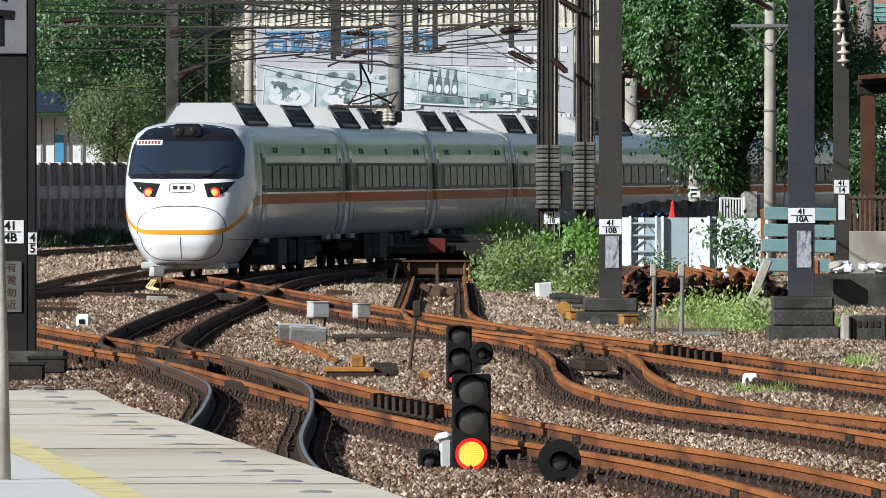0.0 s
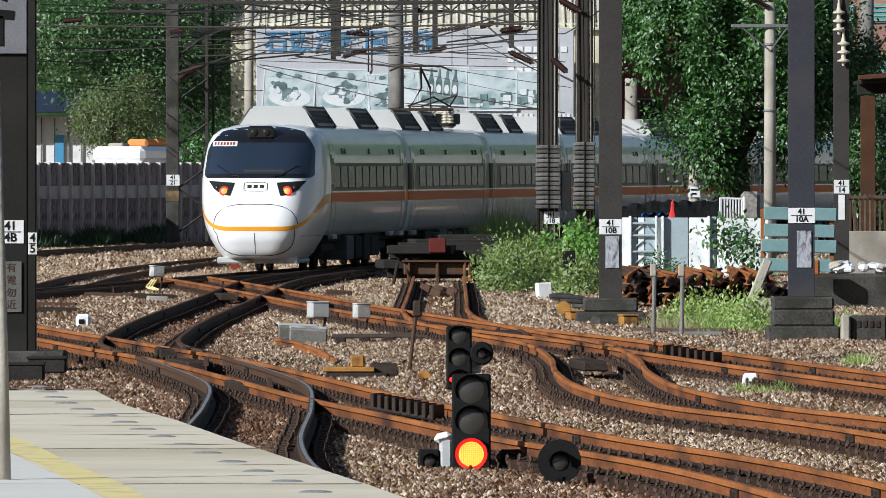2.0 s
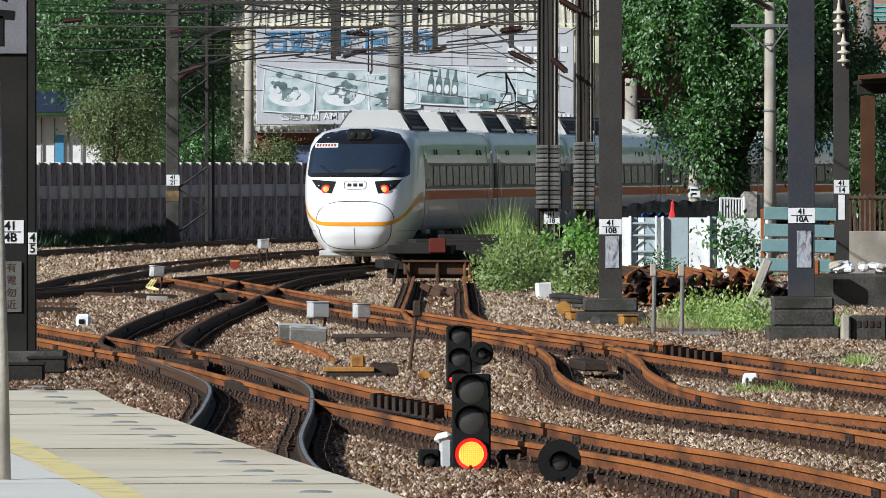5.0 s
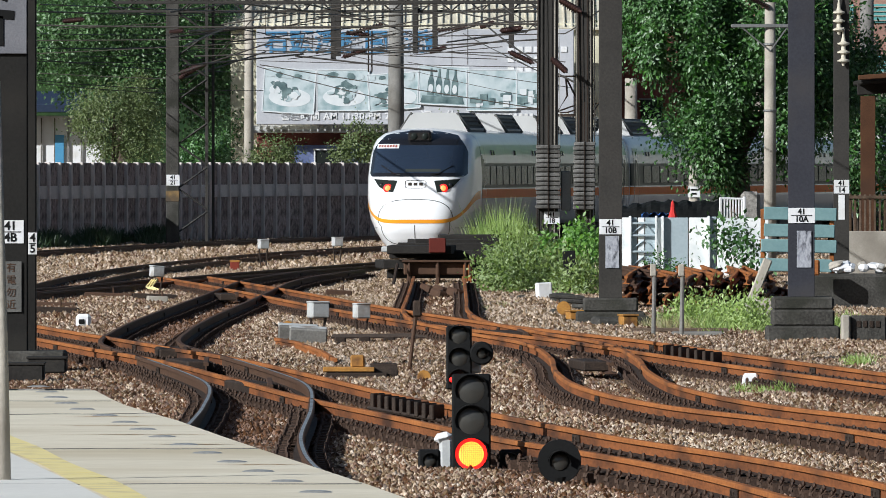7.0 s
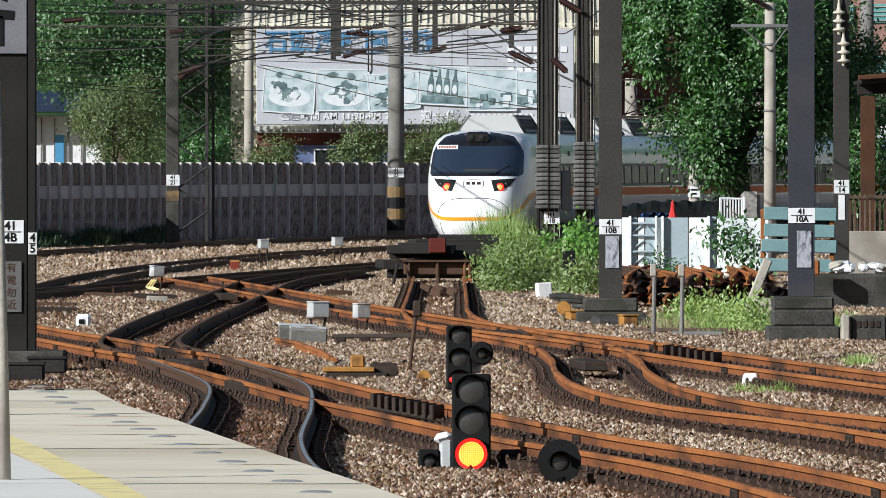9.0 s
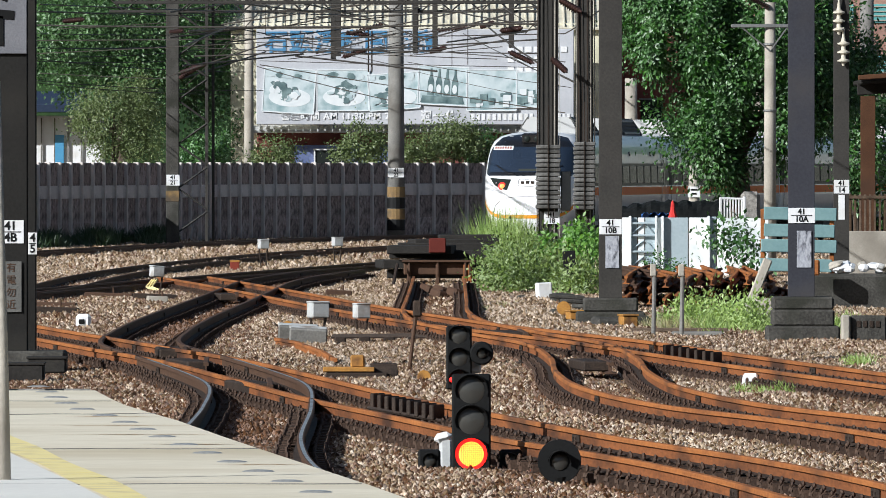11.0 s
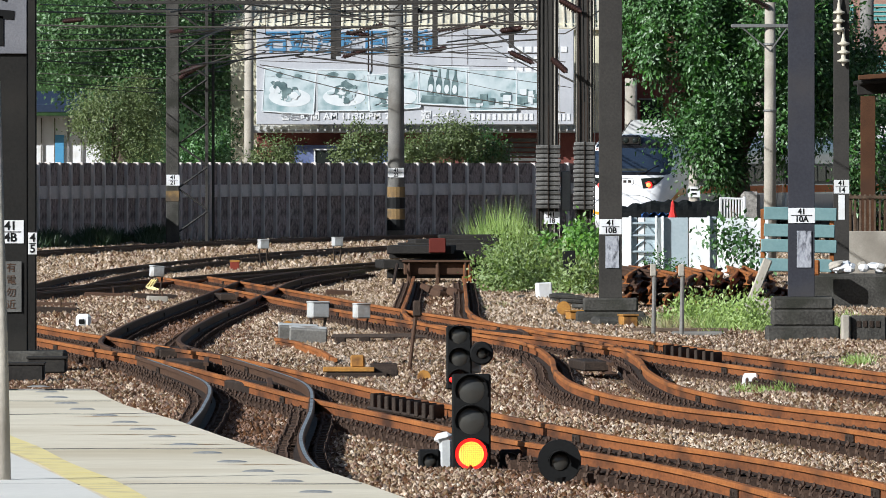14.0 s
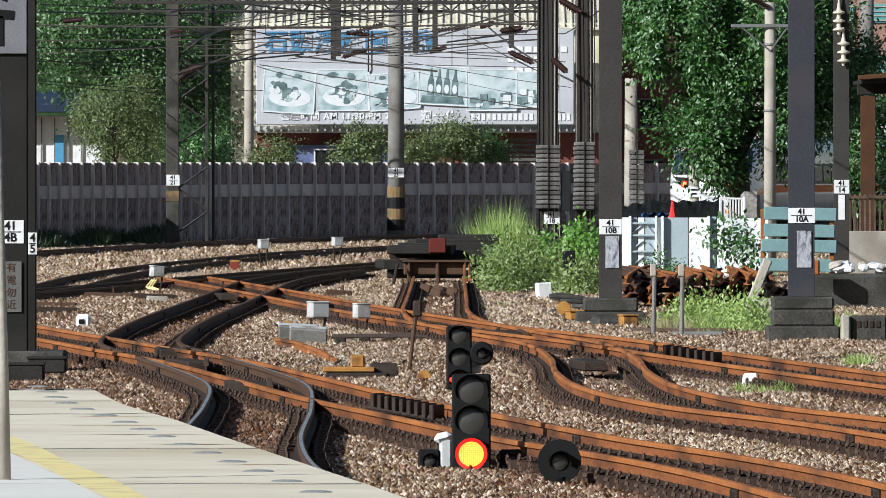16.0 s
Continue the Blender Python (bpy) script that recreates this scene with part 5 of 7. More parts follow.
insulator((-0.47, 402, 6.54), (0.12, 401, 6.69), r=0.085)
insulator((-9.49, 400, 7.19), (-8.98, 399, 7.25), r=0.085)
insulator((-12.55, 380, 7.33), (-11.78, 379, 7.39), r=0.085)
insulator((7.87, 295, 6.87), (8.34, 294.8, 6.61), r=0.075)
insulator((1.63, 330, 6.43), (2.27, 329, 6.50), r=0.085)
wire((-1.08, 400, 6.80), (-5.27, 392, 6.19), 0.016, label="steel cantilever tube or stay of the overhead line")
wire((-6.35, 380, 7.13), (-7.99, 362, 6.80), 0.03, label="steel cantilever tube or stay of the overhead line")
wire((-4.60, 380, 6.25), (-8.29, 367, 5.75), 0.03, label="steel cantilever tube or stay of the overhead line")
wire((-6.53, 400, 8.33), (-9.13, 385, 7.69), 0.028, label="steel cantilever tube or stay of the overhead line")
wire((-4.47, 400, 7.91), (-8.44, 371, 8.00), 0.028, label="steel cantilever tube or stay of the overhead line")
wire((-8.07, 420, 7.71), (-2.95, 415, 8.36), 0.028, label="steel cantilever tube or stay of the overhead line")
wire((-6.12, 340, 6.85), (-3.91, 324, 7.04), 0.012, label="steel cantilever tube or stay of the overhead line")
wire((-4.86, 380, 6.19), (-0.18, 340, 5.36), 0.03, label="steel cantilever tube or stay of the overhead line")
wire((-3.90, 400, 7.13), (-4.96, 388, 6.69), 0.016, label="steel cantilever tube or stay of the overhead line")
wire((2.41, 420, 6.57), (3.33, 386, 5.66), 0.012, label="steel cantilever tube or stay of the overhead line")
wire((-1.38, 380, 6.51), (1.06, 362, 6.98), 0.028, label="steel cantilever tube or stay of the overhead line")
wire((-2.18, 380, 7.33), (-0.47, 356, 6.44), 0.028, label="steel cantilever tube or stay of the overhead line")
wire((-4.57, 400, 6.68), (-0.90, 392, 5.83), 0.012, label="steel cantilever tube or stay of the overhead line")
wire((3.07, 420, 7.46), (0.14, 399, 6.84), 0.03, label="steel cantilever tube or stay of the overhead line")
wire((-0.80, 420, 8.30), (-5.81, 402, 7.59), 0.016, label="steel cantilever tube or stay of the overhead line")
wire((2.43, 340, 6.48), (2.69, 312, 6.63), 0.016, label="steel cantilever tube or stay of the overhead line")
wire((-6.18, 340, 6.73), (-6.84, 304, 5.72), 0.028, label="steel cantilever tube or stay of the overhead line")
wire((-2.67, 400, 7.72), (-4.92, 364, 7.81), 0.028, label="steel cantilever tube or stay of the overhead line")
wire((-6.24, 420, 7.54), (-2.83, 413, 8.17), 0.028, label="steel cantilever tube or stay of the overhead line")
wire((-4.12, 420, 7.09), (-1.62, 394, 7.18), 0.016, label="steel cantilever tube or stay of the overhead line")
wire((-1.63, 420, 8.59), (1.72, 386, 8.37), 0.028, label="steel cantilever tube or stay of the overhead line")
wire((1.09, 420, 7.21), (3.36, 389, 7.21), 0.028, label="steel cantilever tube or stay of the overhead line")
wire((2.33, 420, 8.24), (3.30, 382, 7.02), 0.016, label="steel cantilever tube or stay of the overhead line")
wire((-2.01, 380, 7.72), (2.05, 349, 7.59), 0.016, label="steel cantilever tube or stay of the overhead line")
wire((-1.21, 420, 6.59), (2.13, 414, 6.84), 0.016, label="steel cantilever tube or stay of the overhead line")
wire((-6.16, 400, 7.42), (-9.32, 393, 6.93), 0.03, label="steel cantilever tube or stay of the overhead line")
wire((-14.08, 400, 5.44), (-7.97, 420, 5.17), 0.014, sag=0.1)
wire((-14.08, 400, 7.91), (-6.32, 420, 8.20), 0.014, sag=0.1)
wire((-14.08, 400, 6.66), (-7.45, 420, 7.03), 0.014, sag=0.1)
wire((-14.08, 400, 6.34), (-8.17, 420, 6.84), 0.014, sag=0.1)
wire((-14.08, 400, 6.19), (-7.56, 420, 6.51), 0.014, sag=0.1)
wire((-14.08, 400, 5.52), (-6.55, 420, 5.30), 0.014, sag=0.1)
wire((-14.08, 400, 6.27), (-7.19, 420, 5.98), 0.014, sag=0.1)
wire((-14.08, 400, 6.66), (-7.70, 420, 7.07), 0.014, sag=0.1)
thing("hanger", "dark vertical hanger rod of the overhead line", "hanger", Geo().tube([(-2.59, 400, 7.34), (-2.59, 400, 5.82)], 0.028, 5), IRON)
thing("hanger", "dark vertical hanger rod of the overhead line", "hanger", Geo().tube([(-2.47, 400, 7.25), (-2.47, 400, 5.82)], 0.028, 5), IRON)
thing("hanger", "dark vertical hanger rod of the overhead line", "hanger", Geo().tube([(-6.46, 420, 8.51), (-6.46, 420, 7.38)], 0.015, 5), IRON)
thing("hanger", "dark vertical hanger rod of the overhead line", "hanger", Geo().tube([(-5.74, 420, 8.37), (-5.74, 420, 7.58)], 0.015, 5), IRON)
thing("hanger", "dark vertical hanger rod of the overhead line", "hanger", Geo().tube([(0.86, 400, 7.44), (0.86, 400, 6.07)], 0.015, 5), IRON)
thing("hanger", "dark vertical hanger rod of the overhead line", "hanger", Geo().tube([(0.31, 400, 7.74), (0.31, 400, 6.01)], 0.015, 5), IRON)
thing("hanger", "dark vertical hanger rod of the overhead line", "hanger", Geo().tube([(-0.93, 432, 8.78), (-0.93, 432, 7.73)], 0.015, 5), IRON)

# ---- restaurant with billboard ----
CREAM = surface("cream wall paint", (0.62, 0.58, 0.42), (0.72, 0.68, 0.52), 0.8, 1.0, 0.1, 10.0, stain=(0.5, 0.46, 0.33))
MAROON = surface("dull maroon wall", (0.15, 0.05, 0.04), (0.20, 0.075, 0.06), 0.85, 1.5, 0.2, 12.0, stain=(0.1, 0.04, 0.035))
BLUEWALL = surface("dull blue wall", (0.09, 0.12, 0.24), (0.13, 0.16, 0.29), 0.8, 1.5, 0.1, 12.0)
SHEET = surface("pale corrugated sheet", (0.62, 0.58, 0.46), (0.72, 0.68, 0.55), 0.6, 1.0, 0.05, 10.0, stain=(0.5, 0.46, 0.36))
BOARD = surface("pale billboard sheet", (0.46, 0.47, 0.50), (0.53, 0.54, 0.57), 0.6, 0.5, 0.03, 10.0, stain=(0.42, 0.43, 0.46))
PHOTO = surface("faded photo print", (0.62, 0.68, 0.70), (0.36, 0.46, 0.48), 0.6, 0.55, 0.0, 1.6, stain=(0.22, 0.33, 0.35), stain_scale=1.1)
PHOTO_DARK = surface("dark part of photo print", (0.05, 0.09, 0.10), (0.22, 0.30, 0.30), 0.6, 1.2, 0.0, 3.0)
PHOTO_WHITE = surface("white dish in photo print", (0.62, 0.66, 0.68), (0.72, 0.75, 0.76), 0.6, 1.0, 0.0, 3.0)


def lettering(txt, size, loc, mat, parent, spread=1.0, bold=0.0):
    c = bpy.data.curves.new("lettering", "FONT")
    c.body, c.size, c.extrude, c.offset, c.space_character = txt, size, 0.02, bold, spread
    c.align_y = "CENTER"
    c.materials.append(mat)
    ob = new("lettering", c)
    ob.parent = parent
    ob.matrix_basis = pose(*loc, 90, 0, 0)
    return ob


def restaurant():
    root = thing("restaurant", "cream and maroon restaurant with a pale roof behind the fence", "building")
    part("wall", Geo().box((-0.9, 526, 4.4), (17.4, 10, 9.2), 0.05), CREAM, root, "cream rendered wall")
    part("lower_wall", Geo().box((-0.5, 520.9, 1.9), (15.8, 0.3, 4.3), 0.03), MAROON, root, "maroon lower front")
    part("blue_wall", Geo().box((-4.4, 520.6, 1.5), (4.6, 0.3, 4.0), 0.03), BLUEWALL, root, "blue shop front")
    w = part("window", Geo().box((-5.2, 520.4, 2.9), (1.15, 0.1, 0.75), 0.02), CAR_GLASS, root)
    part("window_frame", Geo().box((-5.2, 520.36, 3.3), (1.3, 0.12, 0.07)).box((-5.8, 520.36, 2.9), (0.07, 0.12, 0.8)).box((-4.6, 520.36, 2.9), (0.07, 0.12, 0.8)), WHITE, w)
    for k in range(7):
        part("shutter_slat", Geo().box((3.8, 520.7, 2.4 + 0.22 * k), (2.0, 0.12, 0.15), 0.02), UNDER_L, root)
    a = part("awning", Geo().box((-1.2, 519.9, 4.22), (15.2, 1.0, 0.14), 0.02, rot=(12, 0, 0)), GREYBOX, root, "grey corrugated awning")
    for k in range(46):
        part("awning_rib", Geo().box((-8.6 + 0.33 * k, 519.6, 4.26), (0.06, 1.0, 0.12), 0.01, rot=(12, 0, 0)), GREYBOX, a)
    r = part("roof", Geo().box((-0.9, 523.6, 9.65), (18.0, 6.2, 0.12), 0.02, rot=(17, 0, 0)), SHEET, root, "pale corrugated roof")
    for k in range(52):
        part("roof_rib", Geo().box((-9.7 + 0.345 * k, 523.6, 9.74), (0.07, 6.2, 0.1), 0.01, rot=(17, 0, 0)), SHEET, r)
    b = thing("billboard", "pale restaurant billboard with blue characters and faded food photos", "billboard")
    part("board", Geo().box((-1.25, 519.0, 6.56), (14.3, 0.25, 4.3), 0.03), BOARD, b)
    fy = 518.86
    lettering("石頭溪庭園餐廳", 1.08, (-8.05, fy, 8.08), SIGN_BLUE, b, 1.08, 0.025)
    white = WHITE
    lettering("營業時間 AM 11:30-PM 22", 0.42, (-7.3, fy, 4.78), white, b, 1.12, 0.008)
    lettering("週一休", 0.5, (-1.0, fy, 4.78), white, b, 1.2, 0.01)
    for k in range(12):
        part("bar", Geo().box((1.35 + 0.24 * k, fy, 4.76), (0.14, 0.03, 0.3)), white, b)
    for k in range(7):
        part("bar", Geo().box((4.45 + 0.2 * k, fy, 4.76), (0.12, 0.03, 0.3)), white, b)
    for k, (zz, n) in enumerate(((8.05, 7), (7.6, 6), (7.15, 5), (6.75, 6), (6.35, 6))):
        for i in range(n):
            part("bar", Geo().box((3.05 + 0.4 * i, fy, zz - 0.25), (0.28, 0.03, 0.26)), white, b)
    photos = [(-6.93, 5.94, 2.31, 1.98, 3.5), (-4.50, 5.96, 2.34, 1.83, 0), (-2.21, 5.91, 2.29, 1.63, -4), (0.00, 6.17, 2.24, 1.73, 3), (2.19, 5.96, 2.24, 1.83, 0), (3.89, 5.99, 1.17, 1.58, 0)]
    for i, (cx, cz, w, h, tilt) in enumerate(photos):
        p = part("photo", Geo().box((0, 0, 0), (w, 0.05, h), 0.01), PHOTO, b, "faded teal food photo", at=pose(cx, 518.84 - 0.012 * i, cz, 0, tilt, 0))
        rim = Geo()
        for s in (-1, 1):
            rim.box((s * w / 2, -0.03, 0), (0.05, 0.02, h)).box((0, -0.03, s * h / 2), (w, 0.02, 0.05))
        part("photo_border", rim, PHOTO_WHITE, p)

        def blob(ox, oz, rx, rz, mat, dy, seed, name="photo_shape"):
            q = random.Random(seed)
            pts = [(ox + rx * math.cos(t) * q.uniform(0.75, 1.15), -0.03 - dy, oz + rz * math.sin(t) * q.uniform(0.75, 1.15)) for t in np.linspace(0, math.tau, 18, endpoint=False)]
            part(name, Geo().add(pts, [tuple(range(18))[::-1]]), mat, p)

        if i < 3:
            part("photo_shape", Geo().add([(0.05 + 0.95 * math.cos(t), -0.034, -0.3 + 0.42 * math.sin(t)) for t in np.linspace(0, math.tau, 28, endpoint=False)], [tuple(range(28))[::-1]]), PHOTO_WHITE, p, "pale dish")
            q = random.Random(i * 7 + 2)
            for k in range(26):
                a, d = q.uniform(0, math.tau), q.random() ** 0.6
                blob((-0.2, 0.05, -0.3)[i] + 0.62 * d * math.cos(a), (0.0, -0.1, -0.2)[i] + 0.42 * d * math.sin(a), q.uniform(0.07, 0.26), q.uniform(0.06, 0.2), q.choice([PHOTO_DARK, PHOTO_DARK, PHOTO, PHOTO_WHITE]), 0.008 + 0.0012 * k, i * 50 + k)
            for k in range(5):
                blob(-0.9 + 0.42 * k, 0.62 + 0.12 * q.random(), q.uniform(0.08, 0.3), q.uniform(0.08, 0.22), PHOTO_DARK if k % 2 else PHOTO, 0.009 + 0.001 * k, i * 50 + 30 + k)
        elif i == 3:
            for k in range(4):
                part("photo_shape", Geo().add([(-0.55 + 0.36 * k + u * 0.14, -0.04, v) for u, v in ((-1, -0.45), (1, -0.45), (1, 0.15), (0.35, 0.45), (0.3, 0.75), (-0.3, 0.75), (-0.35, 0.45), (-1, 0.15))], [tuple(range(8))]), PHOTO_DARK, p, "dark bottle shape")
                part("photo_shape", Geo().add([(-0.55 + 0.36 * k + 0.11 * math.cos(t), -0.044, -0.15 + 0.2 * math.sin(t)) for t in np.linspace(0, math.tau, 12, endpoint=False)], [tuple(range(12))[::-1]]), PHOTO_WHITE, p, "pale bottle label")
            part("photo_shape", Geo().add([(-1.0, -0.036, -0.8), (1.0, -0.036, -0.8), (0.9, -0.036, -0.48), (-0.9, -0.036, -0.48)], [(0, 1, 2, 3)]), PHOTO_DARK, p)
        else:
            q = random.Random(i)
            for k in range(12):
                xx, zz = q.uniform(-0.9, 0.85) * w / 2.2, q.uniform(-0.75, -0.1) * h / 2
                part("photo_shape", Geo().box((xx, -0.032 - 0.003 * k, zz), (q.uniform(0.1, 0.4), 0.012, q.uniform(0.12, 0.3))), PHOTO_DARK if k % 3 else PHOTO_WHITE, p)


restaurant()


def brick_block():
    root = thing("brick_building", "dark red brick building behind the masts", "building")
    part("wall", Geo().box((10.2, 535, 4.5), (8.6, 8, 9.4), 0.04), MAROON, root)
    for zz in (2.2, 5.0, 7.6):
        for xx in (7.2, 9.6, 12.0):
            w = part("window", Geo().box((xx, 530.96, zz), (1.0, 0.1, 1.2), 0.02), CAR_GLASS, root)
            part("window_frame", Geo().box((xx, 530.93, zz + 0.63), (1.15, 0.1, 0.08)).box((xx, 530.93, zz - 0.63), (1.15, 0.14, 0.08)), CONCRETE, w)
    root = thing("grey_building", "pale grey concrete building behind the tree", "building")
    part("wall", Geo().box((17.5, 520, 2.9), (7.5, 8, 6.4), 0.04), CONCRETE_L, root)
    part("roof", Geo().box((17.5, 520, 6.2), (8.0, 8.6, 0.2), 0.04), CONCRETE, root)
    root = thing("brick_building", "tall pale red brick building with teal louvres", "building")
    part("wall", Geo().box((20.0, 560, 6.5), (11, 8, 13.5), 0.04), surface("weathered pink brick", (0.30, 0.17, 0.13), (0.40, 0.25, 0.20), 0.9, 1.5, 0.4, 6.0, stain=(0.2, 0.12, 0.10)), root)
    for zz in (7.4, 9.9):
        for xx in (16.6, 19.0, 21.4):
            w = part("louvre", Geo().box((xx, 555.95, zz), (1.6, 0.12, 0.9), 0.02), surface("teal louvre", (0.10, 0.30, 0.30), (0.14, 0.36, 0.35), 0.6), root)
            for k in range(4):
                part("slat", Geo().box((xx, 555.86, zz - 0.33 + 0.22 * k), (1.6, 0.06, 0.05)), CONCRETE_L, w)
    root = thing("house", "low white and blue sheet-metal house behind the fence", "house")
    part("wall", Geo().box((-18.5, 540, 2.3), (5.2, 4, 5.2), 0.03), WHITE, root, "white sheet wall")
    for k in range(7):
        part("panel", Geo().box((-20.6 + 0.62 * k, 537.9, 2.5), (0.06, 0.1, 4.6), 0.01), CONCRETE, root)
    part("door", Geo().box((-17.9, 537.9, 2.9), (0.42, 0.1, 2.2), 0.01), surface("bright blue sheet", (0.06, 0.25, 0.45), (0.09, 0.3, 0.5), 0.5), root, "blue door panel")
    part("roof", Geo().box((-18.5, 539, 5.55), (6.2, 6, 0.4), 0.03, rot=(6, 0, 0)), surface("dark blue roof sheet", (0.02, 0.03, 0.06), (0.03, 0.045, 0.08), 0.6), root, "dark blue roof sheet")


brick_block()
# plain distance: wooded slope behind everything
bd = Geo()
for i in range(41):
    xx = -140 + 7 * i
    bd.v += [(xx, 690 - abs(i - 20) * 1.5, -0.3), (xx, 700 - abs(i - 20) * 1.5, 30 + 4 * noise.noise((i * 0.35, 0, 0)))]
bd.f = [(2 * i, 2 * i + 2, 2 * i + 3, 2 * i + 1) for i in range(40)]
bd.m = [0] * 40
tagged(thing("backdrop", "dark wooded slope in the distance", "hillside", bd, surface("distant woods", (0.02, 0.045, 0.018), (0.05, 0.09, 0.03), 0.95, 0.25, 1.0, 1.2)), kind="structure")


# ---- signals ----
LENS_DARK = paint("unlit signal lens", (0.05, 0.048, 0.043), 0.3, 0.2)
LENS_RED = glowing("lit red lens core", (1.0, 0.30, 0.03), 2.6)
LENS_RIM = glowing("lit red lens rim", (1.0, 0.015, 0.01), 1.4)


def lens(root, x, y, z, r, lit=False, hood=0.09):
    """Round lens with a hood over its upper half; y is the housing's front."""
    if lit:
        p = part("lens", Geo().lathe([(0.001, 0.03), (r * 0.6, 0.022), (r * 0.84, 0.008)], (x, y, z), (0, -1, 0), 24), LENS_RED, root, "glowing red signal lens", smooth=True)
        part("lens_rim", Geo().lathe([(r * 0.83, 0.009), (r * 1.05, 0.004), (r * 1.06, 0.0)], (x, y, z), (0, -1, 0), 24), LENS_RIM, p, "red glow of the lens edge")
        g = Geo()
        for k in range(-5, 6):
            w = math.sqrt(max(0.01, 1 - (k / 6.2) ** 2)) * r * 0.8
            g.box((x, y - 0.031, z + k * r * 0.13), (w * 2, 0.003, r * 0.016))
            g.box((x + k * r * 0.13, y - 0.031, z), (r * 0.016, 0.003, w * 2))
        part("lens_ribs", g, LENS_RIM, p, "fine lens ribs")["kind"] = "stuff"
    else:
        p = part("lens", Geo().lathe([(0.001, 0.02), (r * 0.6, 0.016), (r * 0.9, 0.0)], (x, y, z), (0, -1, 0), 24), LENS_DARK, root, "unlit signal lens", smooth=True)
    arc = [radians(a) for a in range(-20, 201, 10)]
    g = Geo()
    for a in arc:
        for d, rr in ((0, 1.08), (hood * (0.35 + 0.65 * max(0, math.sin(a))), 1.08), (hood * (0.35 + 0.65 * max(0, math.sin(a))), 1.15), (0, 1.15)):
            g.v.append((x + math.cos(a) * r * rr, y - d, z + math.sin(a) * r * rr))
    g.f = [(4 * i + j, 4 * i + (j + 1) % 4, 4 * i + 4 + (j + 1) % 4, 4 * i + 4 + j) for i in range(len(arc) - 1) for j in range(4)]
    g.m = [0] * len(g.f)
    part("hood", g, BLACK, root)


def signal_head(x, y, z0, z1, w, lights, label):
    root = thing("railway_signal", label, "railway signal")
    part("housing", Geo().box((x, y, (z0 + z1) / 2), (w, 0.05, z1 - z0), 0.015).box((x, y + 0.13, (z0 + z1) / 2), (w * 0.72, 0.22, (z1 - z0) * 0.94), 0.03), BLACK, root, "matt black housing")
    for zz, r, lit in lights:
        lens(root, x, y - 0.026, zz, r, lit)
    return root


s = signal_head(0.257, 104.8, -0.19, 0.685, 0.355, [(0.535, 0.135, False), (0.255, 0.135, False), (-0.045, 0.138, True)], "black three-lens ground signal showing a bright red light")
part("bracket", Geo().box((0.21, 104.85, 0.5), (0.03, 0.08, 0.1), 0.01), BLACK, s)
part("foot", Geo().box((0.257, 104.95, -0.22), (0.3, 0.3, 0.1), 0.02), IRON, s)
s = signal_head(0.155, 112, 0.40, 1.02, 0.25, [(0.93, 0.092, False), (0.71, 0.092, False), (0.50, 0.092, False)], "smaller black signal head behind the ground signal")
part("pole", Geo().tube([(0.2, 112.2, -0.25), (0.2, 112.2, 0.6)], 0.045, 10), STEEL, s)
part("side_lamp", Geo().lathe([(0.001, 0.0), (0.10, 0.0), (0.115, 0.02), (0.115, 0.06), (0.05, 0.12)], (0.375, 111.9, 0.755), (0, 1, 0), 20), BLACK, s, "round black side lamp")
lens(s, 0.375, 111.89, 0.755, 0.055)
part("lit_lamp", Geo().lathe([(0.001, 0.02), (0.02, 0.015), (0.028, 0.0)], (0.088, 111.9, 0.50), (0, -1, 0), 12), LENS_RIM, s, "small red light")
part("bracket", Geo().box((0.29, 112.1, 0.66), (0.16, 0.06, 0.2), 0.02), GREYBOX, s)
for x in (-0.125, 0.617):
    s = thing("shunting_lamp", "small square black ground lamp in the ballast", "ground lamp", group="ground lamps")
    part("case", Geo().box((x, 105.1, -0.10), (0.205, 0.16, 0.18), 0.02), BLACK, s)
    lens(s, x, 105.01, -0.11, 0.065, hood=0.08)
    part("foot", Geo().box((x, 105.1, -0.22), (0.12, 0.12, 0.08), 0.01), IRON, s)
s = thing("disc_signal", "round black disc signal on a short tapered stem", "railway signal")
part("disc", Geo().lathe([(0.001, 0.0), (0.186, 0.0), (0.19, 0.015), (0.186, 0.04), (0.001, 0.05)], (1.007, 99.7, 0.02), (0, 1, 0), 32), BLACK, s)
lens(s, 1.007, 99.69, 0.02, 0.085, hood=0.12)
part("stem", Geo().tube([(1.01, 99.75, -0.12), (1.02, 99.75, -0.24)], [0.075, 0.03], 10), BLACK, s)
s = thing("white_cover", "white plastic-wrapped box beside the ground signal", "cover")
part("box", Geo().box((0.03, 105.5, -0.06), (0.13, 0.2, 0.3), 0.03), GREYBOX, s)
part("hood", Geo().box((0.0, 105.5, 0.09), (0.17, 0.24, 0.09), 0.04, rot=(0, -14, 0)), WHITE, s, "crumpled white cover")


s = thing("litter", "crumpled white plastic litter beside the rail", "litter")
for k in range(4):
    part("scrap", Geo().box((1.52 + 0.045 * k, 104.5 - 0.2 * k, -0.12 + 0.012 * (k % 2)), (0.06, 0.12, 0.05), 0.018, rot=(20 * k, 15, 40 * k)), WHITE, s)

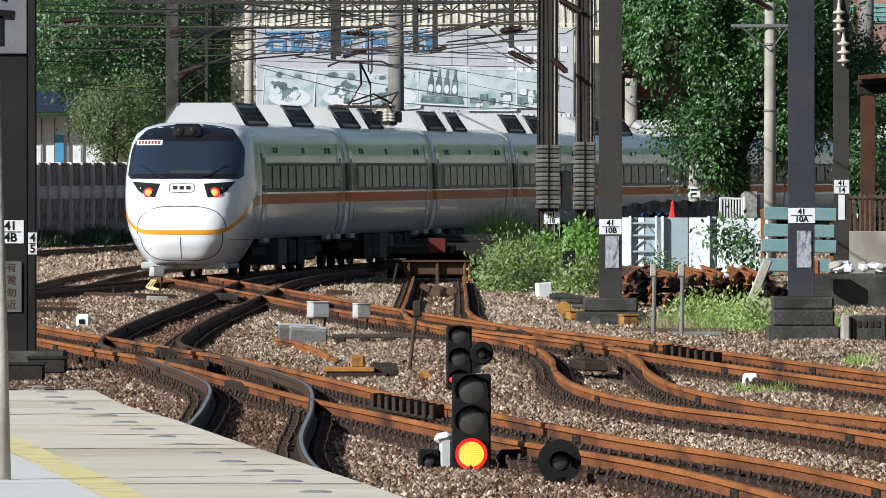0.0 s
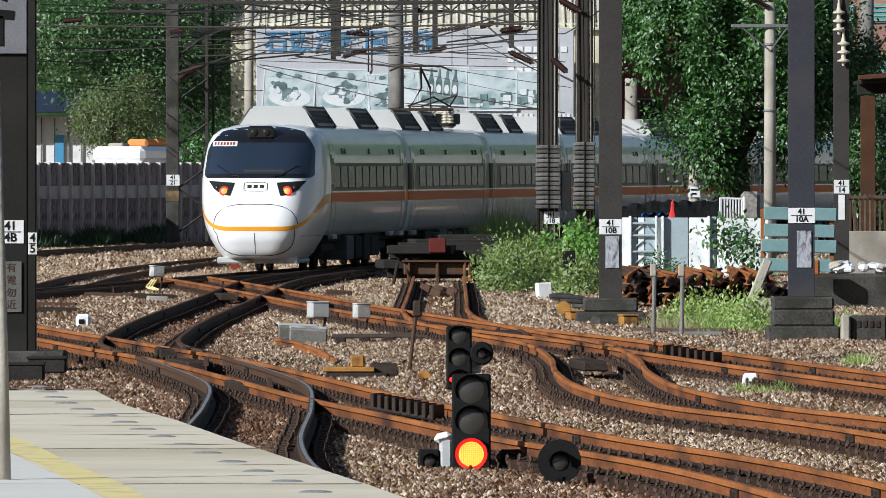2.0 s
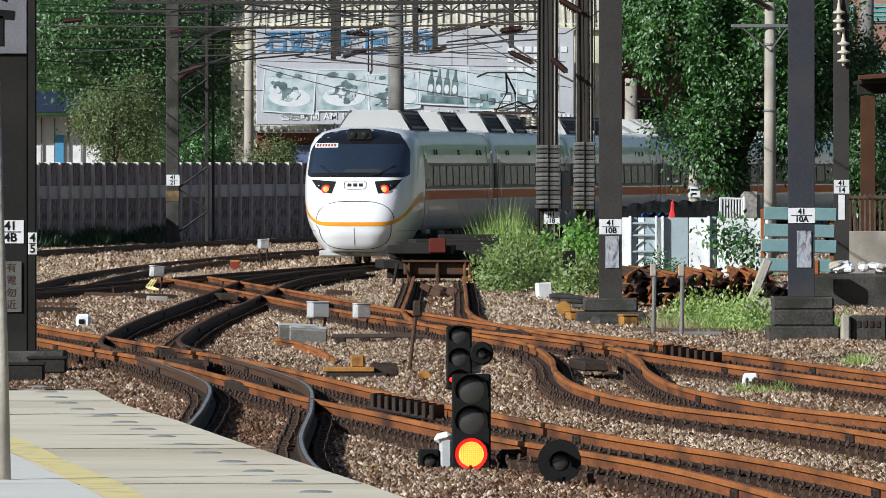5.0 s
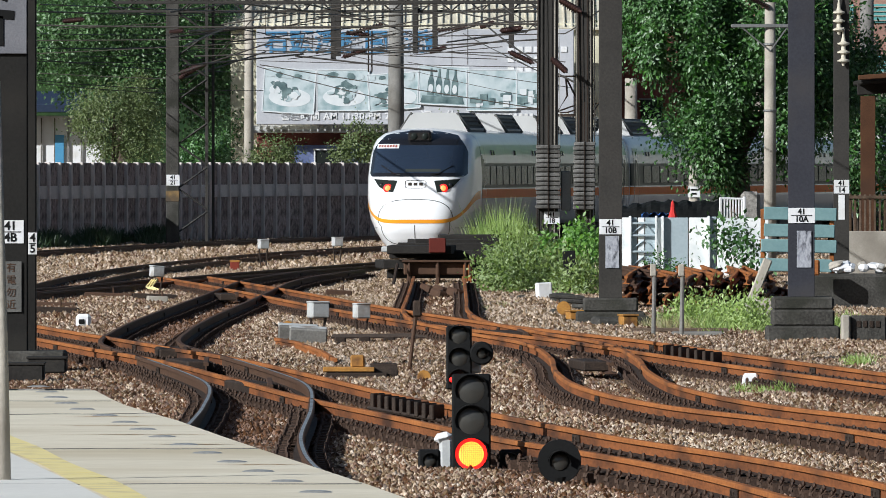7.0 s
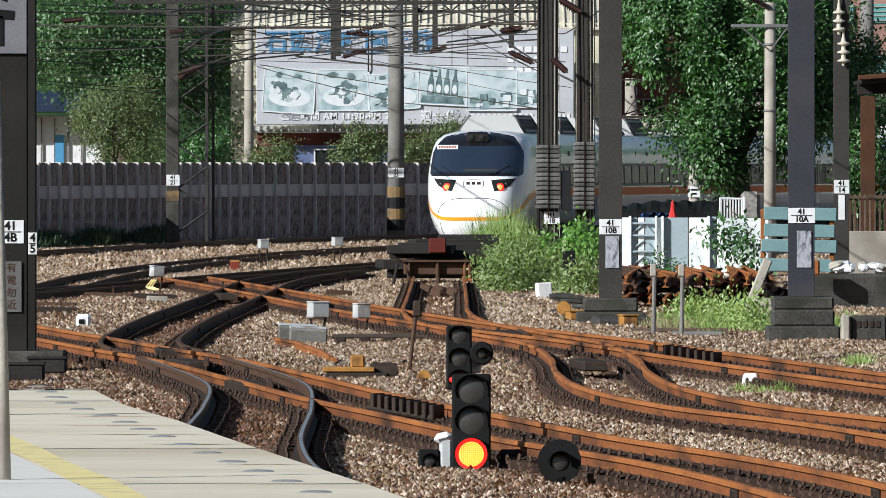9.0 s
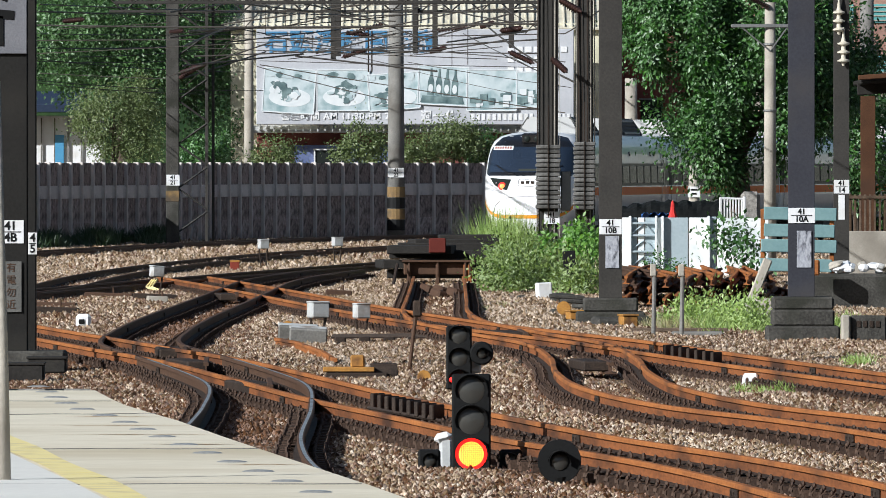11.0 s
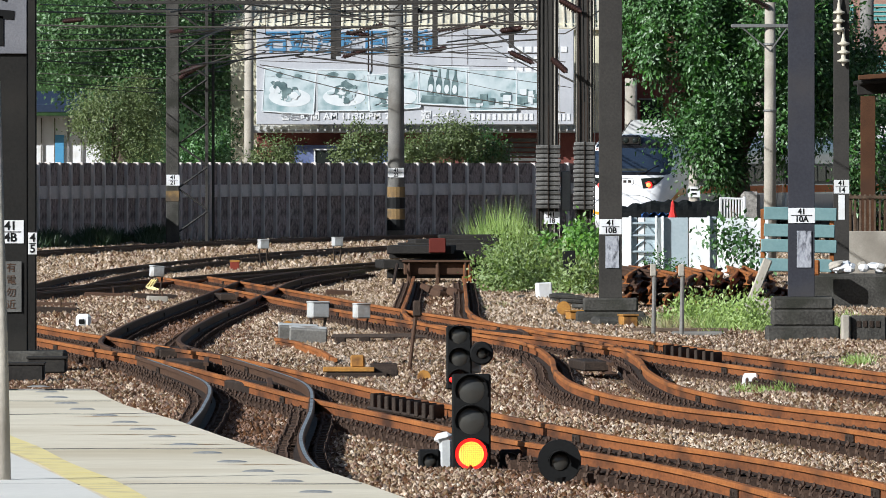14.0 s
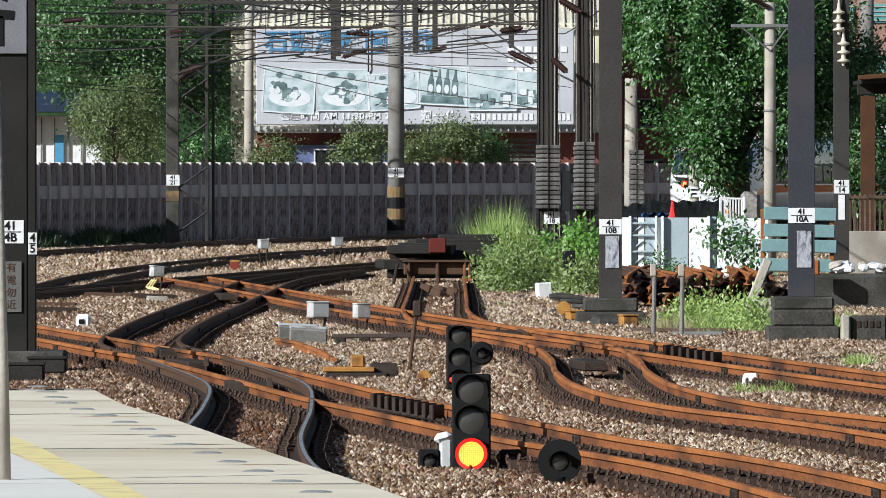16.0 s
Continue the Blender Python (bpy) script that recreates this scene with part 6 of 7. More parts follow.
# ---- yard furniture ----
def relay_box(x, y, w, h, zc, label, tilt=0.0):
    root = thing("junction_box", label, "junction box", group="junction boxes")
    part("case", Geo().box((x, y, zc), (w * 0.86, w * 0.7, h), 0.02, rot=(0, tilt, 24)), GREYBOX, root)
    part("lid", Geo().box((x, y, zc + h * 0.46), (w * 0.92, w * 0.76, h * 0.12), 0.015, rot=(0, tilt, 24)), GREYBOX, root)
    for sx in (-1, 1):
        part("leg", Geo().tube([(x + sx * w * 0.36, y, zc - h / 2), (x + sx * w * 0.2, y, -0.2)], w * 0.06, 6), IRON, root, "dark bent leg")
    part("base", Geo().box((x, y, -0.2), (w * 0.8, w * 0.8, 0.1), 0.02), IRON, root)
    return root


relay_box(-2.07, 190.9, 0.36, 0.27, 0.19, "weathered grey junction box on dark legs")
relay_box(-1.35, 190.9, 0.29, 0.25, 0.17, "weathered grey junction box on dark legs")
r = relay_box(-6.2, 249.8, 0.32, 0.24, 0.28, "grey junction box with yellow cables at its foot", 5)
for k in range(3):
    part("cable", Geo().tube([(-6.3 + 0.05 * k, 249.6, 0.1), (-6.42 + 0.06 * k, 249.4, -0.05), (-6.2 + 0.1 * k, 249.2, -0.17), (-6.0 + 0.06 * k, 249.1, -0.18)], 0.022, 6), YELLOW, r, "yellow cable")
relay_box(-4.8, 308, 0.3, 0.25, 0.48, "pale grey junction box on dark legs")
relay_box(-2.95, 322, 0.32, 0.25, 0.45, "pale grey junction box on dark legs")
s = thing("small_box", "small dull red trackside box", "trackside box")
part("case", Geo().box((-5.47, 303, -0.06), (0.24, 0.25, 0.22), 0.02), RED_PAINT, s)
part("lid", Geo().box((-5.47, 303, 0.06), (0.27, 0.28, 0.05), 0.01), OCHRE, s)
s = thing("marker_block", "white painted marker block with a dark opening", "marker block")
part("body", Geo().box((-6.1, 195.6, -0.06), (0.26, 0.26, 0.24), 0.05), WHITE, s)
part("opening", Geo().box((-6.13, 195.46, -0.07), (0.1, 0.03, 0.08), 0.01), BLACK, s)
s = thing("marker_block", "low white painted block beside the siding", "marker block")
part("body", Geo().box((3.82, 143.2, -0.11), (0.25, 0.22, 0.22), 0.03, taper=0.7), WHITE, s)
for (x, y, w) in ((-2.27, 180.5, 0.62), (-2.08, 177.8, 0.58)):
    s = thing("cable_trough", "grey concrete cable trough cover lying on the ballast", "cable trough", group="cable troughs")
    part("cover", Geo().box((x, y, -0.06), (w, 0.16, 0.27), 0.02, rot=(14, 3, 4)), CONCRETE, s)
    part("edge", Geo().box((x, y + 0.03, 0.075), (w, 0.13, 0.03), 0.01, rot=(14, 3, 4)), GREYBOX, s)
s = thing("leaning_stake", "rusty leaning stake with a dark head", "stake")
part("shaft", Geo().tube([(-0.46, 154.5, -0.25), (-0.36, 154.5, 0.62)], 0.026, 8), RUST_DARK, s)
part("head", Geo().box((-0.345, 154.5, 0.66), (0.12, 0.1, 0.22), 0.02), IRON, s)
for x in (3.37, 3.82):
    s = thing("signal_stake", "thin pale post with a small box at the top", "stake", group="thin posts")
    part("shaft", Geo().tube([(x, 184.7, -0.25), (x + 0.02, 184.7, 0.85)], 0.035, 8), CONCRETE, s)
    part("head", Geo().box((x, 184.7, 0.9), (0.1, 0.1, 0.2), 0.015), CONCRETE_L, s)


def point_machine(x, y):
    root = thing("point_machine", "ochre and black point machine beside the crossover", "point machine")
    part("plate", Geo().box((x - 0.15, y, -0.02), (0.66, 0.5, 0.06), 0.01), OCHRE, root, "ochre cover plate")
    part("motor", Geo().box((x - 0.04, y + 0.1, 0.08), (0.18, 0.3, 0.16), 0.02), OCHRE, root)
    part("gear_case", Geo().lathe([(0.001, 0), (0.13, 0), (0.14, 0.04), (0.14, 0.34), (0.001, 0.36)], (x + 0.12, y, -0.08), (1, 0, 0), 16), IRON, root)
    part("base", Geo().box((x - 0.05, y, -0.15), (0.8, 0.6, 0.18), 0.02), IRON, root)


point_machine(-1.05, 147)


def ochre_disc(x, y, r=0.085, z=-0.13):
    root = thing("point_indicator", "round ochre point indicator disc", "point indicator", group="point indicators")
    part("disc", Geo().lathe([(0.001, -0.03), (r, -0.03), (r * 1.05, 0), (r, 0.03), (0.001, 0.03)], (x, y, z + 0.02), (0, 1, 0), 18), OCHRE, root)
    part("foot", Geo().box((x, y, -0.2), (r * 1.6, 0.14, 0.12), 0.02), IRON, root)


ochre_disc(-0.24, 146.5)
ochre_disc(-2.6, 193)
ochre_disc(-1.1, 193)
ochre_disc(-5.62, 149, 0.1, -0.12)
ochre_disc(2.15, 205, 0.12, 0.02)
s = thing("point_rodding", "dark point rods and cranks between the tracks", "point rodding")
for k in range(3):
    part("rod", Geo().tube([(-1.75, 181 + k, -0.12), (-0.6, 180.5 + k, -0.1), (0.5, 179.5 + k, -0.12)], 0.025, 6), IRON, s)
for k in range(6):
    part("crank", Geo().box((-1.6 + 0.38 * k, 179.4 + 0.3 * (k % 2), -0.14), (0.18, 0.3, 0.1), 0.02), IRON, s)
s = thing("spare_rail", "short length of rusty rail lying beside the crossover", "rail")
part("rail", Geo().sweep(RAIL, [(-2.55, 176, -0.05), (-2.2, 172, -0.04), (-1.75, 165, -0.06), (-1.5, 160, -0.1)]), RUST, s)


def rail_grate(x, y, dx, dy, n, label):
    """Row of slanting dark plates between two rails."""
    root = thing("switch_plates", label, "switch plates", at=pose(0, 0, LIFT))
    for k in range(n):
        part("plate", Geo().box((x + dx * k, y + dy * k, -0.06), (0.26, 0.05, 0.16), 0.008, rot=(0, 0, 62)), IRON, root)
    part("bar", Geo().tube([(x - 0.1, y, -0.14), (x + dx * n, y + dy * n, -0.14)], 0.02, 5), IRON, root)


rail_grate(-0.72, 126.6, 0.082, -0.75, 9, "row of dark slanting plates inside the rusty track")
rail_grate(3.15, 161, 0.085, -1.1, 7, "row of dark slanting plates inside the siding")
rail_grate(-2.4, 214, 0.09, -1.5, 5, "row of dark slanting plates inside the siding")

# frog castings and check rails at the crossings
for (x, y, a) in ((-2.25, 135, 8), (-3.3, 150, 8), (1.9, 150, 4), (1.0, 176, 5), (-4.3, 228, 4), (-3.8, 160, 3)):
    s = thing("crossing_casting", "dark worn steel crossing casting between the rails", "rail crossing", at=pose(0, 0, LIFT), group="crossing castings")
    part("casting", Geo().box((x, y, -0.075), (0.34, 2.4, 0.13), 0.02, rot=(0, 0, a)), IRON, s)
    part("check_rail", Geo().sweep(RAIL, [(x + 0.26, y - 2.2, -0.004), (x + 0.22, y, -0.004), (x + 0.18, y + 2.2, -0.004)]), RUST_DARK, s)


RED_DULL = surface("weathered dark red paint", (0.09, 0.016, 0.012), (0.13, 0.026, 0.018), 0.7, 4.0, 0.1, 40.0)


def buffer_stop():
    root = thing("buffer_stop", "rusty buffer stop with timber baulks and a red box", "buffer stop")
    part("beam", Geo().box((-0.1, 266, 0.2), (1.62, 0.3, 0.3), 0.03), RUST_DARK, root, "rusty steel beam")
    part("top_plate", Geo().box((-0.1, 265.9, 0.37), (1.7, 0.45, 0.05), 0.01), RUST_DARK, root)
    for x in (-0.78, 0.52, 0.62, -0.12):
        part("post", Geo().box((x, 265.8, 0.0), (0.1, 0.14, 0.6), 0.02), RUST_DARK if x < 0 else RUST, root)
        part("rib", Geo().box((x, 265.75, 0.2), (0.05, 0.1, 0.34), 0.01), RUST_DARK, root)
    for k, (x, y, z, w) in enumerate(((0.0, 270, 0.5, 2.4), (0.1, 271, 0.66, 2.3), (0.25, 272, 0.74, 2.0), (-0.5, 268.6, 0.62, 1.5), (0.6, 273, 0.84, 1.4), (-0.2, 269, 0.28, 2.6), (0.0, 269.5, 0.05, 2.5))):
        part("baulk", Geo().box((x, y, z), (w, 2.2, 0.2), 0.02, rot=(0, 0, 4 * (k % 3) - 3)), UNDER, root, "dark tarred timber baulk")
    part("red_box", Geo().box((-0.13, 267.5, 0.72), (0.40, 0.3, 0.34), 0.02), RED_DULL, root, "dull red marker box")
    for sx in (-1.05, 0.95):
        part("strut", Geo().tube([(sx, 265.6, 0.3), (sx - 0.1, 264.5, -0.2)], 0.04, 6), IRON, root)


buffer_stop()
s = thing("loose_blocks", "broken dark blocks lying on the stub track", "rubble")
for (x, y, w) in ((0.0, 243, 0.35), (-0.3, 246, 0.3), (0.25, 240, 0.25), (-0.1, 238, 0.22)):
    part("block", Geo().box((x, y, -0.08), (w, 0.4, 0.2), 0.04, rot=(8, 14, 30)), RUST_DARK, s)
# around the foot of the second mast
for (x, y, w, h) in ((2.35, 204, 0.4, 0.14), (3.15, 196, 0.36, 0.2)):
    s = thing("ochre_box", "ochre painted trackside box beside the mast footing", "trackside box", group="ochre boxes")
    part("case", Geo().box((x, y, -0.08), (w * 0.75, 0.35, h), 0.02, rot=(0, 0, 12)), OCHRE, s)
    part("lid", Geo().box((x, y, -0.08 + h / 2 + 0.015), (w * 0.82, 0.4, 0.03), 0.008, rot=(0, 0, 12)), OCHRE, s)
for (x, y, w, h, d) in ((2.78, 197, 0.42, 0.22, 0.7), (3.3, 198, 0.4, 0.26, 0.8), (2.2, 214, 0.4, 0.14, 0.5), (2.42, 232, 0.45, 0.24, 0.6), (1.62, 236, 0.22, 0.16, 0.3)):
    s = thing("concrete_block", "rough broken concrete block on the ballast", "concrete block", group="concrete blocks")
    part("block", Geo().box((x, y, -0.24 + h / 2), (w, d, h), 0.05, rot=(2, 3, 9)), FOOT, s)
s = thing("white_case", "white trackside case on the pale ballast", "trackside box")
part("case", Geo().box((2.08, 238, 0.0), (0.3, 0.3, 0.32), 0.02, rot=(0, -4, 12)), WHITE, s)
s = thing("board_sign", "black board sign on a short post", "sign")
part("board", Geo().box((2.68, 244, 0.52), (0.27, 0.04, 0.5), 0.02, rot=(0, -4, 0)), BLACK, s)
part("post", Geo().tube([(2.68, 244.05, -0.25), (2.68, 244.05, 0.4)], 0.03, 6), IRON, s)
for k in range(3):
    s = thing("slab", "dark flat concrete slab beside the weeds", "slab", group="flat slabs")
    part("slab", Geo().box((2.45 + 0.22 * k, 228 - 4 * k, -0.02 - 0.05 * k), (0.7, 0.9, 0.08), 0.02, rot=(0, 3, 6 * k)), FOOT, s)
s = thing("kerb", "low rough concrete kerb beside the grass", "kerb")
part("kerb", Geo().box((4.1, 186, -0.17), (0.85, 0.4, 0.14), 0.03), CONCRETE, s)
part("plank", Geo().box((3.85, 188, -0.1), (1.6, 0.25, 0.06), 0.01), TIMBER, s)


def rail_stack():
    """Old rails piled crossways to the yard wall."""
    root = thing("rail_stack", "pile of rusty old rails with curved ends", "rail stack")
    q = random.Random(3)
    for layer, n in enumerate((15, 15, 14, 12)):
        for k in range(n):
            x = 3.55 + 0.225 * k + 0.08 * (layer % 2) + q.uniform(-0.05, 0.05)
            z = -0.06 + 0.18 * layer + q.uniform(-0.03, 0.04)
            y0 = 222 + q.uniform(-2.5, 2.5) - (1.2 if layer == 3 else 0)
            lean = q.uniform(-0.05, 0.09)
            part("rail", Geo().sweep(RAIL, [(x - 0.1, y0, z - 0.05), (x, y0 + 0.8, z + 0.02), (x + lean * 4, y0 + 8, z + 0.02), (x + lean * 12, y0 + 20, z)]), RUST if q.random() < 0.55 else RUST_DARK, root)


rail_stack()

# ---- yard wall and what stands by it ----
YARD_WHITE = surface("white yard wall paint", (0.78, 0.80, 0.79), (0.86, 0.87, 0.86), 0.8, 1.2, 0.1, 14.0, stain=(0.54, 0.60, 0.61), stain_scale=1.3)
YARD_GREY = surface("blue-grey gate sheet", (0.33, 0.40, 0.43), (0.40, 0.47, 0.50), 0.7, 1.2, 0.05, 14.0)
TEAL = surface("teal painted board", (0.16, 0.27, 0.28), (0.21, 0.33, 0.335), 0.6, 2.0, 0.1, 20.0, stain=(0.12, 0.21, 0.215))
w = tagged(thing("yard_wall", "low white painted concrete wall with grey panels", "wall"), kind="structure")
for x0, x1, mat, dz in ((4.0, 4.62, YARD_WHITE, 0), (4.64, 4.80, YARD_GREY, 0), (4.82, 4.98, YARD_WHITE, 0), (5.0, 5.26, YARD_GREY, 0), (5.28, 5.42, YARD_WHITE, 0), (5.44, 6.06, YARD_GREY, 0), (6.08, 6.56, YARD_WHITE, 0), (6.58, 6.76, YARD_GREY, 0.02), (6.78, 8.05, YARD_WHITE, -0.02)):
    part("panel", Geo().box(((x0 + x1) / 2, 285 + 0.02 * (mat is YARD_GREY), 0.5 + dz), (x1 - x0, 0.14, 1.58), 0.012), mat, w)
for x in (4.63, 5.27, 5.43, 6.57):
    part("post", Geo().box((x, 284.9, 0.52), (0.06, 0.2, 1.62), 0.01), YARD_WHITE, w)
for z in (0.45, 0.85, 1.15):
    part("rung", Geo().box((4.96, 284.86, z), (0.66, 0.06, 0.05), 0.008), YARD_GREY, w)
# grey slanting bars stand in for diagonal shadows cast on the wall
for k in range(3):
    part("brace", Geo().tube([(4.67, 284.9, 0.1 + 0.4 * k), (4.96, 284.9, 0.32 + 0.4 * k)], 0.02, 5), YARD_GREY, w)
    part("brace", Geo().tube([(5.02, 284.9, 0.3 + 0.4 * k), (5.24, 284.9, 0.05 + 0.4 * k)], 0.02, 5), YARD_GREY, w)


def shelter_boards():
    root = thing("board_barrier", "barrier of weathered teal boards on a rusty frame", "barrier")
    for z, x0, x1 in ((1.57, 6.68, 8.2), (1.22, 6.68, 8.16), (0.90, 6.62, 8.2), (0.50, 6.6, 8.1)):
        part("board", Geo().box(((x0 + x1) / 2, 240, z), (x1 - x0, 0.06, 0.27), 0.015, rot=(0, 1.2, 0)), TEAL, root)
    for x in (6.66, 7.5, 8.1):
        part("upright", Geo().box((x, 240.1, 0.7), (0.09, 0.09, 1.95), 0.01), RUST, root)


shelter_boards()
s = thing("tarpaulin", "black tarpaulin draped over a long load", "tarpaulin")
g = Geo()
nx, nt = 24, 9
for i in range(nx + 1):
    for j in range(nt + 1):
        x = 4.45 + 2.85 * i / nx
        a = math.pi * j / nt
        top = 0.55 * (0.62 + 0.3 * min(1, i / 9)) + 0.03 * math.sin(i * 1.7)
        g.v.append((x, 300 - 0.9 * math.cos(a), 1.15 + top * math.sin(a) ** 0.6 + 0.02 * math.sin(i * 2.3 + j)))
g.f = [(i * (nt + 1) + j, (i + 1) * (nt + 1) + j, (i + 1) * (nt + 1) + j + 1, i * (nt + 1) + j + 1) for i in range(nx) for j in range(nt)]
g.m = [0] * len(g.f)
part("sheet", g, surface("black tarpaulin", (0.008, 0.009, 0.009), (0.015, 0.016, 0.016), 0.6, 2.0, 0.3, 8.0, spec=0.05), s)
part("load", Geo().box((5.9, 300, 0.45), (2.8, 1.7, 1.45), 0.05), IRON, s)
s = thing("blue_sheet", "crumpled blue plastic sheet behind the yard wall", "sheet")
g = Geo()
for i in range(13):
    for j in range(5):
        g.v.append((5.0 + 0.06 * i, 290 + 0.3 * j, 1.30 + 0.12 * abs(math.sin(i * 0.9 + j * 0.6)) - 0.03 * j))
g.f = [(i * 5 + j, i * 5 + 5 + j, i * 5 + 6 + j, i * 5 + 1 + j) for i in range(12) for j in range(4)]
g.m = [0] * len(g.f)
part("sheet", g, surface("bright blue plastic", (0.03, 0.14, 0.50), (0.05, 0.20, 0.60), 0.4, 3.0, 0.2, 10.0), s)
part("crate", Geo().box((5.35, 290.6, 0.5), (0.8, 1.2, 1.5), 0.03), IRON, s)
s = thing("umbrella", "closed red parasol behind the yard wall", "umbrella")
part("canopy", Geo().lathe([(0.012, 0.46), (0.05, 0.38), (0.06, 0.22), (0.12, 0.04), (0.10, 0.0)], (5.78, 290, 1.24), n=7), surface("red cloth", (0.50, 0.03, 0.03), (0.66, 0.06, 0.05), 0.8, 6.0, 0.3, 30.0), s)
part("pole", Geo().tube([(5.78, 290, -0.25), (5.78, 290, 1.72)], 0.014, 6), STEEL, s)
f = thing("white_railing", "white painted tube railing behind the yard wall", "railing")
for k in range(8):
    part("bar", Geo().tube([(7.15 + 0.075 * k, 296, 0.9), (7.15 + 0.075 * k, 296, 1.72)], 0.016, 6), WHITE, f)
part("top_rail", Geo().tube([(7.1, 296, 1.74), (7.72, 296, 1.72)], 0.028, 6), WHITE, f)
part("low_rail", Geo().tube([(7.1, 296, 0.92), (7.72, 296, 0.9)], 0.022, 6), WHITE, f)
part("end_post", Geo().tube([(7.74, 296, -0.25), (7.74, 296, 1.78)], 0.045, 8), WHITE, f)
part("end_post", Geo().tube([(7.12, 296, -0.25), (7.12, 296, 1.75)], 0.03, 8), WHITE, f)
s = thing("gate_pillar", "rough rubble-stone gate pillar", "pillar")
part("shaft", Geo().box((8.0, 300, 0.8), (0.5, 0.5, 2.2), 0.09), surface("rubble stone", (0.16, 0.15, 0.135), (0.36, 0.34, 0.31), 0.95, 9.0, 1.0, 26.0), s)
# rusty shelter and fence beyond the yard
s = thing("rusty_shelter", "open shelter with rust-brown steel posts and roof edge", "shelter")
t = 0.025
part("post", Geo().box((11.17, 302.85, 2.1), (0.38, t, 4.6), 0.005).box((11.17, 303.15, 2.1), (0.38, t, 4.6), 0.005).box((11.12, 303, 2.1), (t, 0.28, 4.6)), RUST_BROWN, s, "rust-brown steel post")
part("roof", Geo().box((12.4, 304, 4.86), (3.0, 5, 0.12), 0.03, rot=(0, -4, 0)), UNDER, s)
part("fascia", Geo().box((12.4, 301.4, 4.98), (3.1, 0.12, 0.13), 0.02, rot=(0, -4, 0)), RUST_BROWN, s)
part("rafter", Geo().box((11.6, 303.4, 4.62), (1.4, 0.2, 0.3), 0.02, rot=(0, -4, 0)), UNDER, s)
f = thing("slat_fence", "brown timber slat fence on a concrete plinth", "fence")
part("plinth", Geo().box((10.7, 282, 0.35), (2.3, 0.25, 1.25), 0.02), CONCRETE_L, f, "stained concrete plinth")
for k in range(17):
    part("slat", Geo().box((9.85 + 0.12 * k, 282, 1.42), (0.055, 0.05, 0.9), 0.006), TIMBER, f)
part("rail_bar", Geo().box((10.7, 281.95, 1.8), (2.2, 0.06, 0.08), 0.01), TIMBER, f)
s = tagged(thing("retaining_wall", "low dark rubble retaining wall at the yard edge", "wall"), kind="structure")
part("wall", Geo().box((8.6, 222, 0.12), (3.2, 0.8, 0.75), 0.06), FOOT, s)
q = random.Random(12)
for k in range(26):
    s = thing("rubble_bag", "white cement bag or stone in a rubble heap", "rubble", group="rubble heap")
    part("bag", Geo().box((7.9 + q.uniform(-0.35, 1.6), 222.0 + q.uniform(-0.3, 0.3), 0.55 + q.uniform(0, 0.13)), (q.uniform(0.12, 0.3), 0.3, q.uniform(0.07, 0.15)), 0.045, rot=(q.uniform(-20, 20), q.uniform(-25, 25), q.uniform(0, 90))), WHITE if q.random() < 0.6 else CONCRETE_L, s)
s = thing("rust_crate", "rusty steel crate on the retaining wall", "crate")
part("crate", Geo().box((7.05, 221, 0.62), (0.34, 0.3, 0.3), 0.03), RUST, s)
s = thing("concrete_prop", "leaning pale concrete prop beside the mast", "prop")
part("prop", Geo().box((5.4, 200, 0.35), (0.16, 0.2, 1.3), 0.02, rot=(0, 22, 0)), CONCRETE_L, s)
part("block", Geo().box((5.62, 200, -0.0), (0.4, 0.4, 0.55), 0.03), CONCRETE_L, s)
s = thing("number_stone", "dark concrete marker block with faint bars", "marker block")
part("block", Geo().box((6.66, 180.5, 0.0), (0.56, 0.5, 0.46), 0.03), FOOT, s)
part("side", Geo().box((6.3, 180.4, 0.02), (0.14, 0.5, 0.44), 0.03), CONCRETE_L, s)
for k in range(4):
    part("bar", Geo().box((6.5 + 0.1 * k, 180.24, 0.1), (0.06, 0.01, 0.1)), IRON, s)

# peeling notices on the masts
PEEL = surface("peeling white notice", (0.50, 0.51, 0.55), (0.24, 0.25, 0.29), 0.7, 7.0, 0.1, 20.0, stain=(0.035, 0.036, 0.046), stain_scale=6.0, stretch=(2.2, 1, 1))
for (x, y, z, w, h) in ((5.69, 181.57, 1.26, 0.23, 0.58), (2.95, 200.87, 1.07, 0.24, 0.56)):
    thing("notice", "peeling white notice pasted on the mast", "notice", Geo().box((x, y, z), (w, 0.006, h), 0.002), PEEL)

# ---- mast at the platform end ----
s = thing("catenary_mast", "narrow dark mast behind the platform-end mast", "catenary mast", at=pose(-5.62, 158, -0.25))
part("column", Geo().box((-0.02, 0, 4.6), (0.13, 0.3, 9.2), 0.01), MAST_SHADED, s)
number_board(s, 1.76, 0.12, 0.3, "4", "5", -0.16)
part("cable", Geo().tube([(-0.13, -0.12, 0.2), (-0.12, -0.12, 4), (-0.13, -0.12, 9)], 0.014, 6), CONCRETE_L, s)
b = thing("warning_notice", "dull grey metal notice with faded warning characters on the mast", "notice")
part("plate", Geo().box((-5.78, 154.26, 0.955), (0.28, 0.008, 0.68), 0.002), surface("dull notice plate", (0.10, 0.10, 0.093), (0.145, 0.14, 0.13), 0.6), b)
for k, ch in enumerate("有電勿近"):
    c = bpy.data.curves.new("character", "FONT")
    c.body, c.size, c.align_x, c.align_y, c.extrude = ch, 0.135, "CENTER", "CENTER", 0.001
    c.materials.append(RUST_DARK)
    ob = new("character", c)
    ob.parent = b
    ob.matrix_basis = pose(-5.78, 154.25, 1.205 - 0.165 * k, 90, 0, 0)
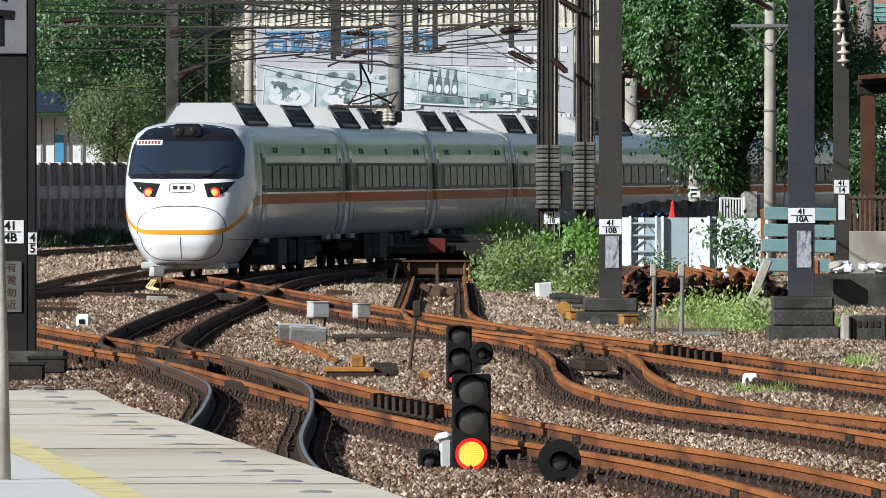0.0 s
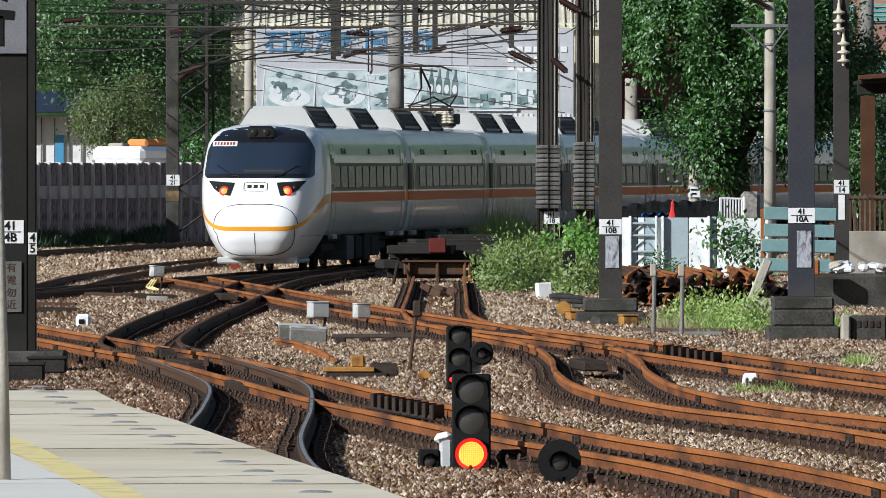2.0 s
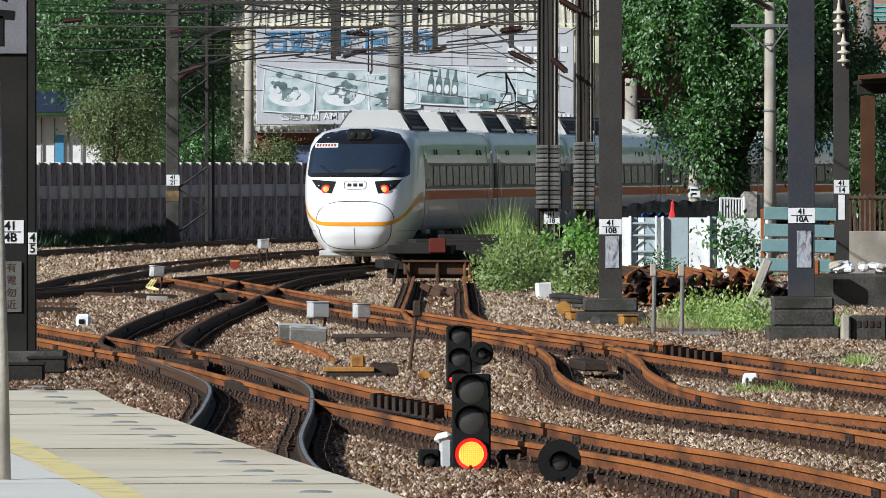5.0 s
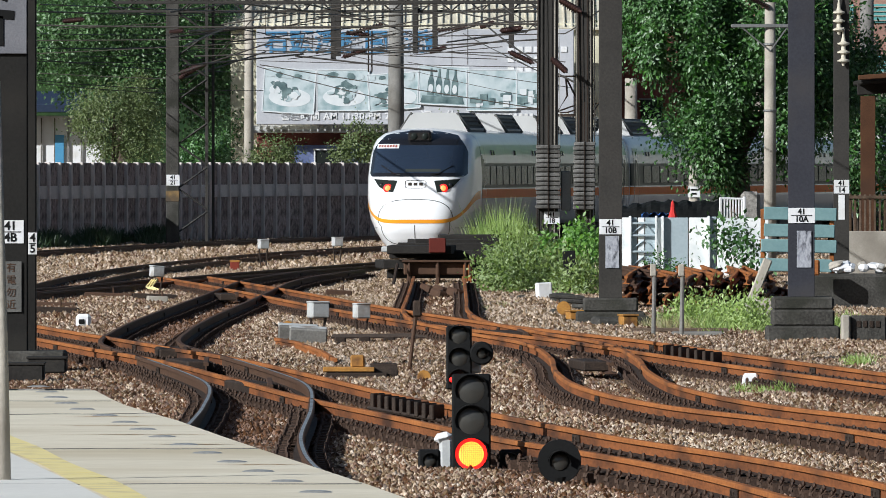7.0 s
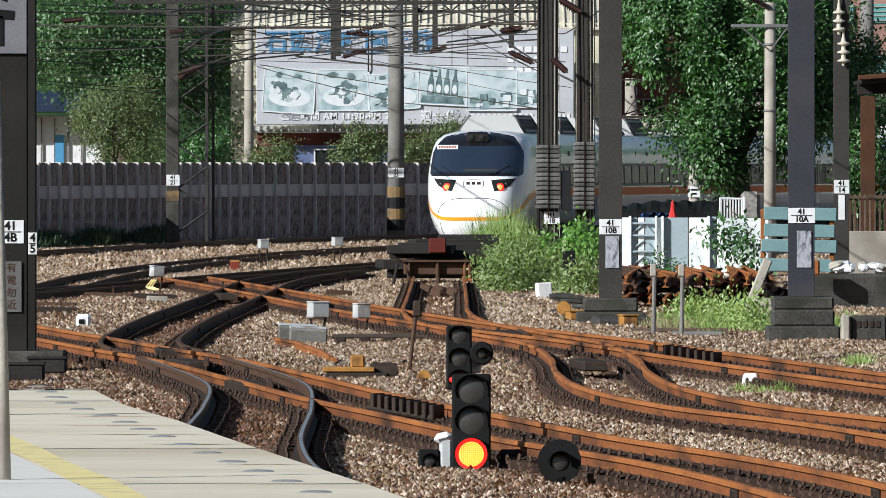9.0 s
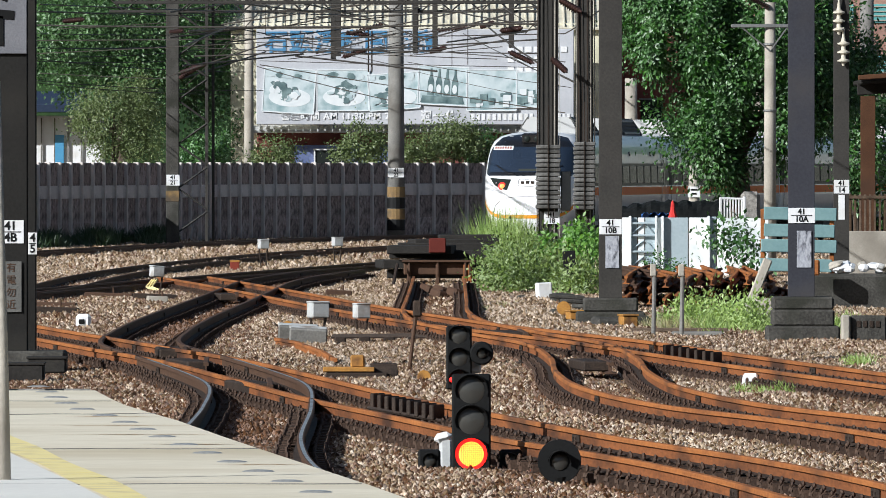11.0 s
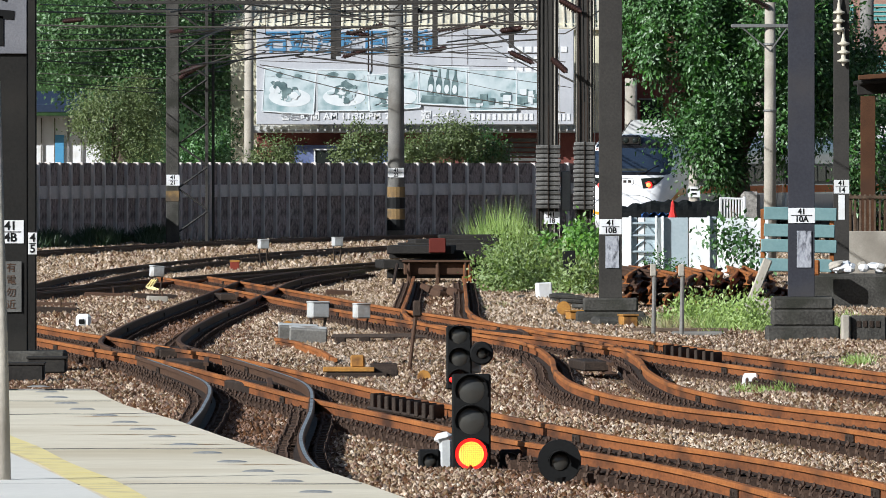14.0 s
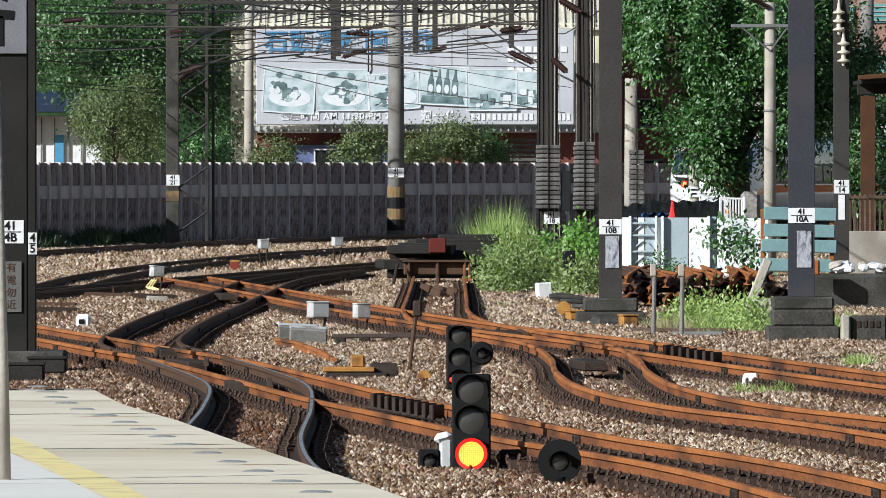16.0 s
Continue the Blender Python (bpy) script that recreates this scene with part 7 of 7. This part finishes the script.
b = thing("route_board", "large pale board with a black mark on the mast", "sign")
# white board given a grey colour that stands for its shade
part("board", Geo().box((-5.83, 154.24, 4.6), (0.52, 0.02, 1.05), 0.004), surface("shaded white board", (0.15, 0.15, 0.165), (0.20, 0.20, 0.215), 0.6), b)
part("mark", Geo().box((-5.87, 154.22, 4.6), (0.26, 0.01, 0.12), 0.002, rot=(0, 5, 0)).box((-5.95, 154.22, 4.38), (0.14, 0.01, 0.4), 0.002).box((-5.92, 154.22, 4.86), (0.2, 0.01, 0.12), 0.002, rot=(0, 20, 0)), BLACK, b)
for (x, y, z, w, h) in ((-5.45, 146, -0.08, 0.8, 0.3), (-5.15, 150, -0.02, 0.5, 0.2)):
    s = thing("dark_case", "dark low equipment case beside the mast", "trackside box")
    part("case", Geo().box((x, y, z), (w, 0.5, h), 0.02), UNDER, s)
    part("lid", Geo().box((x, y, z + h / 2), (w + 0.03, 0.54, 0.03), 0.006), UNDER, s)
s = thing("platform_post", "thin weathered post leaning at the platform's edge", "post")
part("shaft", Geo().tube([(-2.2, 57.8, 0.98), (-2.212, 57.8, 1.6), (-2.25, 57.8, 3.0)], [0.034, 0.032, 0.03], 10), CONCRETE_L, s, smooth=True)

# ---- truck behind the fence ----
ORANGE_ROLL = surface("orange cloth roll", (0.66, 0.25, 0.07), (0.75, 0.31, 0.10), 0.8, 3.0, 0.2, 20.0)


def small_truck():
    """Roof-laden truck; runs along +y of its own."""
    root = thing("truck", "white high-roofed truck with orange rolls on its roof", "truck")
    part("body", Geo().box((0, 0.3, 1.75), (2.1, 5.2, 2.3), 0.12), CAR_WHITE, root, "white body")
    part("roof", Geo().box((0, 0.3, 3.2), (2.05, 5.0, 0.62), 0.18), CAR_WHITE, root)
    part("window_band", Geo().box((0, 0.3, 2.62), (2.14, 4.8, 0.46), 0.03), CAR_GLASS, root)
    for k in range(2):
        part("roll", Geo().box((-0.3, -0.9 + 1.5 * k, 3.63), (0.8, 1.4, 0.32), 0.1), ORANGE_ROLL, root)
    part("bundle", Geo().box((0.2, 2.0, 3.56), (0.6, 0.9, 0.16), 0.06), CONCRETE_L, root)
    for sx in (-1, 1):
        for y in (-1.5, 2.0):
            part("wheel", Geo().lathe([(0.05, 0), (0.38, 0), (0.4, 0.05), (0.4, 0.2), (0.05, 0.22)], (sx * 0.85, y, 0.4), (sx, 0, 0), 16), BLACK, root)
    part("chassis", Geo().box((0, 0.2, 0.55), (1.7, 5.0, 0.25), 0.03), UNDER, root)
    return root


TRUCK = small_truck()

UNSEEN_WALL = surface("mottled grey-green unseen wall", (0.16, 0.165, 0.14), (0.30, 0.29, 0.26), 0.95, 0.5, 0.4, 6.0, stain=(0.08, 0.10, 0.06), stain_scale=0.12)
# plain unseen walls added to close the place to the east and behind the camera
# the east wall is there to reflect and bounce light onto the train side
for nm, c, sz in (("reflector_wall_east", (44, 360, 4.5), (0.4, 330, 9.6)), ("wall_south", (0, -30, 3.5), (60, 0.4, 8))):
    tagged(thing(nm, "plain grey wall added out of view to close the yard", "wall", Geo().box(c, sz), UNSEEN_WALL), kind="structure")

# timber offcuts and short rails among the far turnouts
for k, (x, y, ln, a, mat) in enumerate(((-6.9, 238, 1.0, 80, RUST_DARK), (-5.9, 236, 0.9, 84, IRON), (-7.6, 222, 1.1, 78, RUST_DARK), (-5.75, 232, 0.42, 88, CONCRETE_L), (-7.2, 214, 0.9, 82, IRON), (-2.2, 243, 0.55, 86, RUST_DARK))):
    s = thing("timber_offcut", "dark timber or rail offcut lying on the ballast", "offcut", group="offcuts")
    part("piece", Geo().box((x, y, -0.13), (ln, 0.3, 0.16), 0.02, rot=(0, 2, a - 82)), mat, s)
    part("bolt", Geo().tube([(x + 0.1, y - 0.1, -0.06), (x + 0.1, y - 0.1, 0.06)], 0.02, 6), RUST_DARK, s)


# ---- what moves ----
def motions():
    times = [0.5 * k for k in range(33)]
    for i, car in enumerate(CARS):
        start = START_S + (0.0 if i == 0 else 21.5 + 20.5 * (i - 1))
        rows = []
        for t in times:
            s = start + run_along(t)
            a, b = on_way(s + 3.4), on_way(s + 17.2)
            d = (b - a).normalized()
            at = a - d * 3.4
            rows.append((t, Matrix.Translation(at) @ Matrix.Rotation(math.atan2(-d.x, d.y), 4, "Z")))
        walk(car, rows)
    # the truck runs along behind the fence at about 9 m/s
    rows = []
    for t in (0.0, 2.0, 4.0, 8.0, 12.0, 16.0):
        rows.append((t, pose(-6.6 - 2.42 * t, 452 - 9.0 * t, -0.22, 0, 0, 165)))
    walk(TRUCK, rows)


motions()
